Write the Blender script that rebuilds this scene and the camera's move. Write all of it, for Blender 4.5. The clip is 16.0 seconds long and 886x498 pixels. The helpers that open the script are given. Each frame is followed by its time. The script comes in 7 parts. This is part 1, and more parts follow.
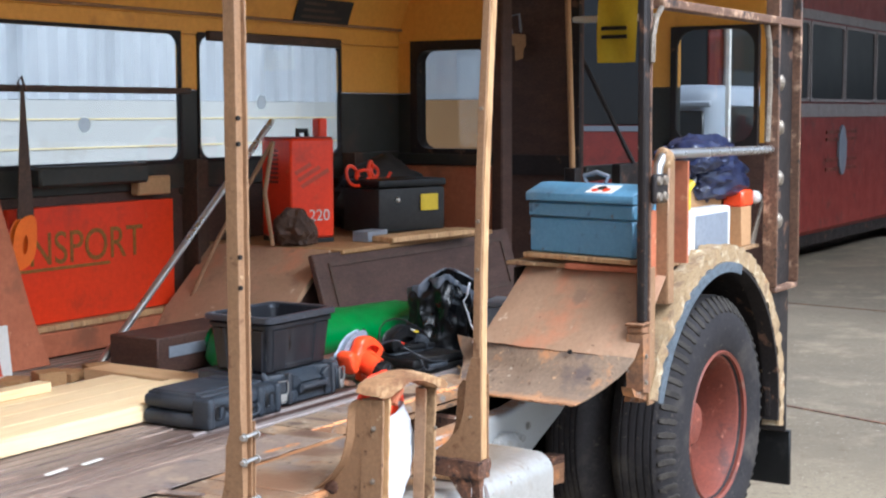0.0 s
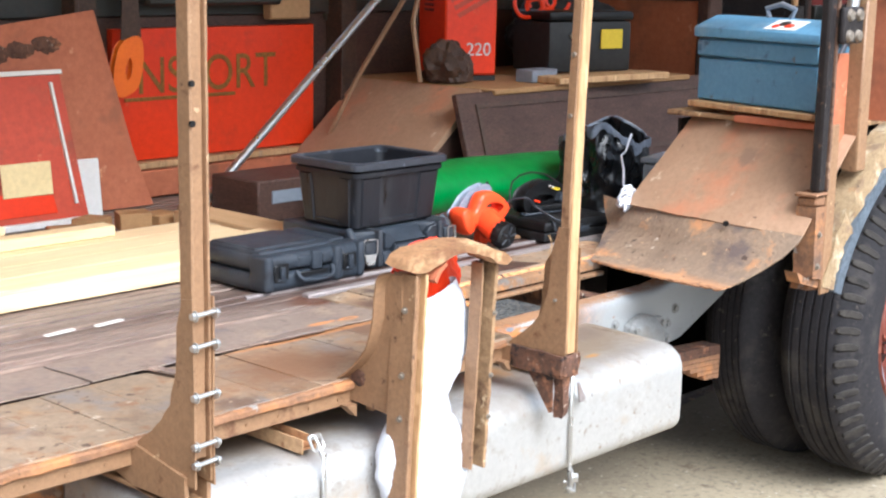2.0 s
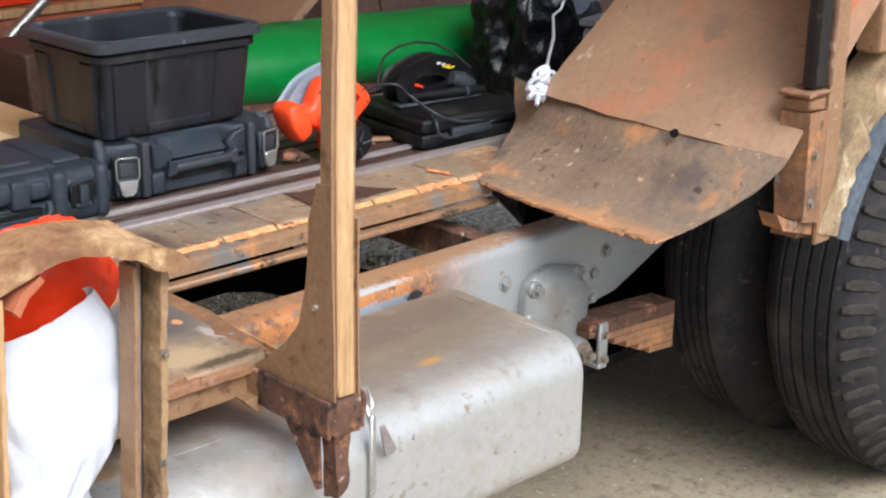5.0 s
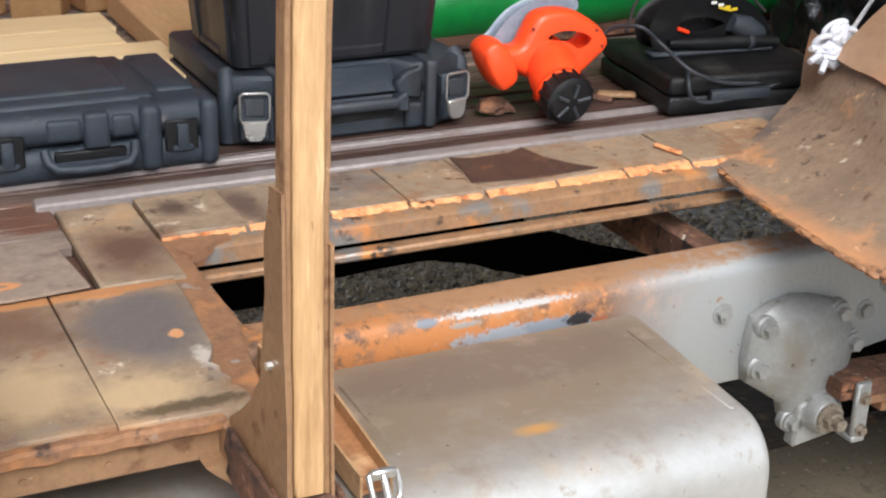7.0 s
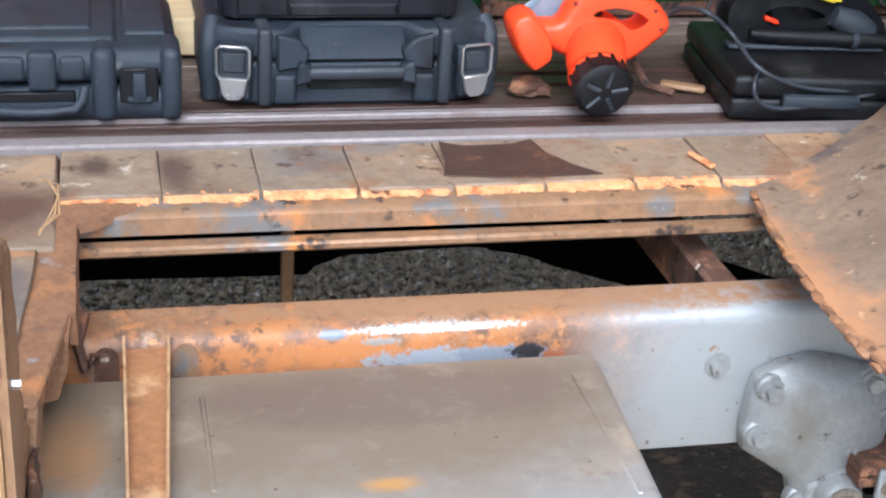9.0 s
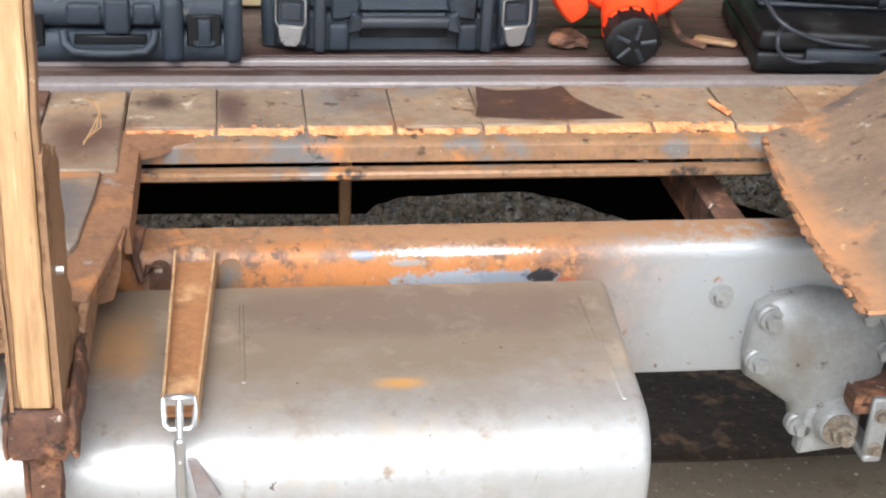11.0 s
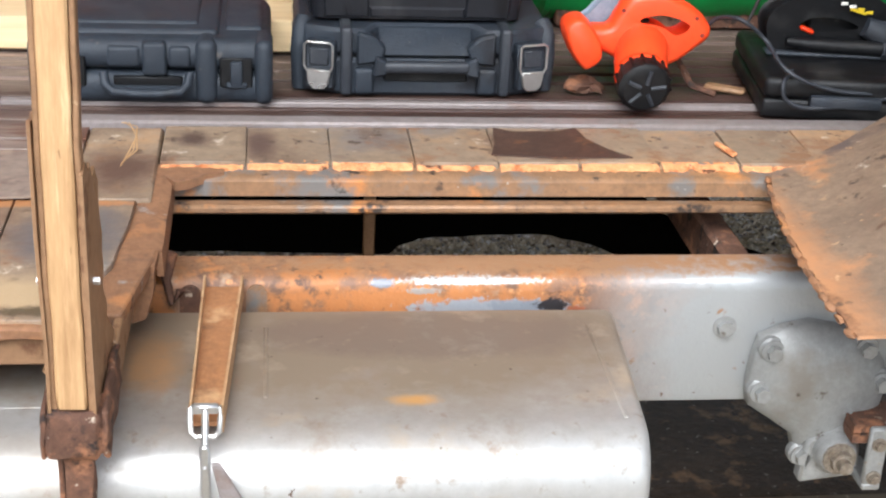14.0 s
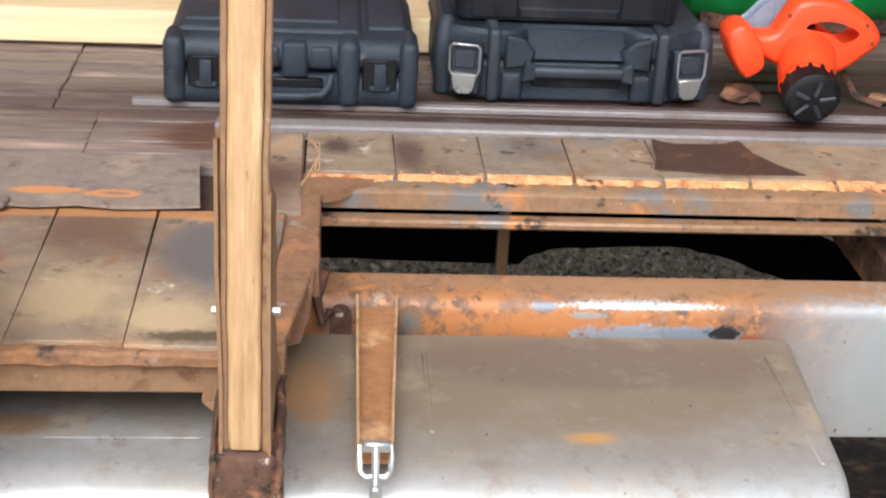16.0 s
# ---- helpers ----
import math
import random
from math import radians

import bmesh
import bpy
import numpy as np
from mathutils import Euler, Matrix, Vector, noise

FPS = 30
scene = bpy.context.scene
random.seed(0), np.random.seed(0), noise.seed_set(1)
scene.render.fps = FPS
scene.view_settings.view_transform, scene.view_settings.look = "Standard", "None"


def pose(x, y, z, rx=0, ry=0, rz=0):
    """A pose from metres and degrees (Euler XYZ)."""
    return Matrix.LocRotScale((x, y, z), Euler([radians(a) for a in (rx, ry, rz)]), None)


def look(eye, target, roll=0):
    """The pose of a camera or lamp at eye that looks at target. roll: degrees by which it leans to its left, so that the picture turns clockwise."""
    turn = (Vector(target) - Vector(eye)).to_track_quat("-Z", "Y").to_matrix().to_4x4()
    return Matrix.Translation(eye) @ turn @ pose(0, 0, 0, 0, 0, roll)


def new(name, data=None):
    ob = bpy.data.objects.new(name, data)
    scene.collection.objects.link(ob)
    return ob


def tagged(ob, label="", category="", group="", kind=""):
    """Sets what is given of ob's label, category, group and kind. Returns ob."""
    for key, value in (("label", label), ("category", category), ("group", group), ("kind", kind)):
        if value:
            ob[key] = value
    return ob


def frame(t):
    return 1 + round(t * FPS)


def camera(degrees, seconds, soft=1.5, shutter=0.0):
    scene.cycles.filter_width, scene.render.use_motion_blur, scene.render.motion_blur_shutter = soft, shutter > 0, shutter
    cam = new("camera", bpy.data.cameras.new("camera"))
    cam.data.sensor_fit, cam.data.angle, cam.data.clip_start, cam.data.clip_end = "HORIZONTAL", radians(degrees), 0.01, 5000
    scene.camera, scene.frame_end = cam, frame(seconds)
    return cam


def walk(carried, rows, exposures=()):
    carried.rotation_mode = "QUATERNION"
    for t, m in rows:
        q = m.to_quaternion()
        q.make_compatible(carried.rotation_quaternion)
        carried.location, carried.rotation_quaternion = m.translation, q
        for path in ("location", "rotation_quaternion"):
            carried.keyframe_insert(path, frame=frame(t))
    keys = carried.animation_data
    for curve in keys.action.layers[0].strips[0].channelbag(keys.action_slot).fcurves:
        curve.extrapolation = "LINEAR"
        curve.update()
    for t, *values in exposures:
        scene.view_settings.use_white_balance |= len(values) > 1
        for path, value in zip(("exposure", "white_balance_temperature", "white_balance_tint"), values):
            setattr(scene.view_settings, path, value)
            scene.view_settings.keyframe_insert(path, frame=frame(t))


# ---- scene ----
cam = camera(33.5, 16.0, soft=2.2)
PATH = [
    (0, (-3.167, -1.837, 1.607), (-1.475, -0.786, 1.424), -0.2),
    (0.5, (-2.948, -1.78, 1.571), (-1.252, -0.75, 1.326), -0.3),
    (1, (-2.746, -1.813, 1.544), (-1.167, -0.62, 1.251), 1.5),
    (1.5, (-2.549, -1.838, 1.536), (-1.092, -0.517, 1.171), 1.6),
    (2, (-2.303, -1.77, 1.524), (-0.867, -0.434, 1.133), 1.1),
    (2.5, (-2.074, -1.703, 1.522), (-0.656, -0.356, 1.106), 0.5),
    (3, (-1.813, -1.629, 1.508), (-0.415, -0.273, 1.053), 1.7),
    (3.5, (-1.593, -1.52, 1.486), (-0.237, -0.147, 0.962), 1.1),
    (4, (-1.391, -1.366, 1.483), (0.012, -0.055, 0.922), 0.5),
    (4.2, (-1.329, -1.329, 1.478), (0.073, -0.029, 0.891), 0.7),
    (6.3, (-0.572, -1.045, 1.401), (0.46, 0.529, 0.724), 1.2),
    (6.5, (-0.509, -1.019, 1.392), (0.455, 0.595, 0.709), 1.4),
    (7, (-0.371, -0.955, 1.373), (0.444, 0.706, 0.614), 1.6),
    (7.5, (-0.237, -0.877, 1.363), (0.534, 0.789, 0.568), 2.3),
    (8, (-0.106, -0.777, 1.31), (0.646, 0.91, 0.544), 2.8),
    (8.5, (-0.004, -0.774, 1.352), (0.569, 0.972, 0.563), 2.0),
    (9, (0.076, -0.848, 1.359), (0.511, 0.909, 0.508), 3.7),
    (9.5, (0.081, -0.886, 1.365), (0.443, 0.87, 0.48), 3.8),
    (9.7, (0.098, -0.895, 1.384), (0.42, 0.853, 0.466), 2.8),
    (12, (0.152, -1.099, 1.388), (0.417, 0.686, 0.525), 3.2),
    (12.5, (0.156, -1.11, 1.387), (0.444, 0.678, 0.536), 3.3),
    (13, (0.153, -1.11, 1.394), (0.452, 0.679, 0.551), 2.8),
    (13.5, (0.154, -1.109, 1.392), (0.439, 0.689, 0.562), 2.7),
    (14, (0.152, -1.111, 1.392), (0.388, 0.698, 0.573), 2.9),
    (14.5, (0.137, -1.101, 1.39), (0.309, 0.716, 0.572), 3.0),
    (15, (0.117, -1.075, 1.385), (0.25, 0.743, 0.561), 2.9),
    (15.5, (0.082, -1.032, 1.38), (0.23, 0.784, 0.553), 3.3),
    (16, (0.045, -0.987, 1.374), (0.206, 0.821, 0.536), 3.2),
]
walk(cam, [(t, look(eye, target, roll)) for t, eye, target, roll in PATH],
     [(0.0, 0.85, 5400, 8), (1.5, 1.22, 5700, 8), (2.4, 1.0, 5500, 8), (3.0, 0.86, 5600, 8), (4.0, 0.62, 5700, 8), (7.2, 0.50, 6000, 8), (8.0, 0.64, 5600, 8), (8.6, 0.78, 5150, 8), (9.2, 0.76, 5400, 8), (12.5, 0.72, 5850, 8), (16.0, 0.52, 5800, 8)])

# ---- world and light ----
def daylight():
    w = bpy.data.worlds.new("overcast_sky")
    scene.world = w
    w.use_nodes = True
    nt = w.node_tree
    bg = nt.nodes["Background"]
    sky = nt.nodes.new("ShaderNodeTexSky")
    sky.sky_type, sky.sun_disc = "NISHITA", False
    sky.sun_elevation, sky.sun_rotation = radians(48), radians(192)
    sky.dust_density, sky.air_density = 4.0, 1.2
    pale = nt.nodes.new("ShaderNodeHueSaturation")
    pale.inputs["Saturation"].default_value = 0.45
    nt.links.new(sky.outputs[0], pale.inputs["Color"])
    nt.links.new(pale.outputs[0], bg.inputs[0])
    bg.inputs[1].default_value = SKY
    sun = bpy.data.lights.new("sun", "SUN")
    sun.energy, sun.angle, sun.color = SUN, radians(40), (1.0, 0.97, 0.93)
    ob = new("sun", sun)
    ob.matrix_world = look((-1.5, -9, 10.6), (0.5, 0.5, 0))


SKY, SUN = 0.15, 2.3
daylight()


# ---- materials ----
def lin(r, g, b):
    return tuple((c / 255 / 12.92) if c <= 10 else ((c / 255 + 0.055) / 1.055) ** 2.4 for c in (r, g, b)) + (1.0,)


def mat(name, a, b=None, rough=0.6, metal=0.0, scale=6.0, fine=70.0, bump=0.15, spots=None, spot_scale=3.0, spot_at=0.6,
        stretch=(1, 1, 1), vary=0.0, mix=0.5, soft_edge=0.06, coat=0.0, alpha=1.0, glass=0.0, spots2=None, scale2=9.0, at2=0.62,
        layers=(), patches=(), over=(), spec=0.5):
    """A procedural surface: two tones at a coarse scale, grain at a fine one, and patches of a third tone."""
    m = bpy.data.materials.new(name)
    m.use_nodes = True
    nt = m.node_tree
    N, Lk = nt.nodes, nt.links.new
    p = N["Principled BSDF"]
    a = lin(*a)
    b = lin(*b) if b else tuple(c * 0.7 for c in a[:3]) + (1,)
    tc, mp = N.new("ShaderNodeTexCoord"), N.new("ShaderNodeMapping")
    mp.inputs["Scale"].default_value = stretch
    where, place = N.new("ShaderNodeObjectInfo"), N.new("ShaderNodeVectorMath")
    Lk(tc.outputs["Object"], place.inputs[0])
    Lk(where.outputs["Location"], place.inputs[1])
    Lk(place.outputs[0], mp.inputs[0])

    def cloud(sc, detail, rough_=0.6):
        n = N.new("ShaderNodeTexNoise")
        n.inputs["Scale"].default_value, n.inputs["Detail"].default_value, n.inputs["Roughness"].default_value = sc, detail, rough_
        Lk(mp.outputs[0], n.inputs["Vector"])
        return n

    def blend(fac, x, y, kind="MIX"):
        k = N.new("ShaderNodeMix")
        k.data_type, k.blend_type = "RGBA", kind
        for sock, v in ((k.inputs[0], fac), (k.inputs[6], x), (k.inputs[7], y)):
            if isinstance(v, (int, float, tuple)):
                sock.default_value = v
            else:
                Lk(v, sock)
        return k.outputs[2]

    def step(src, lo, hi):
        r = N.new("ShaderNodeMapRange")
        r.inputs[1].default_value, r.inputs[2].default_value = lo, hi
        Lk(src, r.inputs[0])
        return r.outputs[0]

    big, small = cloud(scale, 5), cloud(fine, 4, 0.7)
    col = blend(step(big.outputs[0], 0.5 - 0.25, 0.5 + 0.25), a, b)
    col = blend(step(small.outputs[0], 0.35, 0.75), col, tuple(c * mix for c in b[:3]) + (1,)) if mix < 1 else col
    if spots:
        sp = cloud(spot_scale, 8, 0.65)
        col = blend(step(sp.outputs[0], spot_at, spot_at + soft_edge), col, lin(*spots))
    if spots2:
        sp2 = cloud(scale2, 8, 0.7)
        col = blend(step(sp2.outputs[0], at2, at2 + 0.08), col, lin(*spots2))
    gloss, shine = None, None

    def coat_over(fac, colour, rough_, metal_):
        nonlocal col, gloss, shine
        col = blend(fac, col, lin(*colour))
        for kind, value in (("gloss", rough_), ("shine", metal_)):
            k = N.new("ShaderNodeMix")
            start = gloss if kind == "gloss" else shine
            Lk(fac, k.inputs[0])
            if start is None:
                k.inputs[2].default_value = rough if kind == "gloss" else metal
            else:
                Lk(start, k.inputs[2])
            k.inputs[3].default_value = value
            if kind == "gloss":
                gloss = k.outputs[0]
            else:
                shine = k.outputs[0]

    def sum_up(kind, x, y):
        k = N.new("ShaderNodeMath")
        k.operation = kind
        for sock, v in ((k.inputs[0], x), (k.inputs[1], y)):
            if isinstance(v, (int, float)):
                sock.default_value = v
            else:
                Lk(v, sock)
        return k.outputs[0]

    def spread_over(colour, sc, lo, hi, *more):
        n = N.new("ShaderNodeTexNoise")
        n.inputs["Scale"].default_value, n.inputs["Detail"].default_value, n.inputs["Roughness"].default_value = sc, 7, 0.62
        shift = N.new("ShaderNodeMapping")
        shift.inputs["Location"].default_value = (colour[0] * 0.37, colour[2] * 0.21, sc * 0.13)
        Lk(mp.outputs[0], shift.inputs[0])
        Lk(shift.outputs[0], n.inputs["Vector"])
        coat_over(step(n.outputs[0], lo, hi), colour, more[0] if more else rough, more[1] if len(more) > 1 else metal)
    for one in layers:
        spread_over(*one)
    for colour, centre, size, ragged, *more in patches:
        d = N.new("ShaderNodeVectorMath")
        d.operation = "SUBTRACT"
        Lk(place.outputs[0], d.inputs[0])
        d.inputs[1].default_value = centre
        e = N.new("ShaderNodeVectorMath")
        e.operation = "DIVIDE"
        Lk(d.outputs[0], e.inputs[0])
        e.inputs[1].default_value = size
        ln = N.new("ShaderNodeVectorMath")
        ln.operation = "LENGTH"
        Lk(e.outputs[0], ln.inputs[0])
        n = cloud(1.1 / min(size), 7, 0.7)
        ragged = ragged * 2.6
        edge = sum_up("ADD", ln.outputs["Value"], sum_up("MULTIPLY", n.outputs[0], ragged))
        coat_over(step(edge, 1.0 + ragged * 0.5 + (more[3] if len(more) > 3 else 0.12), 0.95 + ragged * 0.5 - (more[3] if len(more) > 3 else 0.12)), colour, more[0] if more else rough, more[1] if len(more) > 1 else metal)
    for one in over:
        spread_over(*one)
    if vary:
        info, v = N.new("ShaderNodeObjectInfo"), N.new("ShaderNodeMapRange")
        v.inputs[3].default_value, v.inputs[4].default_value = 1 - vary, 1 + vary
        Lk(info.outputs["Random"], v.inputs[0])
        h = N.new("ShaderNodeHueSaturation")
        Lk(v.outputs[0], h.inputs["Value"])
        Lk(col, h.inputs["Color"])
        col = h.outputs[0]
    Lk(col, p.inputs["Base Color"])
    p.inputs["Metallic"].default_value = metal
    rr = N.new("ShaderNodeMapRange")
    rr.inputs[3].default_value, rr.inputs[4].default_value = max(rough - 0.12, 0.03), min(rough + 0.15, 1)
    Lk(big.outputs[0], rr.inputs[0])
    Lk(rr.outputs[0], p.inputs["Roughness"])
    if gloss is not None:
        spread = sum_up("ADD", gloss, sum_up("MULTIPLY", sum_up("SUBTRACT", big.outputs[0], 0.5), 0.3))
        Lk(spread, p.inputs["Roughness"])
        Lk(shine, p.inputs["Metallic"])
    p.inputs["Specular IOR Level"].default_value = spec
    if coat:
        p.inputs["Coat Weight"].default_value = coat
    if glass:
        p.inputs["Transmission Weight"].default_value = glass
        nt.links.remove(p.inputs["Roughness"].links[0])
        p.inputs["Roughness"].default_value = rough
    if bump:
        bp = N.new("ShaderNodeBump")
        bp.inputs["Strength"].default_value, bp.inputs["Distance"].default_value = bump, 0.004
        Lk(small.outputs[0], bp.inputs["Height"])
        Lk(bp.outputs[0], p.inputs["Normal"])
    return m


BROWN = mat("brown_paint", (164, 128, 94), (142, 108, 78), 0.5, 0, 6, 90, 0.2, mix=0.8, layers=[((108, 74, 50), 16, 0.6, 0.68, 0.7), ((196, 168, 132), 30, 0.66, 0.7, 0.6), ((84, 58, 42), 34, 0.66, 0.71, 0.8)])
BROWN_DARK = mat("dark_brown_paint", (92, 66, 50), (66, 48, 38), 0.6, 0, 8, 80, 0.2)
PALE_WOOD = mat("weathered_pale_wood", (212, 174, 128), (188, 148, 102), 0.7, 0, 5, 40, 0.25, stretch=(5, 5, 0.5), mix=0.85, layers=[((158, 120, 80), 9, 0.54, 0.68), ((150, 140, 126), 5, 0.6, 0.74), ((222, 188, 144), 12, 0.6, 0.7), ((104, 72, 46), 30, 0.67, 0.72)])
ROTTEN = mat("rotten_wood", (186, 150, 108), (152, 120, 86), 0.85, 0, 14, 90, 0.6, mix=0.7, layers=[((104, 76, 54), 18, 0.56, 0.66), ((214, 186, 146), 30, 0.6, 0.68), ((72, 54, 42), 40, 0.64, 0.7)])
ARCH_WOOD = mat("flaking_arch_timber", (178, 152, 114), (150, 126, 94), 0.85, 0, 12, 80, 0.7, mix=0.75, layers=[((206, 190, 160), 18, 0.54, 0.68), ((128, 104, 80), 14, 0.56, 0.68), ((166, 118, 72), 10, 0.58, 0.7), ((78, 64, 54), 40, 0.63, 0.7)])
NEW_TIMBER = mat("new_planed_timber", (248, 226, 184), (238, 208, 158), 0.55, 0, 3, 14, 0.06, stretch=(0.35, 7, 7), vary=0.05, mix=0.88, layers=[((216, 174, 122), 5, 0.6, 0.74)])
PLY = mat("plywood", (178, 138, 92), (160, 120, 78), 0.75, 0, 4, 40, 0.12, stretch=(1, 1, 1), mix=0.8)
TILE = mat("worn_floor_board", (170, 148, 122), (144, 124, 104), 0.5, 0, 4, 60, 0.3, mix=0.78, vary=0.06, layers=[((126, 118, 112), 6, 0.54, 0.66, 0.42), ((172, 139, 105), 9, 0.55, 0.68, 0.6), ((104, 82, 66), 6, 0.53, 0.66, 0.5), ((142, 108, 81), 18, 0.55, 0.65, 0.6), ((206, 190, 170), 24, 0.63, 0.7, 0.45), ((78, 60, 50), 36, 0.6, 0.68, 0.6)], patches=[((112, 86, 68), (-0.19, 0.40, 0.745), (0.07, 0.06, 0.05), 0.7, 0.5, 0.0, 0, 0.5), ((104, 96, 92), (-0.055, 0.355, 0.745), (0.062, 0.080, 0.05), 0.45, 0.36, 0.0, 0, 0.28), ((180, 156, 122), (-0.095, 0.215, 0.745), (0.052, 0.034, 0.05), 0.5, 0.5, 0.0, 0, 0.3), ((180, 156, 122), (-0.19, 0.25, 0.745), (0.05, 0.06, 0.05), 0.6, 0.5, 0.0, 0, 0.4), ((202, 138, 86), (-0.078, 0.442, 0.745), (0.024, 0.012, 0.05), 0.7, 0.6, 0.0, 0, 0.3), ((206, 150, 104), (-0.032, 0.322, 0.745), (0.008, 0.010, 0.05), 0.6), ((184, 174, 162), (-0.020, 0.262, 0.745), (0.010, 0.024, 0.05), 0.9, 0.4, 0.0, 0, 0.3), ((96, 82, 62), (-0.06, 0.176, 0.745), (0.055, 0.010, 0.05), 0.8, 0.5, 0.0, 0, 0.3), ((124, 92, 68), (-0.5, 0.30, 0.745), (0.16, 0.12, 0.05), 0.8, 0.5, 0.0, 0, 0.5), ((92, 74, 64), (0.06, 0.655, 0.745), (0.022, 0.026, 0.05), 0.5, 0.5, 0.0, 0, 0.5), ((100, 80, 70), (0.142, 0.645, 0.745), (0.018, 0.05, 0.05), 0.5, 0.5, 0.0, 0, 0.5), ((98, 74, 60), (-0.02, 0.55, 0.745), (0.05, 0.06, 0.05), 0.6, 0.5, 0.0, 0, 0.5), ((170, 120, 78), (-0.25, 0.445, 0.745), (0.3, 0.012, 0.05), 0.4)])
SLAT = mat("dark_ribbed_floor_slat", (150, 131, 119), (120, 104, 95), 0.42, 0, 5, 40, 0.3, stretch=(0.5, 5, 5), vary=0.1, mix=0.7, layers=[((176, 152, 136), 5, 0.56, 0.68, 0.4), ((88, 62, 54), 6, 0.6, 0.7, 0.5), ((96, 100, 112), 7, 0.64, 0.7, 0.35)], patches=[((64, 45, 38), (0.42, 0.80, 0.745), (0.85, 0.085, 0.1), 0.5, 0.5, 0.0, 0, 0.5), ((70, 50, 44), (0.75, 0.95, 0.745), (0.35, 0.14, 0.1), 0.6, 0.5, 0.0, 0, 0.5), ((100, 70, 56), (-0.06, 0.69, 0.745), (0.11, 0.05, 0.1), 0.9)])
LINO = mat("torn_floor_sheet", (156, 138, 122), (132, 116, 106), 0.42, 0, 6, 60, 0.2, mix=0.8, layers=[((170, 148, 126), 8, 0.54, 0.68), ((106, 102, 108), 7, 0.56, 0.66), ((92, 74, 66), 20, 0.62, 0.7)], patches=[((200, 136, 84), (-0.252, 0.4880, 0.75), (0.040, 0.010, 0.05), 0.4), ((200, 136, 84), (-0.181, 0.4810, 0.75), (0.030, 0.011, 0.05), 0.4), ((134, 112, 94), (-0.178, 0.4810, 0.75), (0.016, 0.004, 0.05), 0.4)], over=[((112, 94, 86), 30, 0.6, 0.7)])
STRIP = mat("dull_aluminium_strip", (158, 148, 146), (136, 126, 122), 0.55, 0.2, 7, 80, 0.1, mix=0.92, layers=[((124, 100, 88), 14, 0.58, 0.72)])
SPLINT = mat("fresh_split_wood", (246, 186, 132), (224, 146, 92), 0.8, 0, 26, 120, 0.6, mix=0.8, layers=[((170, 96, 50), 24, 0.53, 0.62), ((92, 58, 38), 30, 0.61, 0.66)])
DARK_STAIN = mat("dark_torn_lino", (92, 66, 52), (68, 50, 42), 0.6, 0, 14, 90, 0.3, mix=0.8, layers=[((128, 86, 56), 20, 0.58, 0.68), ((150, 140, 124), 60, 0.7, 0.73)])
RUST = mat("orange_rust", (164, 120, 86), (138, 100, 72), 0.8, 0.05, 9, 90, 0.5, mix=0.75, layers=[((182, 126, 80), 13, 0.54, 0.64), ((106, 82, 66), 11, 0.57, 0.66), ((150, 144, 138), 18, 0.64, 0.69, 0.5), ((70, 54, 46), 30, 0.62, 0.69)])
HANGER = mat("orange_brown_channel", (190, 136, 90), (164, 116, 78), 0.7, 0.05, 12, 90, 0.4, mix=0.8, layers=[((206, 166, 122), 16, 0.56, 0.68), ((128, 92, 66), 14, 0.57, 0.68)])
HANGER_EDGE = mat("rubbed_channel_edge", (216, 180, 138), (186, 146, 104), 0.65, 0.05, 16, 90, 0.4, mix=0.8, layers=[((150, 106, 72), 22, 0.56, 0.66)])
RUST_DARK = mat("dark_rust", (126, 88, 66), (88, 62, 50), 0.85, 0.1, 18, 90, 0.8, mix=0.7, layers=[((156, 108, 78), 24, 0.55, 0.66), ((48, 38, 34), 34, 0.56, 0.63), ((190, 174, 154), 50, 0.64, 0.69)])
ANGLE = mat("rusty_grey_angle_iron", (172, 130, 92), (140, 110, 84), 0.5, 0.2, 9, 70, 0.35, mix=0.75, layers=[((130, 126, 122), 13, 0.53, 0.62, 0.4, 0.4), ((196, 132, 76), 12, 0.57, 0.66), ((66, 56, 50), 26, 0.59, 0.66), ((196, 192, 186), 34, 0.67, 0.7, 0.35)])
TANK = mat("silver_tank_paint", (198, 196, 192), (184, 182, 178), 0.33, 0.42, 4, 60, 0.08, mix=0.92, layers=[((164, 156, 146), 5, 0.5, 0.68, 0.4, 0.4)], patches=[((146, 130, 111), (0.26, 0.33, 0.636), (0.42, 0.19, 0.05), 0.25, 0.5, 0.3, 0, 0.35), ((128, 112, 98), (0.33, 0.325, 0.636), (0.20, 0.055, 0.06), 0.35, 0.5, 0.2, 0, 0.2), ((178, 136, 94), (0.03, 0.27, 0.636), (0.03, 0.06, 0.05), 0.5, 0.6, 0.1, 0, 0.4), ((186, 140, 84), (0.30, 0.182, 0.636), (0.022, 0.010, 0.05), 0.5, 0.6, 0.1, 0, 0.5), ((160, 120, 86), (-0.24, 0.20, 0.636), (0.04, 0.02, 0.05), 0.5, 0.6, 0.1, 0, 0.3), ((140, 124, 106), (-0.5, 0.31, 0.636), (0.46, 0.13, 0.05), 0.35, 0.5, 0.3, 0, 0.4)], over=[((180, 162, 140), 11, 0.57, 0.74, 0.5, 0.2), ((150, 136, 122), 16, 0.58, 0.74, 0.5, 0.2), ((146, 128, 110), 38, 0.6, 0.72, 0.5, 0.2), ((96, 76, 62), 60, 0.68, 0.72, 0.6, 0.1)])
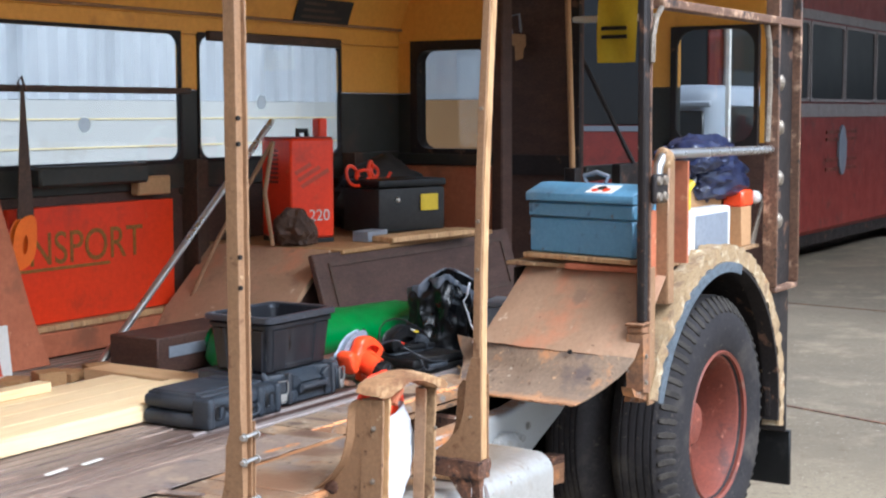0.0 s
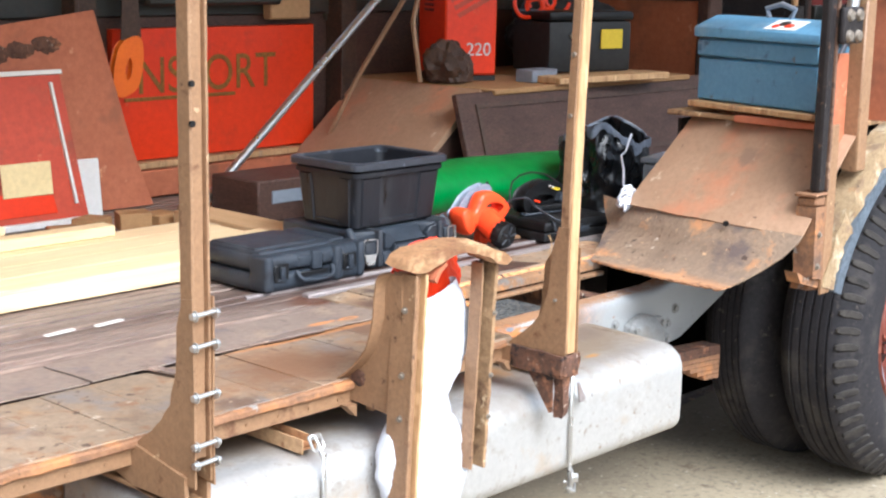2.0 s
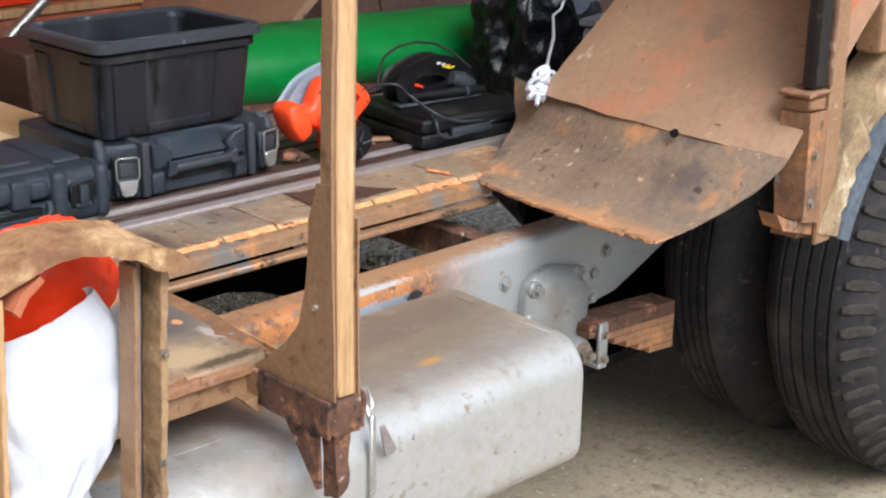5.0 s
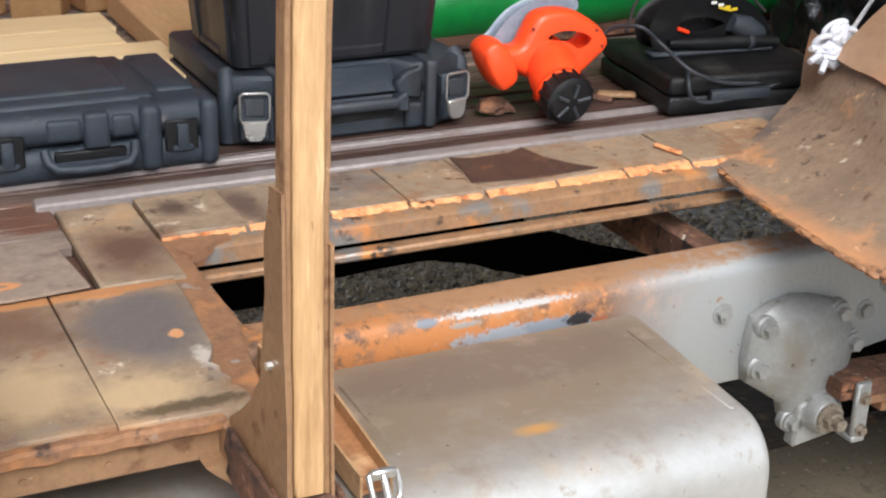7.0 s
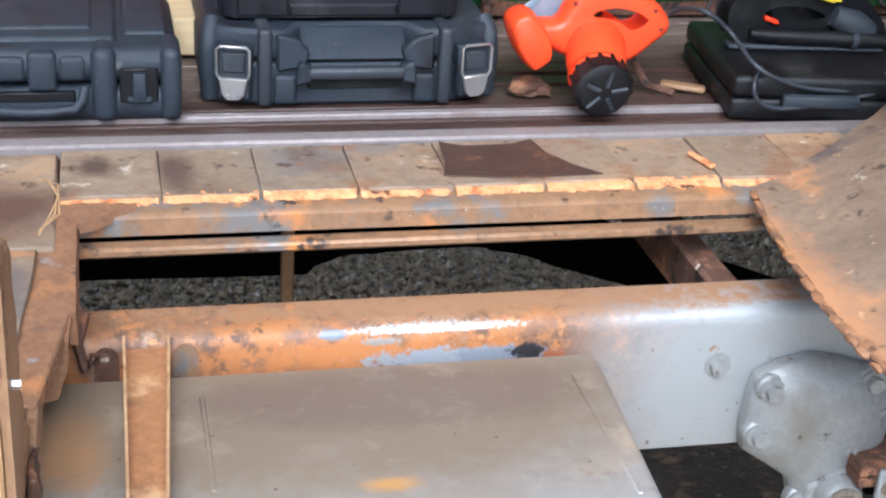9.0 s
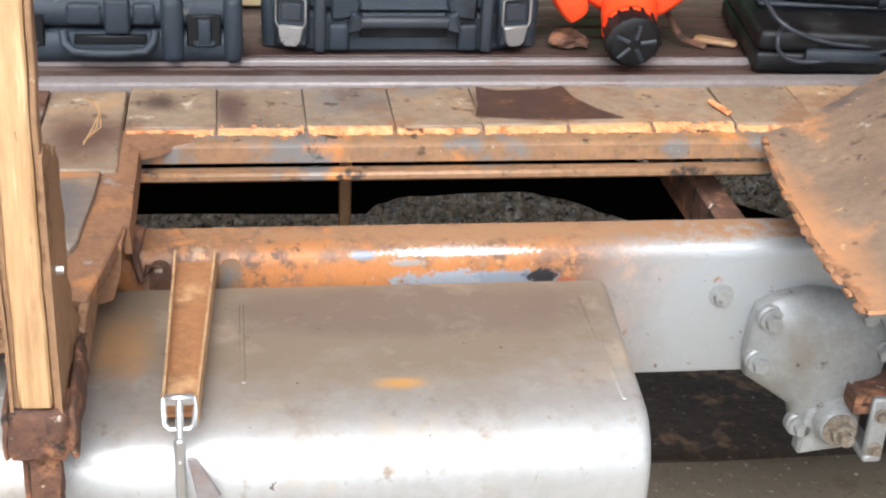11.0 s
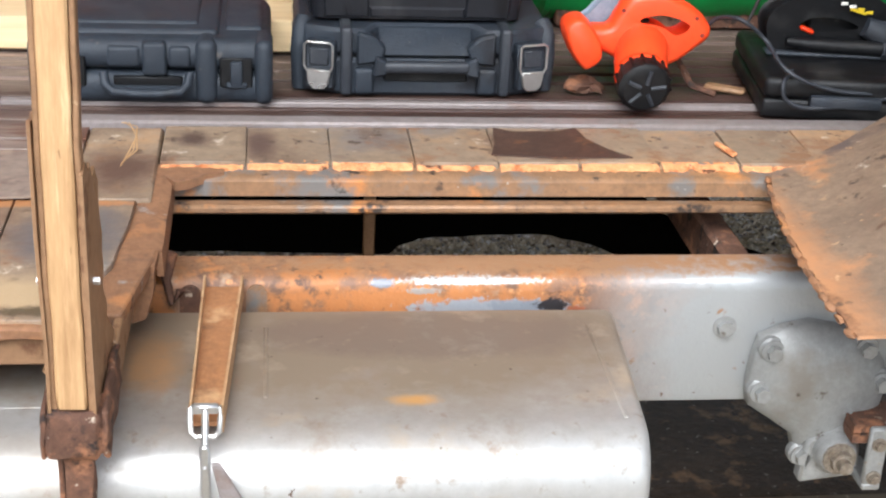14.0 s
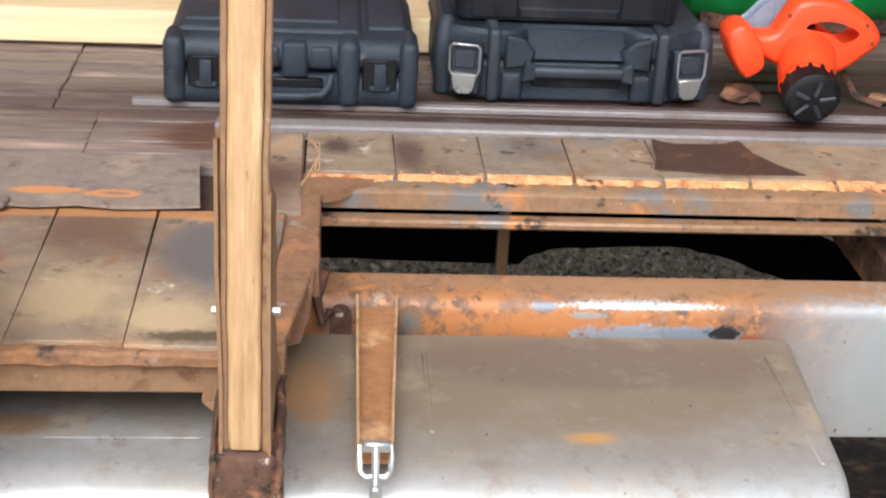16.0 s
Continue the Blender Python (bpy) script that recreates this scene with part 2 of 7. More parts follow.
CAST = mat("silver_painted_casting", (166, 166, 164), (148, 148, 145), 0.45, 0.3, 9, 120, 0.25, mix=0.88, layers=[((134, 128, 120), 10, 0.54, 0.7), ((150, 118, 90), 24, 0.66, 0.73, 0.7, 0.1), ((92, 82, 72), 50, 0.66, 0.72)])
BOLT = mat("dirty_bolt_steel", (178, 170, 158), (140, 124, 106), 0.45, 0.5, 60, 200, 0.2)
BRIGHT = mat("bright_zinc_steel", (214, 212, 208), (196, 194, 190), 0.28, 0.8, 20, 120, 0.05, mix=0.97)
RUBBER = mat("weathered_tyre_rubber", (54, 51, 52), (42, 40, 42), 0.82, 0, 7, 80, 0.2, mix=0.8, layers=[((84, 78, 72), 5, 0.52, 0.76), ((32, 30, 32), 12, 0.58, 0.7), ((100, 92, 82), 40, 0.62, 0.74)], spec=0.2)
CAP_WOOD = mat("rotting_brown_timber", (170, 128, 88), (142, 104, 70), 0.8, 0, 10, 80, 0.6, mix=0.75, layers=[((196, 160, 118), 16, 0.54, 0.66), ((120, 80, 54), 12, 0.56, 0.66), ((196, 112, 72), 22, 0.62, 0.68), ((82, 58, 42), 36, 0.62, 0.7)])
# Darker wheel colour that holds the shade deep inside the rim.
WHEEL_SHADED = mat("shaded_wheel_disc", (52, 34, 30), (36, 28, 27), 0.7, 0, 10, 80, 0.3, mix=0.8, layers=[((96, 52, 40), 9, 0.58, 0.7)], spec=0.2)
SAW_ORANGE = mat("bright_orange_plastic", (255, 128, 30), (244, 112, 22), 0.4, 0, 6, 90, 0.03, mix=0.95)
LUG = mat("dusty_tread_block", (76, 71, 66), (56, 53, 50), 0.85, 0, 12, 90, 0.3, mix=0.8, layers=[((42, 40, 40), 20, 0.52, 0.66)], spec=0.15)
BAG_RIM = mat("pale_grey_polythene", (124, 132, 146), (84, 90, 102), 0.35, 0, 9, 40, 0.6, mix=0.85, layers=[((40, 42, 48), 8, 0.52, 0.62), ((170, 178, 190), 14, 0.62, 0.7)])
CRATE_RIM = mat("scuffed_rim_plastic", (62, 66, 74), (48, 50, 56), 0.38, 0, 14, 90, 0.2, mix=0.85, layers=[((110, 116, 124), 26, 0.62, 0.7, 0.4)])
OFFCUT = mat("pale_birch_ply", (226, 190, 146), (206, 168, 122), 0.65, 0, 4, 30, 0.1, stretch=(4, 0.6, 4), mix=0.9)
WHEEL_RED = mat("faded_red_wheel_paint", (138, 70, 52), (108, 54, 42), 0.6, 0, 9, 80, 0.2, mix=0.8, layers=[((80, 46, 38), 8, 0.54, 0.64), ((172, 110, 88), 14, 0.62, 0.7), ((120, 100, 84), 5, 0.58, 0.74)])
RED = mat("red_coach_enamel", (242, 66, 20), (228, 56, 14), 0.38, 0, 4, 50, 0.05, mix=0.92, layers=[((186, 58, 34), 5, 0.58, 0.74), ((214, 110, 70), 16, 0.66, 0.74)])
PANEL_RED = mat("faded_orange_red_panel", (206, 82, 54), (184, 70, 46), 0.55, 0, 4, 50, 0.1, mix=0.9, layers=[((160, 78, 54), 5, 0.56, 0.7), ((224, 140, 100), 12, 0.63, 0.7)])
RED_OLD = mat("old_red_paint", (150, 54, 44), (120, 44, 38), 0.5, 0, 5, 60, 0.15, mix=0.85, layers=[((92, 44, 38), 5, 0.56, 0.7), ((190, 96, 74), 12, 0.66, 0.73)])
PRIMER = mat("orange_primer", (196, 118, 82), (174, 100, 68), 0.7, 0, 4, 50, 0.1, mix=0.9, layers=[((146, 92, 66), 6, 0.56, 0.7), ((216, 160, 122), 10, 0.63, 0.7)])
ARCH_PANEL = mat("dusty_rusty_steel_sheet", (180, 146, 118), (164, 130, 102), 0.65, 0, 3.2, 60, 0.2, mix=0.88, layers=[((200, 128, 92), 3.4, 0.52, 0.72), ((146, 116, 94), 8, 0.58, 0.68), ((206, 184, 158), 14, 0.63, 0.7), ((98, 78, 64), 36, 0.67, 0.71)])
LIP_RUST = mat("flaking_orange_lip", (186, 130, 86), (152, 112, 82), 0.75, 0, 8, 70, 0.7, mix=0.75, layers=[((208, 146, 90), 11, 0.53, 0.64), ((124, 92, 70), 9, 0.55, 0.66), ((178, 158, 136), 14, 0.59, 0.68), ((80, 60, 48), 34, 0.61, 0.69)])
ARCH_LIP = mat("grimy_sheet_lip", (158, 134, 110), (130, 110, 92), 0.65, 0, 6, 70, 0.3, mix=0.8, patches=[((180, 130, 90), (0.724, 0.34, 0.735), (0.044, 0.36, 0.026), 0.5, 0.75, 0.0, 0, 0.45), ((120, 84, 60), (0.715, 0.20, 0.735), (0.020, 0.10, 0.03), 0.9, 0.8, 0.0, 0, 0.3)], over=[((104, 78, 60), 40, 0.63, 0.69), ((206, 166, 124), 26, 0.64, 0.70)], layers=[((186, 134, 92), 9, 0.56, 0.66), ((104, 90, 84), 7, 0.56, 0.66), ((200, 186, 168), 22, 0.65, 0.7), ((78, 62, 52), 30, 0.63, 0.68)])
YELLOW = mat("mustard_yellow_paint", (238, 176, 72), (226, 160, 62), 0.5, 0, 2, 40, 0.06, mix=0.93, layers=[((196, 134, 56), 4, 0.6, 0.74)])
DARK_GREEN = mat("dark_green_paint", (52, 52, 46), (40, 40, 36), 0.5, 0, 5, 60, 0.1, mix=0.9, layers=[((66, 50, 40), 5, 0.54, 0.68)])
CREAM = mat("cream_ceiling_paint", (236, 214, 166), (224, 200, 150), 0.6, 0, 2, 30, 0.05, mix=0.93)
DARK_BROWN = mat("dark_stained_panel", (98, 72, 60), (76, 56, 50), 0.55, 0, 6, 70, 0.15, stretch=(1, 1, 3), spec=0.3)
BLACK_STEEL = mat("blackened_rusty_steel", (56, 50, 48), (40, 36, 36), 0.55, 0.2, 12, 80, 0.4, mix=0.8, layers=[((112, 84, 68), 14, 0.6, 0.67), ((150, 134, 120), 34, 0.68, 0.72)], spec=0.3)
POST_EDGE = mat("rubbed_brown_post_edge", (140, 104, 80), (98, 72, 58), 0.6, 0.1, 10, 80, 0.4, mix=0.75, layers=[((186, 152, 124), 12, 0.55, 0.63), ((56, 46, 42), 14, 0.56, 0.63)])
GREY_LINER = mat("blue_grey_metal_edge", (122, 134, 146), (98, 108, 118), 0.5, 0.3, 8, 60, 0.15)
PLASTIC = mat("black_moulded_plastic", (52, 59, 68), (42, 48, 56), 0.5, 0, 12, 300, 0.35, mix=0.85, layers=[((66, 67, 70), 6, 0.52, 0.76, 0.6), ((30, 31, 35), 14, 0.56, 0.68, 0.4), ((96, 92, 88), 46, 0.66, 0.74, 0.7)], spec=0.4)
PLASTIC2 = mat("dark_grey_plastic", (58, 62, 68), (46, 49, 55), 0.46, 0, 12, 260, 0.25, mix=0.88, layers=[((86, 88, 90), 9, 0.56, 0.76, 0.55)])
# Black plastic, also the painted shade of case recesses and holes.
BLACK = mat("black_plastic_and_hollow_shade", (22, 23, 25), (13, 13, 15), 0.46, 0, 20, 240, 0.25, mix=0.85, layers=[((46, 45, 44), 9, 0.56, 0.72, 0.6), ((70, 68, 66), 50, 0.66, 0.74, 0.7)], spec=0.35)
ORANGE = mat("orange_plastic", (255, 88, 38), (244, 74, 30), 0.38, 0, 6, 90, 0.03, mix=0.95)
CLEAR_GREY = mat("smoky_clear_plastic", (150, 160, 172), (122, 132, 146), 0.25, 0, 10, 60, 0.05, mix=0.95)
GREEN = mat("green_plastic_sheeting", (26, 142, 62), (18, 116, 50), 0.35, 0, 5, 26, 0.5, (50, 160, 86), 6, 0.64, mix=0.9)
BLUE = mat("blue_enamelled_steel", (108, 154, 182), (92, 138, 168), 0.45, 0, 6, 70, 0.06, mix=0.92, layers=[((134, 162, 178), 6, 0.54, 0.7), ((96, 104, 108), 24, 0.66, 0.72), ((70, 96, 118), 12, 0.62, 0.7)])
WHITE_BAG = mat("white_polythene", (216, 217, 222), (198, 200, 208), 0.4, 0, 6, 22, 0.5, mix=0.97)
WHITE = mat("white_paint", (226, 224, 220), (206, 204, 200), 0.5, 0, 5, 50, 0.06, mix=0.9)
BLACK_BAG = mat("black_polythene", (20, 21, 24), (11, 12, 14), 0.30, 0, 8, 30, 1.0, mix=0.9, layers=[((58, 61, 68), 9, 0.62, 0.74, 0.4)])
GREY_BOX = mat("pale_grey_plastic", (140, 146, 156), (122, 128, 138), 0.5, 0, 5, 60, 0.06, mix=0.9)
NAVY = mat("navy_tarpaulin", (48, 56, 92), (34, 40, 70), 0.35, 0, 6, 60, 0.12)
CARD = mat("brown_cardboard", (190, 150, 106), (172, 132, 92), 0.8, 0, 4, 60, 0.08, mix=0.9)
PAPER = mat("white_paper", (232, 230, 224), (220, 216, 208), 0.7, 0, 5, 60, 0.03, mix=0.95)
YELLOW_BAG = mat("yellow_plastic", (224, 196, 40), (206, 176, 30), 0.45, 0, 5, 50, 0.08, mix=0.95)
INK = mat("dark_ink", (40, 38, 36), (30, 30, 30), 0.6, 0, 5, 50, 0)
GILT = mat("faded_gilt_lettering", (176, 128, 50), (140, 92, 40), 0.5, 0.2, 20, 90, 0.1, (200, 60, 30), 26, 0.62)
LETTER = mat("white_lettering", (236, 230, 226), (220, 214, 208), 0.5, 0, 9, 60, 0)
ALUMINIUM = mat("aluminium_tube", (206, 204, 202), (184, 182, 180), 0.28, 0.85, 12, 90, 0.05, mix=0.95)
# The two patches paint daylight beside the bus and shade under it.
CONCRETE = mat("yard_concrete", (136, 124, 104), (116, 105, 88), 0.85, 0, 0.9, 36, 0.6, mix=0.78, layers=[((104, 94, 79), 1.4, 0.52, 0.68), ((150, 137, 115), 2.2, 0.54, 0.7)], patches=[((158, 144, 120), (1.2, -0.05, 0.0), (1.8, 0.95, 1.0), 0.2, 0.85, 0.0, 0, 0.5), ((82, 70, 58), (0.9, 1.45, 0.0), (2.6, 0.60, 1.0), 0.25, 0.6, 0.0, 0, 0.45)], over=[((122, 111, 94), 42, 0.50, 0.68), ((92, 82, 70), 75, 0.58, 0.72), ((206, 197, 180), 60, 0.62, 0.72), ((104, 88, 70), 11, 0.58, 0.76)])
# The palest fine layer paints wet glints into the grit colour.
GRAVEL = mat("wet_oily_grit", (226, 208, 176), (184, 164, 134), 0.35, 0, 10, 110, 1.0, mix=0.45, layers=[((70, 60, 52), 50, 0.48, 0.56, 0.3), ((236, 230, 220), 90, 0.60, 0.65, 0.2), ((120, 98, 76), 9, 0.52, 0.66, 0.4)])
# Ground tone with the shade beneath the bus put into its colour.
SHADED_GROUND = mat("bus_shade_ground", (84, 70, 57), (60, 50, 42), 0.5, 0, 9, 90, 1.0, mix=0.5, layers=[((134, 104, 76), 14, 0.54, 0.64), ((52, 44, 38), 40, 0.54, 0.64), ((150, 142, 130), 80, 0.64, 0.68)], spec=0.3)
THIN_PAPER = mat("thin_sticker_paper", (252, 252, 250), (246, 246, 244), 0.9, 0, 5, 60, 0, mix=0.98)
CORRUGATED = mat("pale_corrugated_sheet", (184, 188, 192), (168, 172, 178), 0.5, 0.1, 0.8, 20, 0.05, stretch=(1, 1, 0.2), mix=0.95, layers=[((150, 154, 160), 2, 0.56, 0.7)])
BLOCKWALL = mat("white_rendered_wall", (186, 186, 184), (170, 170, 168), 0.8, 0, 1, 20, 0.1, mix=0.95, layers=[((150, 148, 142), 2, 0.58, 0.72)])
SHED = mat("dim_shed_cladding", (96, 92, 90), (78, 76, 76), 0.7, 0, 1, 20, 0.1)
GLASS = mat("window_glass", (235, 240, 240), (235, 240, 240), 0.0, 0, 1, 10, 0, mix=1, glass=1.0)
DARK_GLASS = mat("dark_bus_glass", (16, 17, 19), (12, 13, 15), 0.35, 0, 1, 10, 0)
CRATE = mat("dusty_black_crate_plastic", (36, 38, 44), (27, 28, 33), 0.42, 0, 8, 200, 0.15, stretch=(3, 3, 0.5), mix=0.85, layers=[((62, 61, 62), 5, 0.55, 0.76, 0.65), ((16, 16, 19), 9, 0.57, 0.66, 0.3), ((84, 81, 80), 22, 0.65, 0.76, 0.7)], spec=0.4)
# Near-white layer: glints on the stones, given as colour.
GRIT = mat("loose_grit_stones", (236, 218, 186), (194, 173, 140), 0.22, 0, 60, 130, 0.3, mix=0.8, layers=[((250, 244, 234), 40, 0.56, 0.64, 0.12), ((110, 94, 76), 45, 0.54, 0.62, 0.25)])
# Near-black without gloss: puts the shade under the bus into the colour.
UNDER_SHADE = mat("shade_black_underframe", (10, 9, 8), (6, 6, 6), 0.95, 0, 20, 90, 0.2, mix=0.9, spec=0.02)


def let_light_through(m, share):
    """Thin paper glows when daylight falls on its back."""
    nt = m.node_tree
    back, mixer = nt.nodes.new("ShaderNodeBsdfTranslucent"), nt.nodes.new("ShaderNodeMixShader")
    back.inputs["Color"].default_value = (0.95, 0.95, 0.93, 1)
    mixer.inputs[0].default_value = share
    nt.links.new(nt.nodes["Principled BSDF"].outputs[0], mixer.inputs[1])
    nt.links.new(back.outputs[0], mixer.inputs[2])
    nt.links.new(mixer.outputs[0], nt.nodes["Material Output"].inputs["Surface"])


let_light_through(THIN_PAPER, 0.9)
# Scraped paint and blots; pale marks near the top edge also paint its highlight.
SCRAPES_AND_SHINE = [((176, 172, 168), 0.385, 0.661, 0.085, 0.004), ((122, 124, 130), 0.282, 0.659, 0.014, 0.005), ((166, 170, 176), 0.40, 0.627, 0.085, 0.012), ((150, 156, 164), 0.455, 0.627, 0.05, 0.011), ((58, 56, 58), 0.483, 0.630, 0.020, 0.009), ((160, 152, 144), 0.33, 0.650, 0.02, 0.004), ((170, 104, 74), 0.512, 0.624, 0.012, 0.006)]
RAIL = mat("worn_silver_and_rust", (156, 112, 80), (132, 96, 70), 0.55, 0.1, 6, 90, 0.4, mix=0.8,
           layers=[((178, 118, 70), 8, 0.47, 0.58), ((134, 100, 78), 14, 0.52, 0.60), ((188, 126, 76), 24, 0.55, 0.64), ((112, 84, 66), 30, 0.55, 0.63), ((168, 142, 118), 18, 0.58, 0.66, 0.5), ((92, 68, 54), 60, 0.58, 0.66), ((196, 140, 92), 70, 0.61, 0.69)],
           patches=[((168, 170, 170), (1.62, 0.30, 0.56), (1.08, 0.6, 0.5), 0.10, 0.36, 0.35, 0, 0.05),
                    ((186, 122, 70), (0.30, 0.405, 0.640), (0.10, 0.03, 0.014), 1.6, 0.6, 0.05, 0, 0.25), ((160, 122, 90), (0.5, 0.46, 0.682), (0.56, 0.06, 0.020), 0.7, 0.55, 0.1, 0, 0.2)]
           + [(c, (x, 0.41, z), (w, 0.03, h), 1.0, 0.3, 0.3, 0, 0.12) for c, x, z, w, h in SCRAPES_AND_SHINE],
           over=[((112, 90, 76), 70, 0.66, 0.70, 0.6), ((150, 118, 92), 40, 0.66, 0.72, 0.6)])


# ---- builders ----
class B:
    """Collects simple solids in world coordinates and links them as one mesh."""

    def __init__(self):
        self.bm = bmesh.new()

    def _take(self, bm, m=None):
        if m is not None:
            bmesh.ops.transform(bm, matrix=m, verts=bm.verts)
        me = bpy.data.meshes.new("tmp")
        bm.to_mesh(me)
        bm.free()
        self.bm.from_mesh(me)
        bpy.data.meshes.remove(me)
        return self

    def box(self, x0, y0, z0, x1, y1, z1, bev=0.003, m=None, seg=1):
        bm = bmesh.new()
        bmesh.ops.create_cube(bm, size=1)
        for v in bm.verts:
            v.co = ((x0 + x1) / 2 + v.co.x * (x1 - x0), (y0 + y1) / 2 + v.co.y * (y1 - y0), (z0 + z1) / 2 + v.co.z * (z1 - z0))
        bev = min(bev, 0.45 * min(abs(x1 - x0), abs(y1 - y0), abs(z1 - z0)))
        if bev > 0:
            bmesh.ops.bevel(bm, geom=bm.edges[:], offset=bev, segments=seg, affect="EDGES", profile=0.5)
        return self._take(bm, m)

    def prism(self, pts, axis, a0, a1, bev=0.0, m=None):
        """A flat outline drawn in the two other axes, carried from a0 to a1 along axis."""
        bm = bmesh.new()
        n = "xyz".index(axis)
        def at(p, v):
            q = list(p)
            q.insert(n, v)
            return q
        lo = [bm.verts.new(at(p, a0)) for p in pts]
        hi = [bm.verts.new(at(p, a1)) for p in pts]
        bm.faces.new(lo)
        bm.faces.new(hi[::-1])
        for k in range(len(pts)):
            bm.faces.new((lo[k], hi[k], hi[(k + 1) % len(pts)], lo[(k + 1) % len(pts)]))
        bmesh.ops.recalc_face_normals(bm, faces=bm.faces)
        if bev:
            bmesh.ops.bevel(bm, geom=bm.edges[:], offset=bev, segments=1, affect="EDGES")
        return self._take(bm, m)

    def tube(self, pts, r, seg=10, radii=None, closed=False):
        bm = bmesh.new()
        pts = [Vector(p) for p in pts]
        rings, side = [], None
        for k, p in enumerate(pts):
            d = (pts[min(k + 1, len(pts) - 1)] - pts[max(k - 1, 0)]).normalized()
            if side is None:
                side = d.orthogonal().normalized()
            side = (side - d * side.dot(d)).normalized()
            up = d.cross(side)
            rr = radii[k] if radii else r
            rings.append([bm.verts.new(p + rr * (math.cos(a) * side + math.sin(a) * up)) for a in (2 * math.pi * j / seg for j in range(seg))])
        for one, two in zip(rings, rings[1:]):
            for j in range(seg):
                bm.faces.new((one[j], one[(j + 1) % seg], two[(j + 1) % seg], two[j]))
        if not closed:
            bm.faces.new(rings[0][::-1])
            bm.faces.new(rings[-1])
        bmesh.ops.recalc_face_normals(bm, faces=bm.faces)
        return self._take(bm)

    def lathe(self, profile, centre, axis="y", seg=48, start=0.0, sweep=360.0, closed=True):
        """profile: (radius, place along the axis) pairs."""
        bm = bmesh.new()
        whole = sweep >= 360
        steps = seg if whole else seg + 1
        rings = []
        for j in range(steps):
            a = radians(start + sweep * j / seg)
            c, s = math.cos(a), math.sin(a)
            ring = []
            for r, h in profile:
                v = {"y": (r * c, h, r * s), "z": (r * c, r * s, h), "x": (h, r * c, r * s)}[axis]
                ring.append(bm.verts.new(Vector(centre) + Vector(v)))
            rings.append(ring)
        n = len(profile)
        for j in range(seg):
            one, two = rings[j], rings[(j + 1) % steps]
            for k in range(n if closed else n - 1):
                q = (one[k], one[(k + 1) % n], two[(k + 1) % n], two[k])
                bm.faces.new(q)
        if closed and not whole:
            bm.faces.new(rings[0])
            bm.faces.new(rings[-1][::-1])
        bmesh.ops.remove_doubles(bm, verts=bm.verts, dist=1e-5)
        bmesh.ops.recalc_face_normals(bm, faces=bm.faces)
        return self._take(bm)

    def cyl(self, p0, p1, r, seg=16, r2=None):
        return self.tube([p0, p1], r, seg, [r, r2 if r2 is not None else r])

    def hexbolt(self, p, d, r=0.008, h=0.008):
        p, d = Vector(p), Vector(d).normalized()
        self.tube([p, p + d * h * 0.25], r * 1.5, 12)
        return self.tube([p + d * h * 0.25, p + d * h], r, 6)

    def blob(self, c, size, crumple=0.25, freq=6.0, seed=0.0, cuts=4, m=None, flat=None):
        bm = bmesh.new()
        bmesh.ops.create_icosphere(bm, subdivisions=cuts, radius=1)
        for v in bm.verts:
            d = v.co.copy()
            o = Vector((seed, seed * 1.7, -seed))
            f = noise.noise(d * freq * 0.4 + o) * 0.6 + (0.5 - abs(noise.noise(d * freq + o))) * 0.7 + (0.5 - abs(noise.noise(d * freq * 2.3 + o))) * 0.3
            v.co = Vector(c) + Vector((d.x * size[0], d.y * size[1], d.z * size[2])) * (1 + crumple * f)
            if flat is not None:
                v.co.z = max(v.co.z, flat + 0.004 * (1 + noise.noise(d * 9)))
        return self._take(bm, m)

    def ring_plate(self, outer, inner, radius, axis, a0, a1):
        """A plate with a rounded opening: outer and inner are (u0, v0, u1, v1)."""
        bm = bmesh.new()
        n = "xyz".index(axis)
        def outline(u0, v0, u1, v1, r):
            pts = []
            for cx, cy, s in ((u1 - r, v1 - r, 0), (u0 + r, v1 - r, 90), (u0 + r, v0 + r, 180), (u1 - r, v0 + r, 270)):
                pts += [(cx + r * math.cos(radians(s + 15 * k)), cy + r * math.sin(radians(s + 15 * k))) for k in range(7)]
            return pts
        def at(p, v):
            q = list(p)
            q.insert(n, v)
            return q
        o, i = outline(*outer, 0.002), outline(*inner, radius)
        rows = [[bm.verts.new(at(p, h)) for p in some] for some, h in ((o, a0), (i, a0), (i, a1), (o, a1))]
        k = len(o)
        for r in range(4):
            for j in range(k):
                bm.faces.new((rows[r][j], rows[r][(j + 1) % k], rows[(r + 1) % 4][(j + 1) % k], rows[(r + 1) % 4][j]))
        bmesh.ops.recalc_face_normals(bm, faces=bm.faces)
        return self._take(bm)

    def sheet(self, grid):
        """A skin through a grid of points."""
        bm = bmesh.new()
        rows = [[bm.verts.new(p) for p in row] for row in grid]
        for one, two in zip(rows, rows[1:]):
            for j in range(len(one) - 1):
                bm.faces.new((one[j], one[j + 1], two[j + 1], two[j]))
        return self._take(bm)

    def rough(self, amount, freq=20.0, seed=0.0):
        o = Vector((seed, 2 * seed, 3 * seed))
        for v in self.bm.verts:
            v.co += amount * Vector((noise.noise(v.co * freq + o), noise.noise(v.co * freq + o + Vector((9, 0, 0))), noise.noise(v.co * freq + o + Vector((0, 9, 0)))))
        return self

    def turn(self, m):
        bmesh.ops.transform(self.bm, matrix=m, verts=self.bm.verts)
        return self

    def mesh(self, name, material, angle=38):
        me = bpy.data.meshes.new(name)
        self.bm.to_mesh(me)
        self.bm.free()
        me.materials.append(material)
        me.shade_smooth()
        me.set_sharp_from_angle(angle=radians(angle))
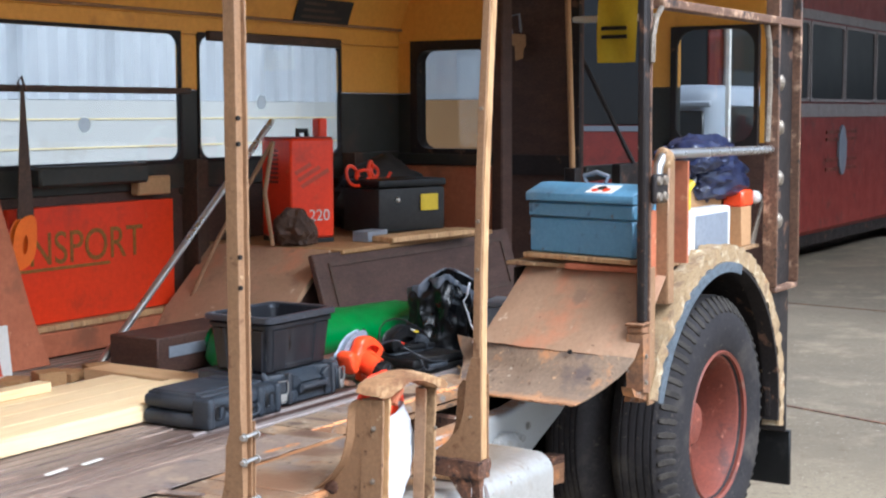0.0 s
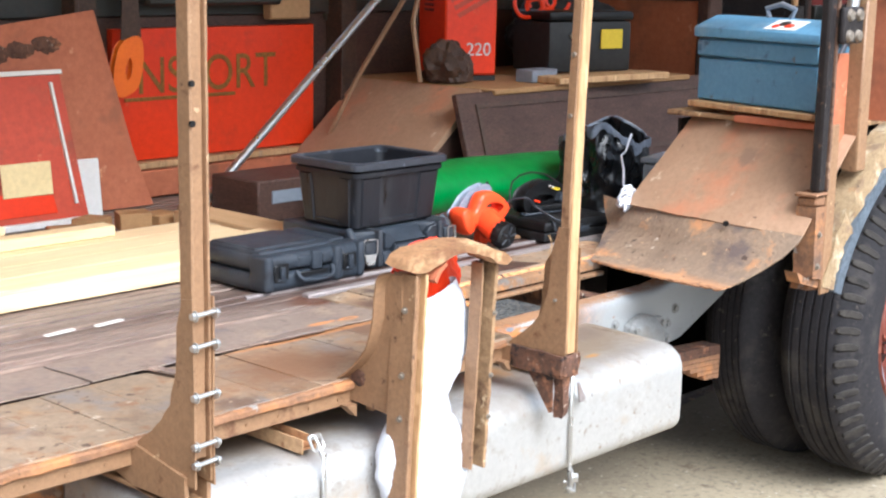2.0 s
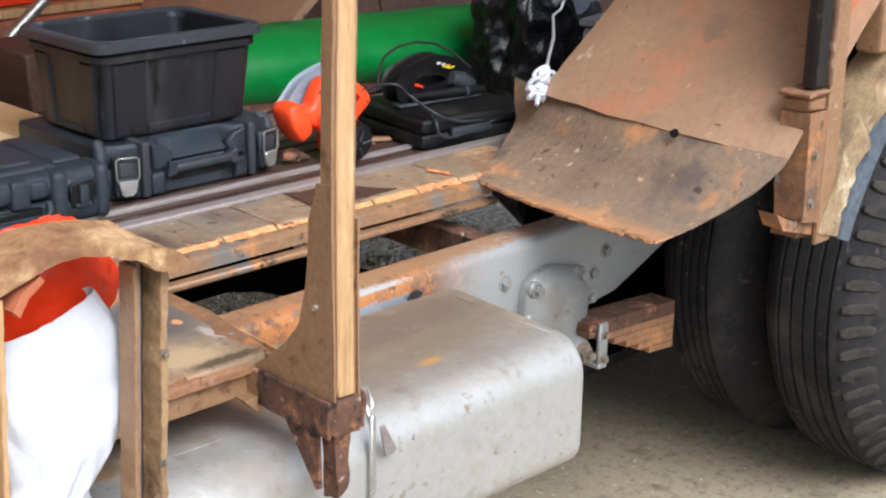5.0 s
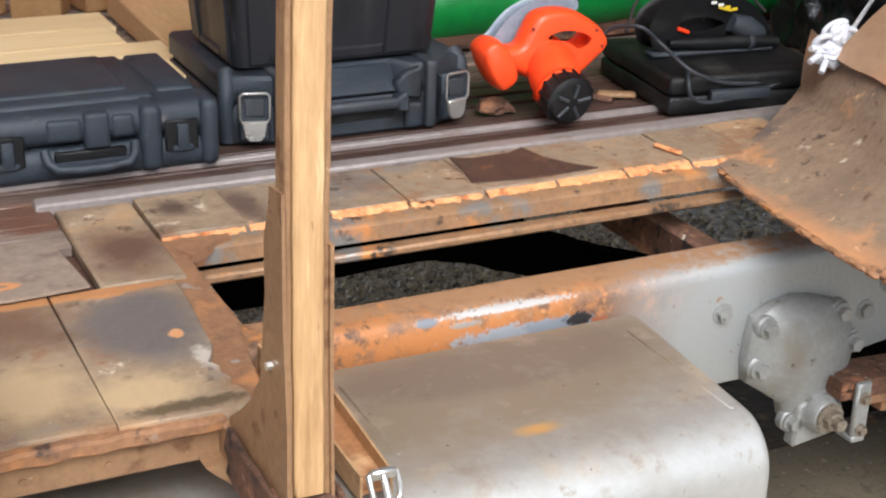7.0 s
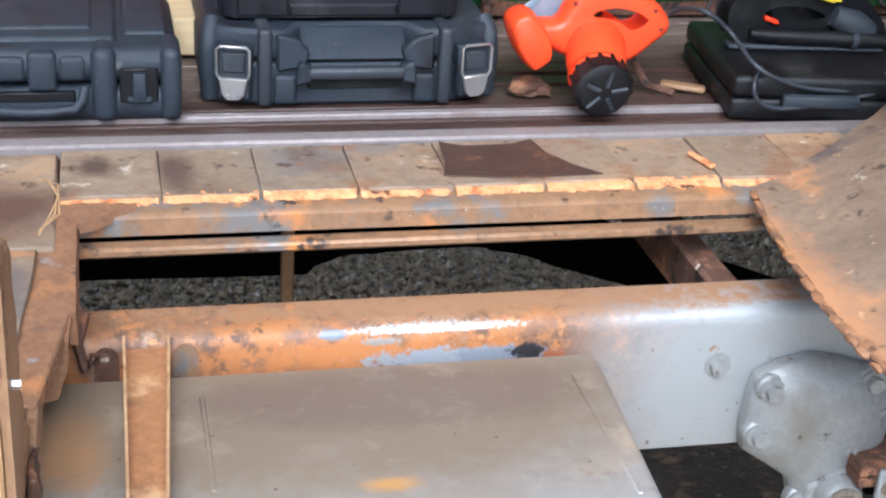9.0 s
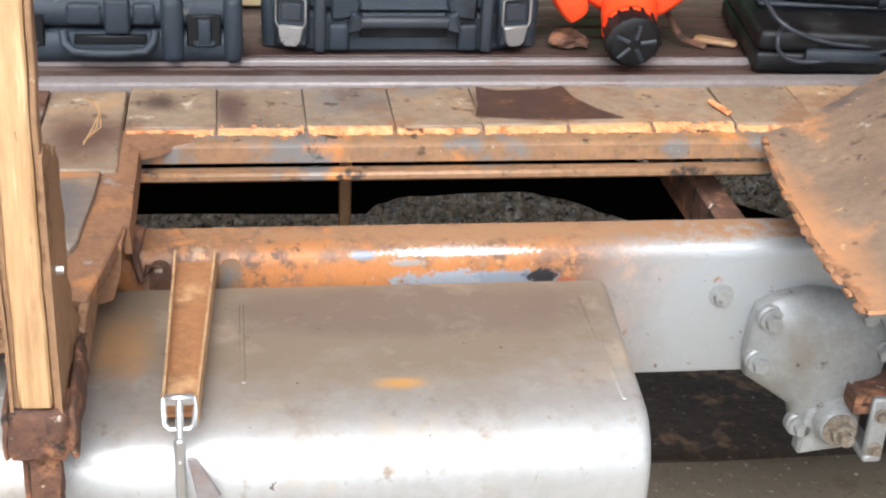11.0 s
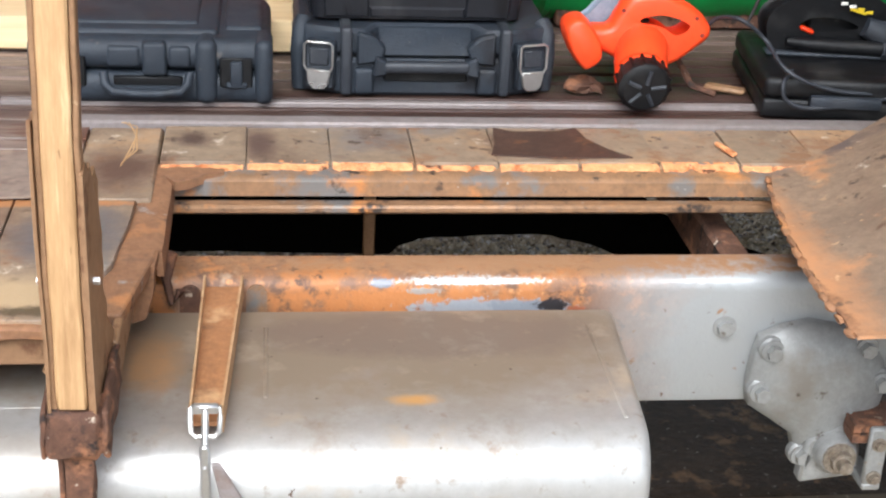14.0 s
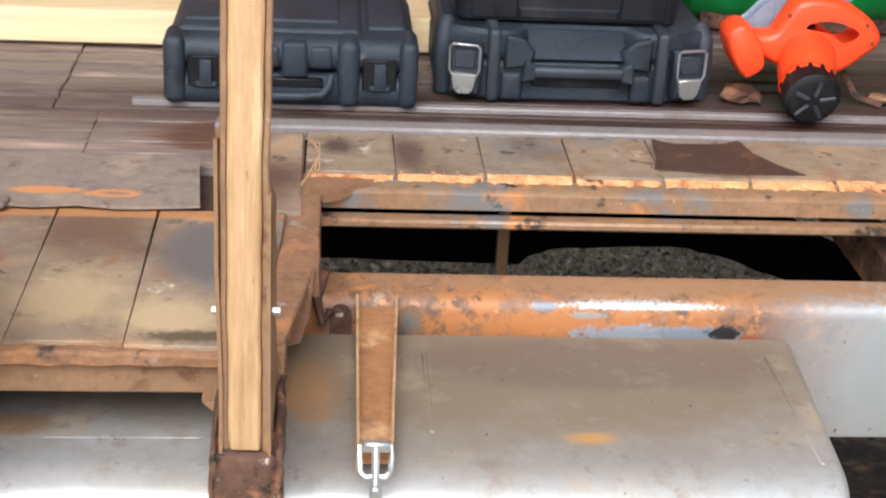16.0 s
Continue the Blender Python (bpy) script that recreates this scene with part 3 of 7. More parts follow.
        return me


def thing(name, at, label, category, group="", kind=""):
    ob = new(name)
    ob.empty_display_size = 0.05
    ob.location = at
    return tagged(ob, label, category, group, kind)


def hang(ob, parent):
    ob.parent = parent
    base = parent
    m = Matrix.Identity(4)
    while base is not None:
        m = Matrix.LocRotScale(base.location, base.rotation_euler, base.scale) @ m if base.parent is None else m
        base = base.parent
    ob.matrix_parent_inverse = m.inverted() if parent.parent is None else Matrix.Identity(4)
    return ob


def part(name, b, material, parent, label="", angle=38):
    ob = hang(new(name, b.mesh(name, material, angle)), parent)
    return tagged(ob, label)


def solid(name, b, material, label="", category="", group="", kind="", angle=38):
    """A thing of one mesh."""
    return tagged(new(name, b.mesh(name, material, angle)), label, category, group, kind)


def about(p, rx=0, ry=0, rz=0):
    return Matrix.Translation(p) @ pose(0, 0, 0, rx, ry, rz) @ Matrix.Translation(-Vector(p))


def lettering(name, text, size, m, material, parent):
    cu = bpy.data.curves.new(name, "FONT")
    cu.body, cu.size, cu.extrude, cu.align_x = text, size, 0.0006, "LEFT"
    cu.materials.append(material)
    ob = hang(new(name, cu), parent)
    ob.matrix_basis = m
    return ob


def pillow(outline, hole, y0, y1, bulge, n=4):
    """A rounded flat body with an opening: the outline is carried over in rings that draw in towards both faces."""
    def inset(pts, d):
        out = []
        for k in range(len(pts)):
            p, q, r = Vector(pts[k - 1]), Vector(pts[k]), Vector(pts[(k + 1) % len(pts)])
            e = ((q - p).normalized() + (r - q).normalized()).normalized()
            out.append((q.x - e.y * d, q.y + e.x * d))
        return out
    bm = bmesh.new()
    def wall(pts, sign):
        rings = []
        for k in range(2 * n + 1):
            a = math.pi * (k / (2 * n) - 0.5)
            ring = inset(pts, sign * bulge * (1 - math.cos(a)))
            y = (y0 + y1) / 2 + (y1 - y0) / 2 * math.sin(a)
            rings.append([bm.verts.new((x, y, z)) for x, z in ring])
        for one, two in zip(rings, rings[1:]):
            for j in range(len(pts)):
                bm.faces.new((one[j], one[(j + 1) % len(pts)], two[(j + 1) % len(pts)], two[j]))
        return rings[0], rings[-1]
    outer = wall(outline, 1)
    if hole:
        inner = wall(hole, -1)
        for o, i in zip(outer, inner):
            edges = [bm.edges.get((o[j], o[(j + 1) % len(o)])) for j in range(len(o))] + [bm.edges.get((i[j], i[(j + 1) % len(i)])) for j in range(len(i))]
            bmesh.ops.triangle_fill(bm, edges=edges, use_beauty=True)
    else:
        bm.faces.new(outer[0])
        bm.faces.new(outer[1])
    bmesh.ops.recalc_face_normals(bm, faces=bm.faces)
    return B()._take(bm)


def curve2(pts, n=4):
    out = []
    for k in range(len(pts)):
        p0, p1, p2, p3 = (Vector(pts[(k + o) % len(pts)]) for o in (-1, 0, 1, 2))
        for u in range(n):
            q = u / n
            v = 0.5 * ((2 * p1) + (p2 - p0) * q + (2 * p0 - 5 * p1 + 4 * p2 - p3) * q * q + (3 * p1 - p0 - 3 * p2 + p3) * q ** 3)
            out.append((v.x, v.y))
    return out


FLOOR, YARD = 0.745, 0.036


# ---- ground, yard and sheds ----
def yard():
    g = B().box(-60, -60, -0.3, 60, 60, YARD, 0)
    solid("ground", g, CONCRETE, "worn stained concrete yard, painted lighter beside and darker under the bus", "ground", kind="structure")
    grit = random.Random(3)
    verts, faces = [], []
    for k in range(26000):
        wide = k % 3 == 0
        x, y = (grit.uniform(-0.6, 2.2), grit.uniform(1.55, 2.9)) if wide else (grit.uniform(-0.3, 1.7), grit.uniform(1.6, 2.4))
        r = grit.uniform(0.003, 0.009) * (1.5 if k % 11 == 0 else 1.0)
        n0, turn, z = len(verts), grit.uniform(0, 6.3), YARD + 0.006
        for j in range(5):
            a, q = turn + 1.2566 * j, r * grit.uniform(0.7, 1.2)
            verts.append((x + q * math.cos(a), y + q * math.sin(a), z + r * 0.15))
        for j in range(3):
            a, q = turn + 0.5 + 2.094 * j, r * grit.uniform(0.3, 0.6)
            verts.append((x + q * math.cos(a), y + q * math.sin(a), z + r * grit.uniform(0.7, 1.1)))
        faces += [tuple(n0 + i for i in f) for f in ((5, 6, 7), (0, 1, 5), (1, 6, 5), (1, 2, 6), (2, 3, 6), (3, 7, 6), (3, 4, 7), (4, 0, 7), (0, 5, 7))]
    stones = bpy.data.meshes.new("loose_grit")
    stones.from_pydata(verts, [], faces)
    stones.materials.append(GRIT)
    gr = B().blob((0.6, 2.25, YARD), (1.9, 0.85, 0.007), 0.2, 3, 9, 5, flat=YARD - 0.002)
    solid("grit_patch", gr, GRAVEL, "wet grey gritty ground beyond the darkened patch", "ground", kind="structure")
    # A thin dark sheet on the ground paints the bus's own shade.
    shade_blob = B().blob((0.9, 1.3, YARD), (2.5, 0.40, 0.004), 0.15, 2, 5, 5, flat=YARD - 0.002)
    solid("oily_ground", shade_blob, SHADED_GROUND, "ground patch darkened for the shade under the bus", "ground", kind="structure")
    tagged(new("loose_grit", stones), "wet grey grit scattered on the concrete under the bus", "grit", kind="stuff")
    b = B()
    for x0, y0, x1, y1 in ((4.797, 1.816, 4.426, 0.682), (4.426, 0.682, 4.24, 0.135), (4.24, 0.135, 3.253, -2.778), (8.727, 2.892, 8.043, -1.996)):
        d = Vector((y1 - y0, x0 - x1)).normalized() * 0.012
        b.prism([(x0 - d.x, y0 - d.y), (x1 - d.x, y1 - d.y), (x1 + d.x, y1 + d.y), (x0 + d.x, y0 + d.y)], "z", YARD - 0.01, YARD + 0.004)
    solid("slab_joint", b, RUST_DARK, "brown dirt-filled joint between the concrete slabs", "joint", kind="structure")
    wall = thing("wall_building", (0, 6.5, 0), "pale corrugated shed wall above a white rendered plinth", "wall", kind="structure")
    part("plinth", B().box(-16, 6.5, 0, 15.1, 6.9, 1.72, 0), BLOCKWALL, wall, "white rendered wall")
    b = B()
    pts = []
    for k in range(0, 622):
        x = -16 + k * 0.05
        pts.append((x, 6.52 + (0.0 if (k // 2) % 2 == 0 else 0.06)))
    outline = pts + [(15.05, 6.8), (-16, 6.8)]
    b.prism(outline, "z", 1.725, 3.3)
    part("cladding", b, CORRUGATED, wall, "corrugated metal sheets", 20)
    for z in (1.35, 1.57):
        part("joint", B().box(-16, 6.494, z, 15.1, 6.505, z + 0.012, 0), mat("pale_yellow_line", (224, 206, 160), (212, 194, 150), 0.8, mix=0.9), wall)
    # Return wall is added to give the bulkhead window a bright view.
    part("return_plinth", B().box(9.0, 4.8, 0, 9.15, 6.49, 1.74, 0), PLY, wall, "added buff wall filling the bulkhead window view")
    part("return_cladding", B().box(9.02, 4.8, 1.745, 9.15, 6.49, 4.2, 0), CORRUGATED, wall, "added pale cladding filling the bulkhead window view")
    shed = thing("wall_shed", (12, 3, 0), "dim open-fronted shed with dark cladding", "shed", kind="structure")
    # Roof is out of view; its extent is set to shade the floor.
    part("roof", B().box(7.4, -1.5, 4.3, 26, 4.75, 4.5, 0), SHED, shed)
    part("back_wall", B().box(26, -1.0, 0, 26.3, 4.75, 4.5, 0), SHED, shed)
    part("side_wall", B().box(9.2, 4.76, 0, 26.3, 4.9, 4.5, 0), SHED, shed)
    # Added wall, never in view, that keeps sun off the shed floor.
    part("near_wall", B().box(8.0, -1.2, 0, 26.3, -1.0, 2.3, 0), SHED, shed)
    for x in (7.85, 12.5, 17.2, 21.9):
        part("post", B().box(x, -1.15, 0, x + 0.15, -1.0, 4.3, 0.01), SHED, shed)


yard()


def far_bus():
    t = thing("parked_bus", (12, 3, 0), "dull red bus with a pale band parked inside the dark shed", "bus")
    part("body", B().box(9.2, 3.0, 0.32, 18, 4.72, 4.2, 0.06), RED_OLD, t)
    part("waist_band", B().box(9.2, 2.985, 1.56, 18, 2.997, 1.70, 0.002), STRIP, t, "pale cream band")
    part("roof_band", B().box(9.2, 2.985, 2.56, 18, 2.997, 2.66, 0.002), STRIP, t, "pale cream band")
    part("end_window", B().box(9.185, 3.08, 1.50, 9.2, 4.66, 4.1, 0.01), DARK_GLASS, t, "dark end window")
    part("end_bead", B().box(9.18, 3.04, 1.44, 9.2, 4.70, 1.49, 0.004), GREY_BOX, t)
    x = 9.35
    while x < 17:
        w = part("window", B().box(x, 2.98, 1.74, x + 1.12, 2.996, 2.52, 0.01), DARK_GLASS, t, "dark window")
        part("frame", B().ring_plate((x - 0.02, 1.72, x + 1.14, 2.54), (x + 0.01, 1.75, x + 1.11, 2.51), 0.06, "y", 2.965, 2.985), STRIP, w)
        x += 1.2
    em = B().lathe([(0.0, 2.97), (0.16, 2.97), (0.16, 2.99), (0.0, 2.99)], (12.9, 0, 1.2), "y", 20, closed=False)
    em.turn(about((12.9, 2.98, 1.2)) @ Matrix.Translation((12.9, 0, 1.2)) @ Matrix.Diagonal((0.9, 1, 1.7, 1)) @ Matrix.Translation((-12.9, 0, -1.2)))
    part("emblem", em, GREY_BOX, t, "pale oval emblem")
    for z in (0.98, 1.08, 1.30, 1.38):
        part("stripe", B().box(12.35, 2.98, z, 13.45, 2.996, z + 0.035, 0.001), WHEEL_RED, t)
    for x in (10.4, 15.9):
        w = part("wheel", B().lathe([(0.0, 2.99), (0.28, 2.97), (0.32, 2.99), (0.5, 2.97), (0.5, 3.2), (0.0, 3.2)], (x, 0, 0.5), "y", 28, closed=False), RUBBER, t)
    part("valance", B().box(9.3, 3.05, 0.2, 17.9, 4.6, 0.33, 0.01), BLACK_STEEL, t)
    part("foot", B().box(9.6, 3.4, 0.0, 17.5, 4.5, 0.21, 0), BLACK_STEEL, t)


far_bus()


# ---- the bus body: far side, ends and ceiling ----
def offside_wall():
    w = thing("wall_offside", (0.5, 2.15, FLOOR), "inner side of a stripped bus wall, mustard above and dark green below", "wall", kind="structure")
    gaps = ((-1.85, -0.86), (-0.77, 0.2), (0.29, 1.272), (1.386, 2.356))
    xs = [-3.6] + [v for g in gaps for v in g] + [2.85]
    for k in range(0, len(xs), 2):
        part("pillar_cover", B().box(xs[k], 2.15, 1.706, xs[k + 1], 2.172, 1.926, 0.004), YELLOW, w)
        part("pillar_foot", B().box(xs[k], 2.15, 1.29, xs[k + 1], 2.172, 1.704, 0.004), DARK_GREEN, w)
    part("cant_rail", B().box(-3.6, 2.146, 1.927, 2.85, 2.213, 2.0, 0.004), YELLOW, w)
    part("waist_rail", B().box(-3.6, 2.145, 1.315, 2.85, 2.214, 1.43, 0.006), DARK_GREEN, w)
    part("lower_skin", B().box(-3.6, 2.16, 0.70, 2.85, 2.21, 1.335, 0.003), DARK_BROWN, w)
    for x in (-0.82, 0.245, 1.335, 2.42):
        part("stanchion", B().box(x - 0.04, 2.09, FLOOR, x + 0.04, 2.158, 1.43, 0.006), BROWN_DARK, w)
        part("stanchion_flange", B().box(x - 0.05, 2.075, FLOOR, x - 0.035, 2.158, 1.43, 0.003), BROWN_DARK, w)
    p = part("outer_panel", B().box(0.36, 2.128, 0.862, 1.20, 2.158, 1.28, 0.003), RED, w, "bright red enamelled panel with faded gilt letters")
    lettering("lettering", "NSPORT", 0.168, pose(0.445, 2.126, 1.074, 90, 0, 0) @ Matrix.Diagonal((0.91, 1.0, 1, 1)), GILT, w)
    part("underline", B().box(0.40, 2.122, 1.052, 0.84, 2.127, 1.063, 0), GILT, w)
    part("bottom_trim", B().box(0.30, 2.10, 0.835, 1.30, 2.158, 0.858, 0.004), PALE_WOOD, w, "bare wooden bottom rail")
    for k in range(7):
        if k != 3:
            x = 0.56 + 0.085 * k
            part("hole", B().lathe([(0.0, 2.1555), (0.014, 2.1555), (0.014, 2.159), (0.0, 2.159)], (x, 0, 1.342), "y", 12, closed=False), RED_OLD, w, "red seen through a drilled hole")
    # Daylight in these holes is a white disc; nothing is drilled.
    for k in range(4):
        part("hole", B().lathe([(0.0, 2.1555), (0.014, 2.1555), (0.014, 2.159), (0.0, 2.159)], (-0.06 + 0.068 * k, 0, 1.352), "y", 12, closed=False), WHITE, w, "white disc painted as light through a drilled hole")
    part("skirting", B().box(0.02, 2.09, FLOOR, 1.34, 2.13, 0.832, 0.004), PRIMER, w, "orange primed sheet")
    part("cable_clip", B().box(0.98, 2.10, 1.30, 1.16, 2.146, 1.372, 0.006), CARD, w, "pale rag tucked behind the rail")
    part("ledge", B().box(0.45, 2.06, 1.352, 1.0, 2.146, 1.425, 0.01), DARK_GREEN, w)
    for n, (a, b_) in enumerate(gaps, 1):
        win = thing("window_%d" % n, ((a + b_) / 2, 2.18, 1.44), "round-cornered bus side window with a dark rubber edge", "window", kind="structure")
        part("window_frame", B().ring_plate((a - 0.008, 1.414, b_ + 0.008, 1.938), (a + 0.002, 1.430, b_ - 0.002, 1.924), 0.06, "y", 2.142, 2.160), BLACK_STEEL, win)
        pane = part("pane", B().box(a - 0.004, 2.150, 1.420, b_ + 0.004, 2.154, 1.932, 0), GLASS, win)
        pane.visible_shadow = False
        if n in (3, 4):
            cx, cz = (a + 0.469, 1.571) if n == 3 else (a + 0.407, 1.659)
            ring = [[(cx + f * 0.032 * (1 + 0.3 * noise.noise(Vector((math.cos(w), math.sin(w), n)))) * math.cos(w), 2.1565, cz + f * 0.030 * (1 + 0.3 * noise.noise(Vector((math.sin(w), math.cos(w), n)))) * math.sin(w)) for w in (math.pi * j / 10 for j in range(21))] for f in (0.01, 1.0)]
            part("sticker", B().sheet(ring), THIN_PAPER, win, "torn white paper sticker")
        if n == 3:
            part("slide_bar", B().box(a - 0.02, 2.10, 1.688, b_ + 0.02, 2.14, 1.712, 0.005), BROWN_DARK, win, "brown wooden bar across the window")
        if n == 4:
            part("blind", B().box(a + 0.04, 2.12, 1.905, b_ - 0.02, 2.146, 1.945, 0.005), BROWN_DARK, win, "dark wooden batten")


offside_wall()


def body_shell():
    c = thing("ceiling", (0, 1.1, 2.45), "cream bus ceiling with mustard coved sides", "ceiling", kind="structure")
    part("ceiling_panel", B().box(-3.7, -0.03, 2.45, 4.25, 2.25, 2.55, 0), CREAM, c)
    part("cove", B().prism([(2.15, 2.0), (2.145, 2.0), (2.10, 2.12), (2.0, 2.27), (1.8, 2.4), (1.5, 2.449), (2.215, 2.449), (2.215, 2.0)], "x", -3.6, 2.85), YELLOW, c)
    part("bead", B().tube([(-3.6, 2.137, 2.01), (2.85, 2.137, 2.01)], 0.007), BROWN, c)
    ad = thing("advert_panel", (2.2, 2.11, 2.06), "dark advertisement strip with unreadable lettering on the cove", "sign")
    part("card", B().prism([(2.136, 2.012), (2.097, 2.115), (2.094, 2.114), (2.132, 2.011)], "x", 1.99, 2.40), INK, ad)
    for k in range(3):
        z = 2.03 + 0.028 * k
        y = 2.1325 - (z - 2.011) * 0.369
        part("print", B().prism([(y, z), (y - 0.0044, z + 0.012), (y - 0.0054, z + 0.012), (y - 0.001, z)], "x", 2.04, 2.34 - 0.07 * k), BROWN_DARK, ad)
    part("cant_rail", B().box(-3.7, -0.02, 2.38, 4.2, 0.06, 2.449, 0.01), BROWN, c)
    wall = thing("wall_front", (-3.65, 1.1, FLOOR), "plain bulkhead closing the front of the bus", "wall", kind="structure")
    part("panel", B().box(-3.7, 0.0, FLOOR, -3.62, 2.2, 2.45, 0), DARK_GREEN, wall)
    bk = thing("wall_bulkhead", (2.85, 1.9, FLOOR), "rear bulkhead, mustard above, dark green waist, orange-red below", "wall", kind="structure")
    part("upper", B().box(2.85, 1.62, 1.95, 2.91, 2.215, 2.45, 0.003), YELLOW, bk)
    part("upper_side", B().box(2.85, 2.07, 1.706, 2.91, 2.215, 1.95, 0.003), YELLOW, bk)
    part("waist", B().box(2.852, 2.07, 1.36, 2.91, 2.215, 1.704, 0.003), DARK_GREEN, bk)
    part("rail", B().box(2.83, 1.60, 1.362, 2.912, 2.15, 1.42, 0.008), DARK_GREEN, bk)
    part("lower", B().box(2.85, 1.60, FLOOR, 2.91, 2.215, 1.36, 0.003), PRIMER, bk, "orange-red primed panel")
    part("door_post", B().box(2.83, 1.56, FLOOR, 2.93, 1.62, 2.45, 0.008), DARK_BROWN, bk)
    win = thing("window_5", (2.88, 1.85, 1.42), "round-cornered bulkhead window in a dark frame", "window", kind="structure")
    part("window_frame", B().ring_plate((1.62, 1.40, 2.075, 1.955), (1.65, 1.44, 2.035, 1.91), 0.06, "x", 2.835, 2.915), BLACK_STEEL, win)
    pane = part("pane", B().box(2.876, 1.64, 1.43, 2.88, 2.05, 1.92, 0), GLASS, win)
    pane.visible_shadow = False
    # the platform behind the bulkhead
    st = thing("wall_stair", (3.5, 1.9, 0), "dark brown stair casing on the rear platform", "wall", kind="structure")
    part("panel", B().box(3.35, 1.42, 0.5, 3.40, 1.93, 2.45, 0.004), DARK_BROWN, st)
    part("panel_frame", B().ring_plate((1.41, 1.30, 1.94, 2.44), (1.46, 1.40, 1.89, 2.40), 0.02, "x", 3.325, 3.352), BLACK_STEEL, st)
    part("stringer", B().box(3.36, 1.2, 0.5, 4.18, 1.25, 1.36, 0.004), BLACK_STEEL, st)
    part("platform", B().box(2.92, 1.45, 0.40, 4.2, 2.2, 0.46, 0.004), BLACK_STEEL, st)
    part("sill", B().box(3.40, 1.40, 1.27, 4.15, 1.46, 1.345, 0.006), DARK_GREEN, st)
    rw = thing("wall_rear", (4.2, 1.1, 0.4), "rear corner of the bus with mustard window surround", "wall", kind="structure")
    part("upper", B().box(4.178, 0.78, 2.045, 4.238, 1.262, 2.45, 0.003), YELLOW, rw)
    part("corner", B().box(4.18, 0.77, 1.45, 4.24, 0.80, 2.45, 0.003), YELLOW, rw)
    part("corner", B().box(4.18, 1.262, 1.745, 4.24, 1.44, 2.45, 0.003), YELLOW, rw)
    part("corner_foot", B().box(4.18, 1.262, 0.4, 4.24, 1.44, 1.743, 0.003), DARK_GREEN, rw)
    part("lower", B().box(4.18, 0.77, 0.4, 4.24, 1.34, 1.45, 0.003), DARK_BROWN, rw)
    part("roof_edge", B().box(4.18, 0.0, 2.25, 4.24, 2.2, 2.45, 0.003), BROWN_DARK, rw)
    win = thing("window_6", (4.2, 1.05, 1.45), "rounded rear platform window in a mustard surround", "window", kind="structure")
    part("window_frame", B().ring_plate((0.80, 1.43, 1.285, 2.06), (0.822, 1.452, 1.252, 2.040), 0.10, "x", 4.150, 4.175), BLACK_STEEL, win)
    pane = part("pane", B().box(4.160, 0.81, 1.44, 4.164, 1.27, 2.05, 0), GLASS, win)
    pane.visible_shadow = False
    van = thing("parked_van", (6.4, 2.2, 0), "pale grey-blue van standing beyond the bus", "van")
    part("body", B().box(5.3, 1.47, 0.35, 6.6, 1.86, 1.78, 0.12, seg=3), GREY_BOX, van)
    part("window", B().box(5.285, 1.55, 1.30, 5.302, 1.80, 1.62, 0.01), DARK_GLASS, van)
    part("window", B().box(5.5, 1.457, 1.25, 6.2, 1.472, 1.65, 0.01), DARK_GLASS, van)
    for x in (5.6, 6.15):
        part("wheel", B().lathe([(0.0, 1.46), (0.18, 1.46), (0.33, 1.45), (0.33, 1.65), (0.0, 1.65)], (x, 0, 0.33), "y", 24, closed=False), RUBBER, van)
    part("sill", B().box(5.27, 1.50, 1.64, 5.30, 1.84, 1.68, 0.01), GREY_BOX, van)
    gate = thing("door_frame", (4.9, 1.0, 0), "white painted posts standing beyond the rear window", "door frame")
    for y in (0.98, 1.22):
        part("post", B().box(4.85, y, 0.0, 4.88, y + 0.025, 2.3, 0.004), WHITE, gate)
    part("rail", B().box(4.85, 0.98, 2.24, 4.91, 1.27, 2.3, 0.004), WHITE, gate)
    deck = thing("upper_deck", (0.2, 1.1, 2.56), "red upper deck body above the saloon", "bus body", kind="structure")
    part("side", B().box(-3.7, -0.03, 2.552, 4.25, 2.25, 4.35, 0.05), RED_OLD, deck)
    sheet = thing("hanging_sheet", (3.3, 1.5, 2.4), "yellow plastic sheet with two unreadable printed lines", "sheet")
    part("sheet", B().sheet([[(3.2 + 0.012 * math.sin(5 * u + v), 1.25 - 0.20 * u / 6, 2.42 - 0.096 * v) for u in range(7)] for v in range(7)]), YELLOW_BAG, sheet)
    for k, z in enumerate((1.995, 1.955)):
        part("print", B().box(3.172, 1.09, z, 3.18, 1.22, z + 0.018, 0), INK, sheet)
    part("cord", B().tube([(3.2, 1.15, 2.42), (3.2, 1.15, 2.452)], 0.004), INK, sheet)
    note = thing("paper_tag", (3.33, 1.9, 1.95), "torn cream paper tag on a wire hook", "tag")
    part("tag", B().prism([(1.705, 2.0), (1.80, 2.005), (1.795, 1.95), (1.765, 1.94), (1.76, 1.87), (1.72, 1.88), (1.715, 1.93), (1.70, 1.94)], "x", 3.316, 3.3185).rough(0.006, 25), CARD, note)
    part("hook", B().tube([(3.318, 1.78, 2.0), (3.318, 1.80, 2.09), (3.318, 1.74, 2.10), (3.318, 1.73, 2.01)], 0.006), GREY_BOX, note)
    pole = solid("wooden_pole", B().tube([(3.1, 1.33, 1.345), (3.1, 1.37, 2.449)], 0.014), CARD, "thin pale pole propped on the rear platform", "pole")
    part("pole_foot", B().box(3.07, 1.30, 0.0, 3.13, 1.36, 1.35, 0.004), BLACK_STEEL, pole)
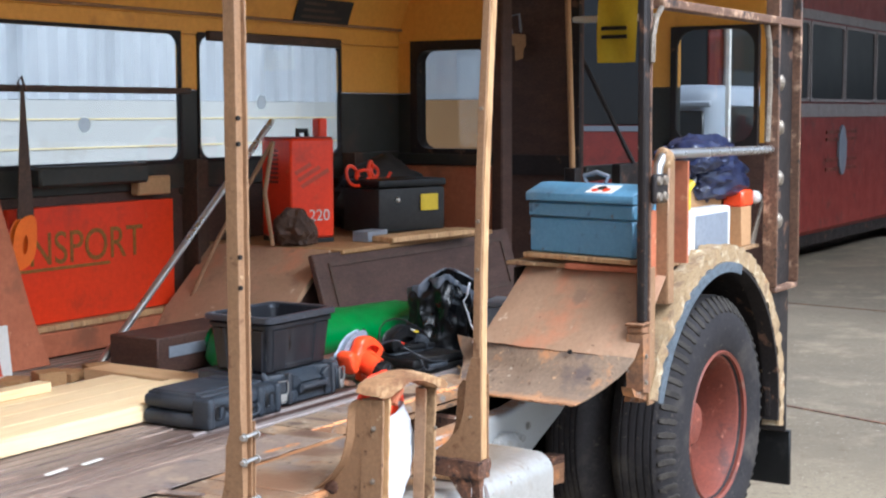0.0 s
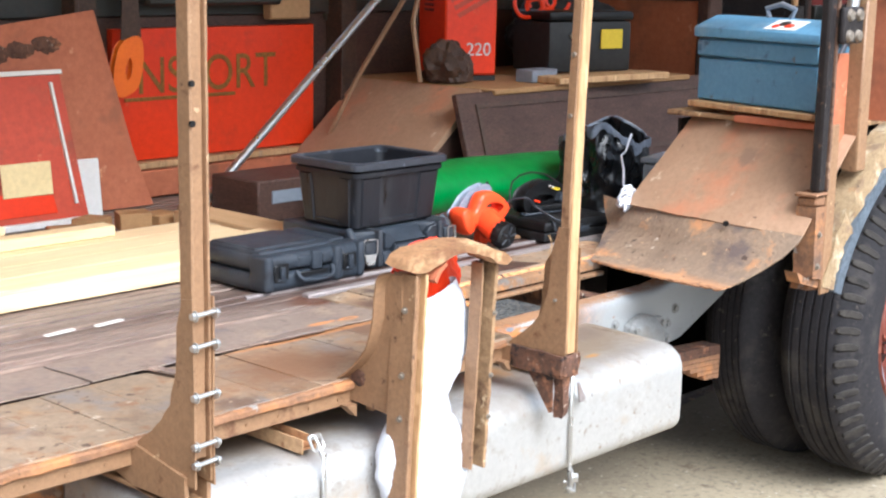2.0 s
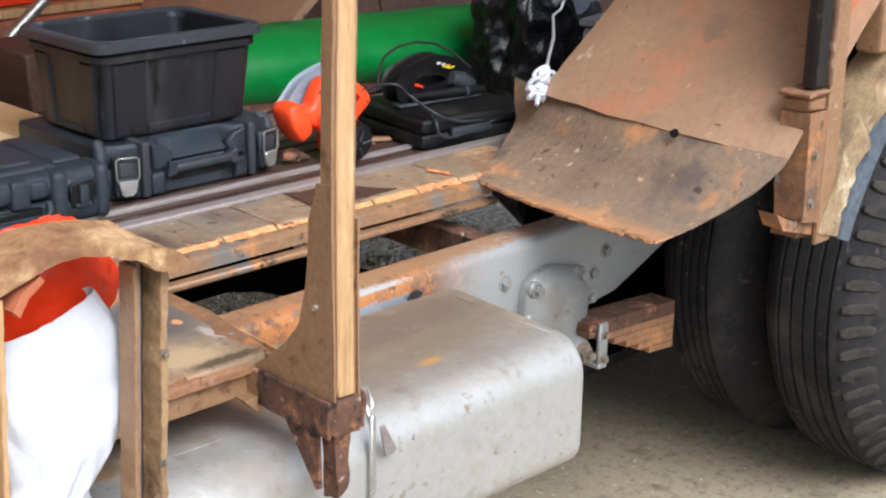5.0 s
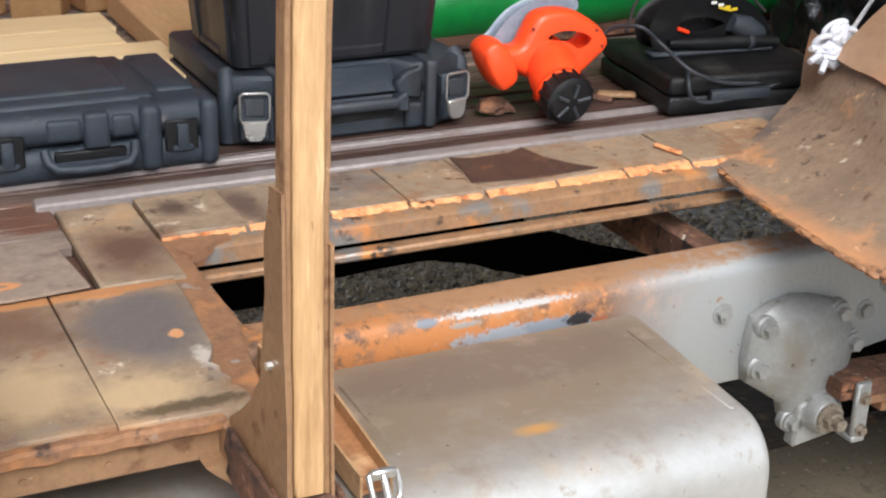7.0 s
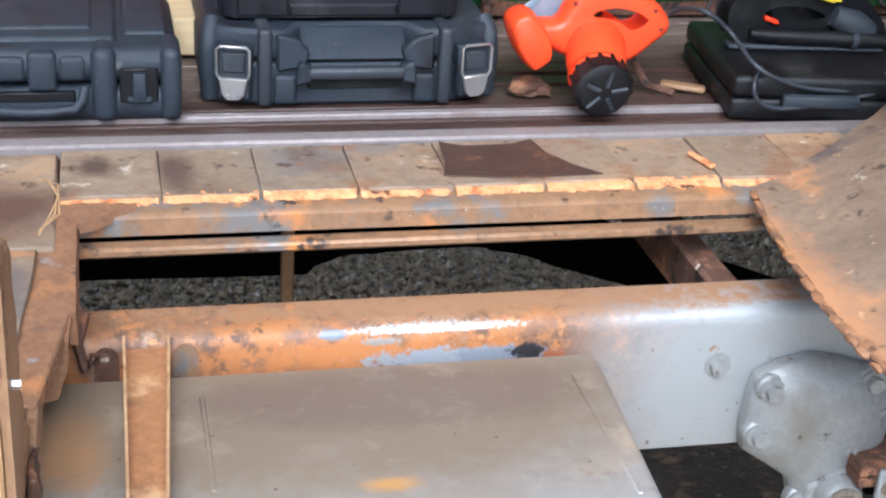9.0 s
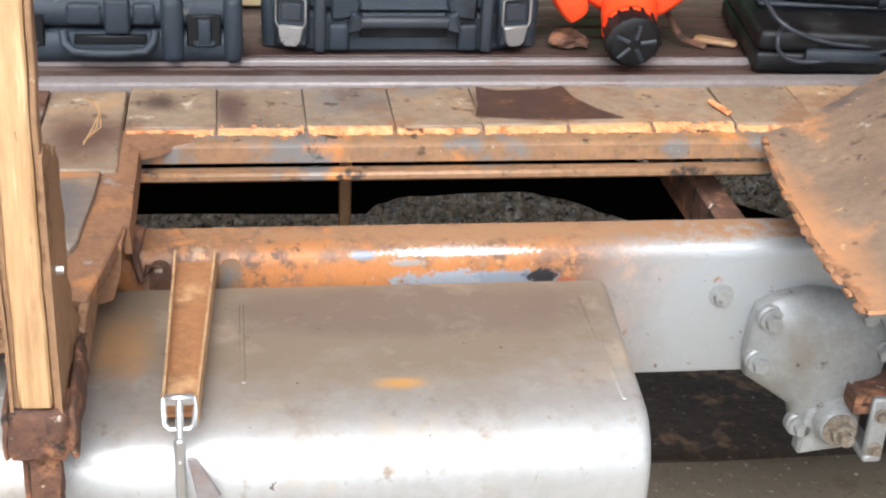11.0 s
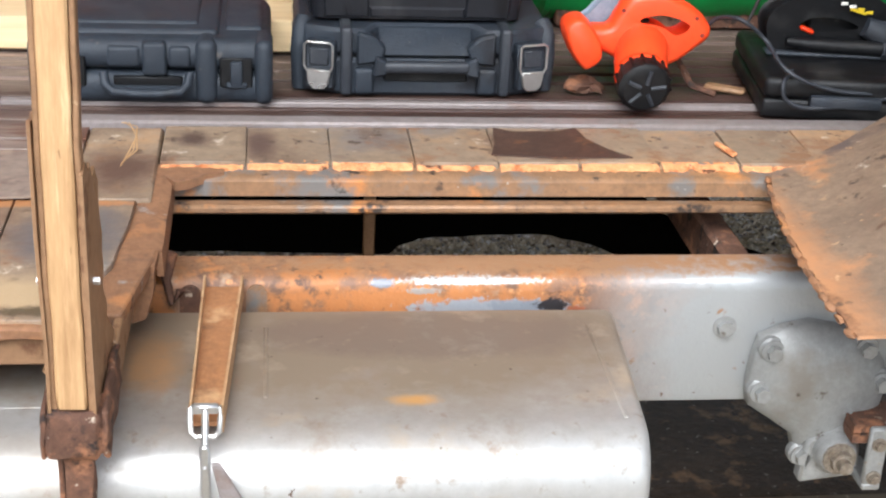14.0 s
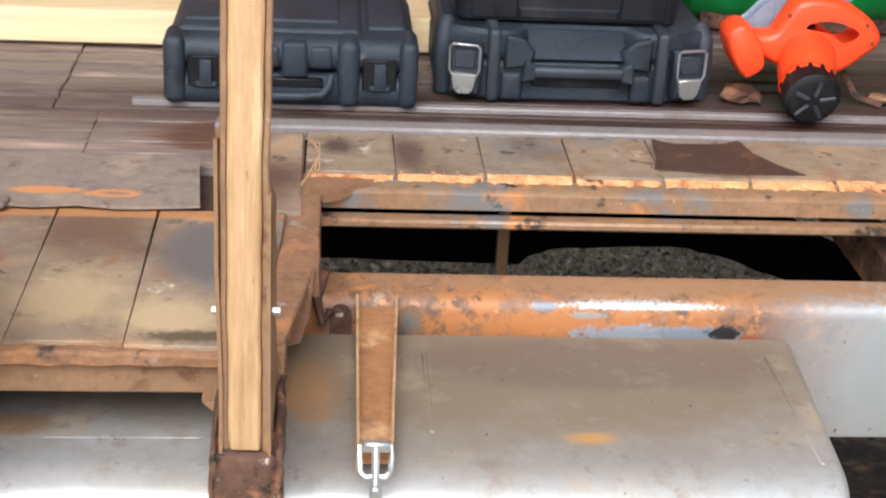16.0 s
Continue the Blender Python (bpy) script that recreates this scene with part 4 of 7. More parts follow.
    solid("diagonal_stay", B().tube([(3.5, 1.52, 1.945), (3.5, 1.197, 1.36)], 0.012), BLACK_STEEL, "dark steel stay slanting behind the platform", "stay")
    solid("light_fitting", B().box(3.3, 1.0, 2.045, 3.352, 1.44, 2.075, 0.008), PAPER, "pale strip of trim under the platform ceiling", "trim")


body_shell()


# ---- floor ----
LOOSE = [(-0.504, 0.453, 0.219, 0.022, -4), (-0.758, 0.543, 0.215, 0.02, -74)]


def floor():
    f = thing("floor", (0, 1.1, FLOOR), "stripped bus floor of worn boards, ribbed slats and torn sheet", "floor", kind="structure")
    # sub-floor under the boards
    part("deck", B().box(-3.6, 0.187, 0.70, -0.022, 2.15, 0.7275, 0), DARK_BROWN, f)
    part("deck", B().box(-0.02, 0.59, 0.70, 2.85, 2.15, 0.728, 0), DARK_BROWN, f)
    edge = B().box(-3.6, 0.150, 0.726, -0.034, 0.175, 0.7415, 0.003)
    bmesh.ops.subdivide_edges(edge.bm, edges=[e for e in edge.bm.edges if e.calc_length() > 1], cuts=160)
    part("edge_angle", edge.rough(0.003, 45), RUST, f, "rust-orange floor edge strip")
    part("side_beam", B().box(-3.6, 0.162, 0.6935, -0.034, 0.185, 0.7255, 0.003), BROWN, f, "brown painted side rail")
    for x, s in ((-0.036, -1), (-0.434, 1), (-0.478, -1), (-0.918, 1)):
        part("beam_bracket", B().prism([(x, 0.7), (x + s * 0.024, 0.7), (x + s * 0.018, 0.693), (x + s * 0.006, 0.682), (x, 0.676)], "y", 0.140, 0.161), BROWN, f, "brown curved bracket")
    for k in range(16):
        part("screw", B().cyl((-0.066 - 0.073 * k, 0.163, 0.709), (-0.066 - 0.073 * k, 0.1595, 0.709), 0.004, 8), BROWN, f)
    rnd = random.Random(5)
    w = 0.1035
    tile = B().box(-w / 2 + 0.0004, 0, 0.728, w / 2 - 0.0004, 0.292, FLOOR, 0.001).mesh("board", TILE)
    corner = [(-0.1285, 0.160), (-0.07, 0.1575), (-0.014, 0.157), (-0.006, 0.172), (-0.008, 0.190), (-0.015, 0.202), (-0.011, 0.214), (-0.016, 0.226), (-0.014, 0.240), (-0.021, 0.252), (-0.013, 0.268), (-0.007, 0.284), (-0.004, 0.33), (0.001, 0.38), (0.004, 0.4555), (-0.1285, 0.4555)]
    part("board", B().prism(corner, "z", 0.728, FLOOR, 0.001), TILE, f, "wide worn board with a rotted corner")
    for k in range(1, 34):
        ob = hang(new("board", tile), f)
        ob.location = (-0.0775 - w * k, 0.1635 + rnd.uniform(-0.003, 0.003), rnd.uniform(-0.0015, 0.001))
        ob.rotation_euler = (0, 0, rnd.uniform(-0.003, 0.003))
    back = B().box(-w / 2 + 0.0004, 0, 0.728, w / 2 - 0.0004, 0.126, FLOOR, 0.001).mesh("board", TILE)
    for k in range(9):
        ob = hang(new("board", back), f)
        ob.location = (0.074 + w * k, 0.578 + rnd.uniform(-0.003, 0.002), rnd.uniform(-0.002, 0.001))
        ob.rotation_euler = (0, 0, rnd.uniform(-0.004, 0.004))
    part("end_board", B().box(-0.072, 0.46, 0.728, 0.02, 0.70, FLOOR - 0.001, 0.003), TILE, f)
    part("long_strip", B().box(-0.09, 0.707, 0.73, 1.05, 0.735, 0.750, 0.003).rough(0.001, 12), STRIP, f, "dull aluminium edging strip")
    part("long_strip", B().box(-0.2, 0.795, 0.73, 1.05, 0.809, 0.7475, 0.002).rough(0.001, 12), STRIP, f, "worn grey edging strip")
    # ribbed slats
    y = 0.74
    while y < 2.07:
        for x0, x1 in ((-3.6, -1.75), (-1.745, -0.30), (-0.295, 1.15), (1.155, 2.84)):
            h = FLOOR - 0.004 + rnd.uniform(-0.002, 0.002)
            part("slat", B().box(x0, y + 0.002, 0.728, x1 + 0.0035, y + 0.034, h, 0.0015), SLAT, f)
            part("slat_gap", B().box(x0, y + 0.034, 0.728, x1, y + 0.046, h - 0.0035, 0), SLAT, f)
        y += 0.044
    y = 0.59
    while y < 0.735:
        for x0, x1 in ((-3.6, -1.396), (-1.395, -0.2352), (-0.2345, -0.074)):
            part("slat", B().box(x0, y + 0.001, 0.728, x1, y + 0.0345, FLOOR - 0.003 + rnd.uniform(-0.001, 0.001), 0.0012), SLAT, f)
        y += 0.036
    # torn sheets lying over the boards
    for x0, x1, dz in ((-0.44, -0.098, 0.0), (-0.86, -0.445, 0.002), (-1.5, -0.866, 0.0)):
        grid = [[(x0 + (x1 - x0) * u / 8 + 0.012 * (1 - v / 3), 0.448 + 0.145 * v / 3 + (0.006 * noise.noise(Vector((u * 0.9 + x0 * 9, 0, 0))) if v == 0 else 0),
                  FLOOR + 0.0035 + dz + 0.0035 * abs(noise.noise(Vector((u * 0.7, v * 0.9, x0))))) for v in range(4)] for u in range(9)]
        b = B().sheet(grid)
        r = bmesh.ops.solidify(b.bm, geom=b.bm.faces[:], thickness=0.003)
        part("torn_sheet", b, LINO, f, "torn purplish floor sheet with rust marks")
    pts = [(0.446, 0.70), (0.47, 0.685), (0.53, 0.688), (0.556, 0.702), (0.563, 0.66), (0.585, 0.62), (0.61, 0.592), (0.52, 0.588), (0.43, 0.60), (0.44, 0.64)]
    part("torn_patch", B().prism(pts, "z", FLOOR - 0.001, FLOOR + 0.0025), DARK_STAIN, f, "dark brown torn scrap of lino")
    # broken front ends of the boards
    for k in range(9):
        xa, xb = 0.024 + w * k, 0.122 + w * k
        rows = []
        for j in range(25):
            x = xa + (xb - xa) * j / 24
            n1, n2 = noise.noise(Vector((x * 55, 3, 0))), noise.noise(Vector((x * 140, 0, 7)))
            y0 = 0.5665 + 0.009 * n1 + 0.007 * n2
            top = FLOOR - 0.0015 + 0.0015 * n2
            rows.append([(x, 0.59, 0.7285), (x, 0.586, top), (x, 0.579 + 0.004 * n2, top + 0.0015 * n1), (x, y0 + 0.003, FLOOR - 0.006 + 0.003 * n1), (x, y0, 0.7285), (x, 0.59, 0.7285)])
        part("broken_edge", B().sheet(rows), SPLINT, f, "raw orange splintered board end", 30)
    part("splinter", B().box(0.735, 0.60, FLOOR, 0.744, 0.645, FLOOR + 0.004, 0.0015, about((0.74, 0.62, FLOOR), 0, 0, 14)).rough(0.004, 60, 3), SPLINT, f)
    # loose boards and strips lying about
    for k, (x0, y0, ln, wd, rz) in enumerate(LOOSE):
        b = B().box(0, 0, 0, ln, wd, 0.007, 0.002)
        bmesh.ops.subdivide_edges(b.bm, edges=b.bm.edges[:], cuts=3, use_grid_fill=True)
        b.rough(0.004, 30, k).turn(pose(x0, y0, FLOOR + 0.001, 0, -1.2, rz))
        part("loose_strip", b, SLAT, f, "loose split floor strip")
    # steel round the open hatch
    part("hatch_angle", B().prism([(0.578, 0.738), (0.552, 0.736), (0.546, 0.731), (0.545, 0.713), (0.552, 0.713), (0.553, 0.728), (0.578, 0.730)], "x", 0.03, 0.80).rough(0.0015, 18), ANGLE, f, "worn rusty angle iron")
    part("hatch_lip", B().box(0.034, 0.526, 0.697, 0.80, 0.548, 0.708, 0.003).rough(0.0015, 18), ANGLE, f, "rusty lower steel lip")
    def rusted(b, amount, seed):
        bmesh.ops.triangulate(b.bm, faces=[f for f in b.bm.faces if len(f.verts) > 4])
        bmesh.ops.subdivide_edges(b.bm, edges=[e for e in b.bm.edges if e.calc_length() > 0.03], cuts=6)
        return b.rough(amount, 40, seed).rough(amount * 0.6, 120, seed + 2)
    part("hatch_side", rusted(B().prism([(-0.006, 0.739), (0.030, 0.739), (0.040, 0.735), (0.041, 0.706), (0.034, 0.706), (0.033, 0.729), (-0.006, 0.731)], "y", 0.335, 0.548), 0.0015, 6), RUST, f, "rust-brown steel edge")
    part("hatch_side", rusted(B().prism([(-0.020, 0.190), (0.010, 0.180), (0.036, 0.336), (-0.010, 0.336)], "z", 0.722, 0.7385, 0.002), 0.0012, 7), RUST, f, "tapering rust-brown steel edge")
    part("hatch_corner", rusted(B().prism([(0.006, 0.545), (0.030, 0.545), (0.044, 0.522), (0.060, 0.530), (0.078, 0.548), (0.10, 0.552), (0.10, 0.58), (0.006, 0.58)], "z", 0.728, 0.7395), 0.001, 8), RUST, f, "flaking steel corner")
    part("hatch_post", rusted(B().prism([(0.014, 0.735), (0.036, 0.735), (0.032, 0.70), (0.024, 0.672), (0.008, 0.668), (0.010, 0.70)], "y", 0.30, 0.336), 0.003, 9), RUST, f, "rust-brown upright under the floor edge")
    b = B()
    for k in range(3):
        b.tube([(0.026, 0.095 + 0.004 * k, 0.925), (0.034 + 0.003 * k, 0.100, 0.938), (0.040, 0.102 + 0.004 * k, 0.950 + 0.003 * k), (0.034 - 0.003 * k, 0.104, 0.962)], 0.0006, 5)
    part("frayed_fibre", b, PALE_WOOD, f, "frayed fibres on the pillar edge")


floor()


# ---- body pillars ----
def outrigger(x, parent, strip):
    if strip:
        b = B()
        for s_ in (-1, 1):
            b.box(x + s_ * 0.022 - 0.004, 0.135, 0.692, x + s_ * 0.022 + 0.004, 0.46, 0.7345, 0.002)
        part("outrigger", b.box(x - 0.026, 0.14, 0.688, x + 0.026, 0.46, 0.693, 0.001), BROWN, parent, "brown pressed-steel outrigger")
        return
    b = B().prism([(0.02, 0.655), (0.13, 0.655), (0.2, 0.672), (0.46, 0.69), (0.46, 0.735), (0.16, 0.735), (0.02, 0.71)], "x", x - 0.026, x - 0.018)
    b.prism([(0.02, 0.655), (0.13, 0.655), (0.2, 0.672), (0.46, 0.69), (0.46, 0.735), (0.16, 0.735), (0.02, 0.71)], "x", x + 0.018, x + 0.026)
    b.box(x - 0.026, 0.03, 0.655, x + 0.026, 0.46, 0.664, 0.002)
    part("outrigger", b, BROWN, parent, "brown pressed-steel outrigger")


def gusset(b, x, y0=0.0, torn=False):
    pts = [(y0, 1.0), (y0 + 0.026, 0.998), (y0 + 0.041, 0.951), (y0 + 0.046, 0.878), (y0 + 0.063, 0.819), (y0 + 0.085, 0.79), (y0 + 0.114, 0.764), (y0 + 0.148, 0.740), (y0 + 0.15, 0.712), (y0 + 0.139, 0.704), (y0, 0.694)]
    if torn:
        pts = [(y0, 0.955), (y0 + 0.022, 0.958), (y0 + 0.030, 0.944), (y0 + 0.041, 0.949), (y0 + 0.060, 0.930), (y0 + 0.074, 0.934), (y0 + 0.088, 0.914), (y0 + 0.092, 0.88), (y0 + 0.095, 0.83), (y0 + 0.104, 0.79), (y0 + 0.122, 0.764), (y0 + 0.148, 0.740), (y0 + 0.15, 0.712), (y0 + 0.139, 0.704), (y0, 0.694)]
    b.prism(pts, "x", x - 0.0015, x + 0.0015)
    bmesh.ops.triangulate(b.bm, faces=[f for f in b.bm.faces if len(f.verts) > 4])
    bmesh.ops.subdivide_edges(b.bm, edges=b.bm.edges[:], cuts=2)
    b.rough(0.0022, 55, x)


def pillar(x, strip, label):
    t = thing("body_pillar", (x, 0.03, 0.66), label, "pillar", "pillars of the stripped bus side")
    deep = 0.024 if strip else 0.034
    def bar(x0, y0, z0, x1, y1, z1, bev, wear):
        b = B().box(x0, y0, z0, x1, y1, z1, bev)
        bmesh.ops.subdivide_edges(b.bm, edges=[e for e in b.bm.edges if e.calc_length() > 1], cuts=120)
        b.rough(wear, 22, x)
        for v in b.bm.verts:
            v.co.x += (0.05 if strip else 0.0) * max(0.0, v.co.z - 0.85) ** 2
        return b
    for s in (-1, 1):
        part("side_plate", bar(x + s * 0.0155 - 0.0025, 0.004, 0.70, x + s * 0.0155 + 0.0025, deep, 2.37, 0.001, 0.0010), BROWN, t)
        b = B()
        gusset(b, x + s * 0.0192, 0.0, strip and s > 0)
        part("gusset", b, BROWN, t, angle=60)
    part("filler", bar(x - 0.0125, 0.0 if strip else 0.012, 0.738, x + 0.0125, deep - 0.002, 2.37, 0.002, 0.0008), PALE_WOOD if strip else BROWN, t, "pale bare wood filler strip" if strip else "")
    outrigger(x, t, strip)
    if strip:
        def scaly(b, seed):
            bmesh.ops.triangulate(b.bm, faces=[f for f in b.bm.faces if len(f.verts) > 4])
            bmesh.ops.subdivide_edges(b.bm, edges=b.bm.edges[:], cuts=4, use_grid_fill=True)
            return b.rough(0.003, 45, seed).rough(0.0025, 120, seed + 3)
        part("shoe", scaly(B().box(x - 0.0285, 0.0, 0.690, x - 0.0225, 0.138, 0.738, 0.002), 2), RUST_DARK, t, "scaling rusty steel shoe")
        part("shoe", scaly(B().box(x + 0.0225, 0.0, 0.690, x + 0.0285, 0.125, 0.738, 0.002), 5), RUST_DARK, t, "scaling rusty steel shoe")
        part("foot", scaly(B().box(x - 0.024, -0.004, 0.690, x + 0.024, 0.04, 0.737, 0.005), x), RUST_DARK, t, "rotted rusty pillar foot")
        part("stub_end", scaly(B().prism([(x - 0.012, 0.692), (x + 0.013, 0.692), (x + 0.012, 0.615), (x + 0.004, 0.606), (x - 0.009, 0.600)], "y", 0.010, 0.032), 9), RUST_DARK, t, "ragged rusty stub under the foot")
        part("web", B().prism([(0.095, 0.690), (0.038, 0.610), (0.030, 0.612), (0.030, 0.690)], "x", x - 0.020, x - 0.016).rough(0.002, 40), RUST_DARK, t, "triangular rusty web")
    return t


def pillars():
    t = pillar(-0.014, True, "brown bus body pillar with bare wood front and rotted foot")
    for s in (-1, 1):
        part("bolt", B().hexbolt((-0.014 + s * 0.018, 0.028, 0.848), (s, 0, 0), 0.0036, 0.008), BRIGHT, t, "shiny bolt")
    for z in (1.22, 1.34, 1.62):
        bend = 0.05 * (z - 0.85) ** 2
        part("bolt", B().cyl((-0.031 + bend, 0.014, z), (-0.036 + bend, 0.014, z), 0.005, 10), BOLT, t)
    t = pillar(-0.94, False, "brown painted bus body pillar clamped with five shiny bolts")
    for z in (0.975, 0.925, 0.845, 0.765, 0.735):
        b = B().cyl((-0.962, -0.004, z), (-0.918, -0.004, z + 0.003), 0.004, 8)
        b.hexbolt((-0.958, -0.004, z), (-1, 0, 0), 0.006, 0.008).hexbolt((-0.922, -0.004, z), (1, 0, 0), 0.006, 0.008)
        part("clamp_bolt", b, BRIGHT, t, "shiny clamp bolt")
    for z in (1.27, 1.33, 1.55, 1.60):
        part("rivet", B().cyl((-0.955, 0.004, z), (-0.955, -0.001, z), 0.005, 8), BLACK, t)


pillars()


def stub_frame():
    t = thing("stub_frame", (-0.37, 0.03, 0.62), "short brown door-pillar stub with a rotted arched wooden cap", "frame")
    def worn(b, amount, seed):
        bmesh.ops.subdivide_edges(b.bm, edges=[e for e in b.bm.edges if e.calc_length() > 0.2], cuts=60)
        return b.rough(amount * 0.5, 90, seed).rough(amount * 0.5, 30, seed + 5)
    def leaned(k, z0=0.96):
        return Matrix(((1, 0, k, -k * z0), (0, 1, 0, 0), (0, 0, 1, 0), (0, 0, 0, 1)))
    left, right = leaned(0.05), leaned(0.055)
    part("leg_web", worn(B().box(-0.470, 0.002, 0.525, -0.4665, 0.056, 0.966, 0.001), 0.001, 1).turn(left), BROWN, t)
    part("leg", worn(B().box(-0.4645, 0.008, 0.525, -0.446, 0.050, 0.966, 0.002), 0.001, 2).turn(left), BROWN, t)
    part("leg_edge", worn(B().box(-0.445, -0.003, 0.525, -0.4385, 0.052, 0.966, 0.0015), 0.0025, 3).turn(left), PALE_WOOD, t, "rubbed bare leg edge")
    part("leg_edge", worn(B().box(-0.4712, -0.004, 0.525, -0.4655, 0.004, 0.966, 0.0015), 0.002, 4).turn(left), BROWN, t)
    part("leg_back", worn(B().box(-0.293, 0.018, 0.568, -0.266, 0.023, 0.966, 0.001), 0.001, 5).turn(right), BROWN_DARK, t)
    part("leg_side", worn(B().box(-0.297, -0.006, 0.568, -0.292, 0.024, 0.966, 0.001), 0.002, 6).turn(right), BROWN, t)
    part("leg_rib", worn(B().box(-0.288, 0.006, 0.568, -0.282, 0.019, 0.966, 0.001), 0.001, 7).turn(right), STRIP, t, "grey inner rib")
    part("leg_side", worn(B().box(-0.272, -0.016, 0.568, -0.264, 0.024, 0.966, 0.001), 0.0035, 8).turn(right), ROTTEN, t, "flaking rusty flange")
    for z in (0.70, 0.78, 0.90):
        part("bolt", B().hexbolt((-0.4702, 0.022, z), (-1, 0, 0), 0.0045, 0.006).turn(left), BOLT, t)
        part("bolt", B().hexbolt((-0.2685, -0.016, z - 0.03), (0, -1, 0), 0.0035, 0.005).turn(right), BOLT, t)
    b = B()
    gusset(b, -0.4735, 0.028)
    for v in b.bm.verts:
        v.co.z = min(v.co.z, 0.962)
    part("gusset", b, BROWN, t, angle=60)
    curve = [(0.054, 0.962), (0.066, 0.950), (0.070, 0.925), (0.074, 0.878), (0.081, 0.848), (0.091, 0.819), (0.113, 0.79), (0.142, 0.764), (0.172, 0.742)]
    rows = [[(-0.4725, y, z), (-0.484, y + 0.003, z + 0.001), (-0.496, y + 0.006, z - 0.001), (-0.496, y + 0.009, z + 0.001), (-0.484, y + 0.006, z + 0.003), (-0.4725, y + 0.003, z + 0.002)] for y, z in curve]
    part("gusset_flange", B().sheet(rows), BROWN, t, "turned flange along the gusset", 60)
    part("gusset_scab", B().blob((-0.4755, 0.140, 0.752), (0.0025, 0.016, 0.013), 0.7, 4, 3, 3), RUST_DARK, t, "rotted patch on the gusset")
    outline = [(-0.484, 0.974), (-0.462, 0.970), (-0.445, 0.971), (-0.42, 0.983), (-0.40, 0.991), (-0.371, 0.997), (-0.335, 0.993), (-0.31, 0.984), (-0.292, 0.969), (-0.268, 0.966), (-0.254, 0.972),
               (-0.268, 0.986), (-0.30, 1.0), (-0.34, 1.009), (-0.40, 1.011), (-0.448, 1.0), (-0.474, 0.988)]
    b = B().prism(outline, "y", -0.006, 0.064)
    for v in b.bm.verts:
        v.co.y += -0.17 * (v.co.x + 0.47) + 0.0
        if v.co.y > 0.03:
            v.co.z += 0.006
    bmesh.ops.triangulate(b.bm, faces=b.bm.faces[:])
    bmesh.ops.subdivide_edges(b.bm, edges=b.bm.edges[:], cuts=3)
    part("cap", b.rough(0.003, 36, 2).rough(0.002, 110, 4), CAP_WOOD, t, "rotted brown wooden arch", 30)
    part("cap_lining", B().prism([(-0.436, 0.955), (-0.425, 0.972), (-0.405, 0.985), (-0.40, 0.979), (-0.418, 0.964), (-0.428, 0.948)], "y", -0.012, 0.02).rough(0.002, 60), PRIMER, t, "orange flaking inner edge")
    bag = thing("plastic_sack", (-0.37, 0.03, 0.93), "white polythene sack with a red top hanging in the stub frame", "sack")
    b = B()
    rings = []
    left = (-0.425, -0.438, -0.440, -0.430, -0.424, -0.445, -0.485, -0.505, -0.505, -0.49, -0.45)
    right = (-0.312, -0.286, -0.274, -0.278, -0.302, -0.338, -0.325, -0.285, -0.276, -0.278, -0.300)
    for k in range(61):
        u = k / 6
        i = min(int(u), 9)
        lo = left[i] + (left[i + 1] - left[i]) * (u - i)
        hi = right[i] + (right[i + 1] - right[i]) * (u - i)
        ring = []
        for j in range(66):
            a = 2 * math.pi * j / 66
            z = 0.918 - 0.415 * k / 60 + 0.016 * math.cos(a) * (1 - k / 60)
            q = Vector((math.cos(a) * 1.5, math.sin(a) * 1.5, z * 11))
            r = 0.94 + 0.20 * noise.noise(q) + 0.26 * (0.5 - abs(noise.noise(q * 1.9))) + 0.18 * (0.5 - abs(noise.noise(q * 4.3)))
            ring.append(((lo + hi) / 2 + (hi - lo) / 2 * (0.75 + 0.25 * r) * math.cos(a), 0.052 + 0.05 * r * math.sin(a) * (0.35 + 0.65 * k / 60), z))
        rings.append(ring + [ring[0]])
    part("sack", b.sheet(rings), WHITE_BAG, bag, angle=80)
    part("neck", B().blob((-0.356, 0.085, 0.930), (0.088, 0.022, 0.072), 0.22, 3, 7, 5).rough(0.004, 30), RED, bag, "red plastic lining showing at the mouth")


stub_frame()


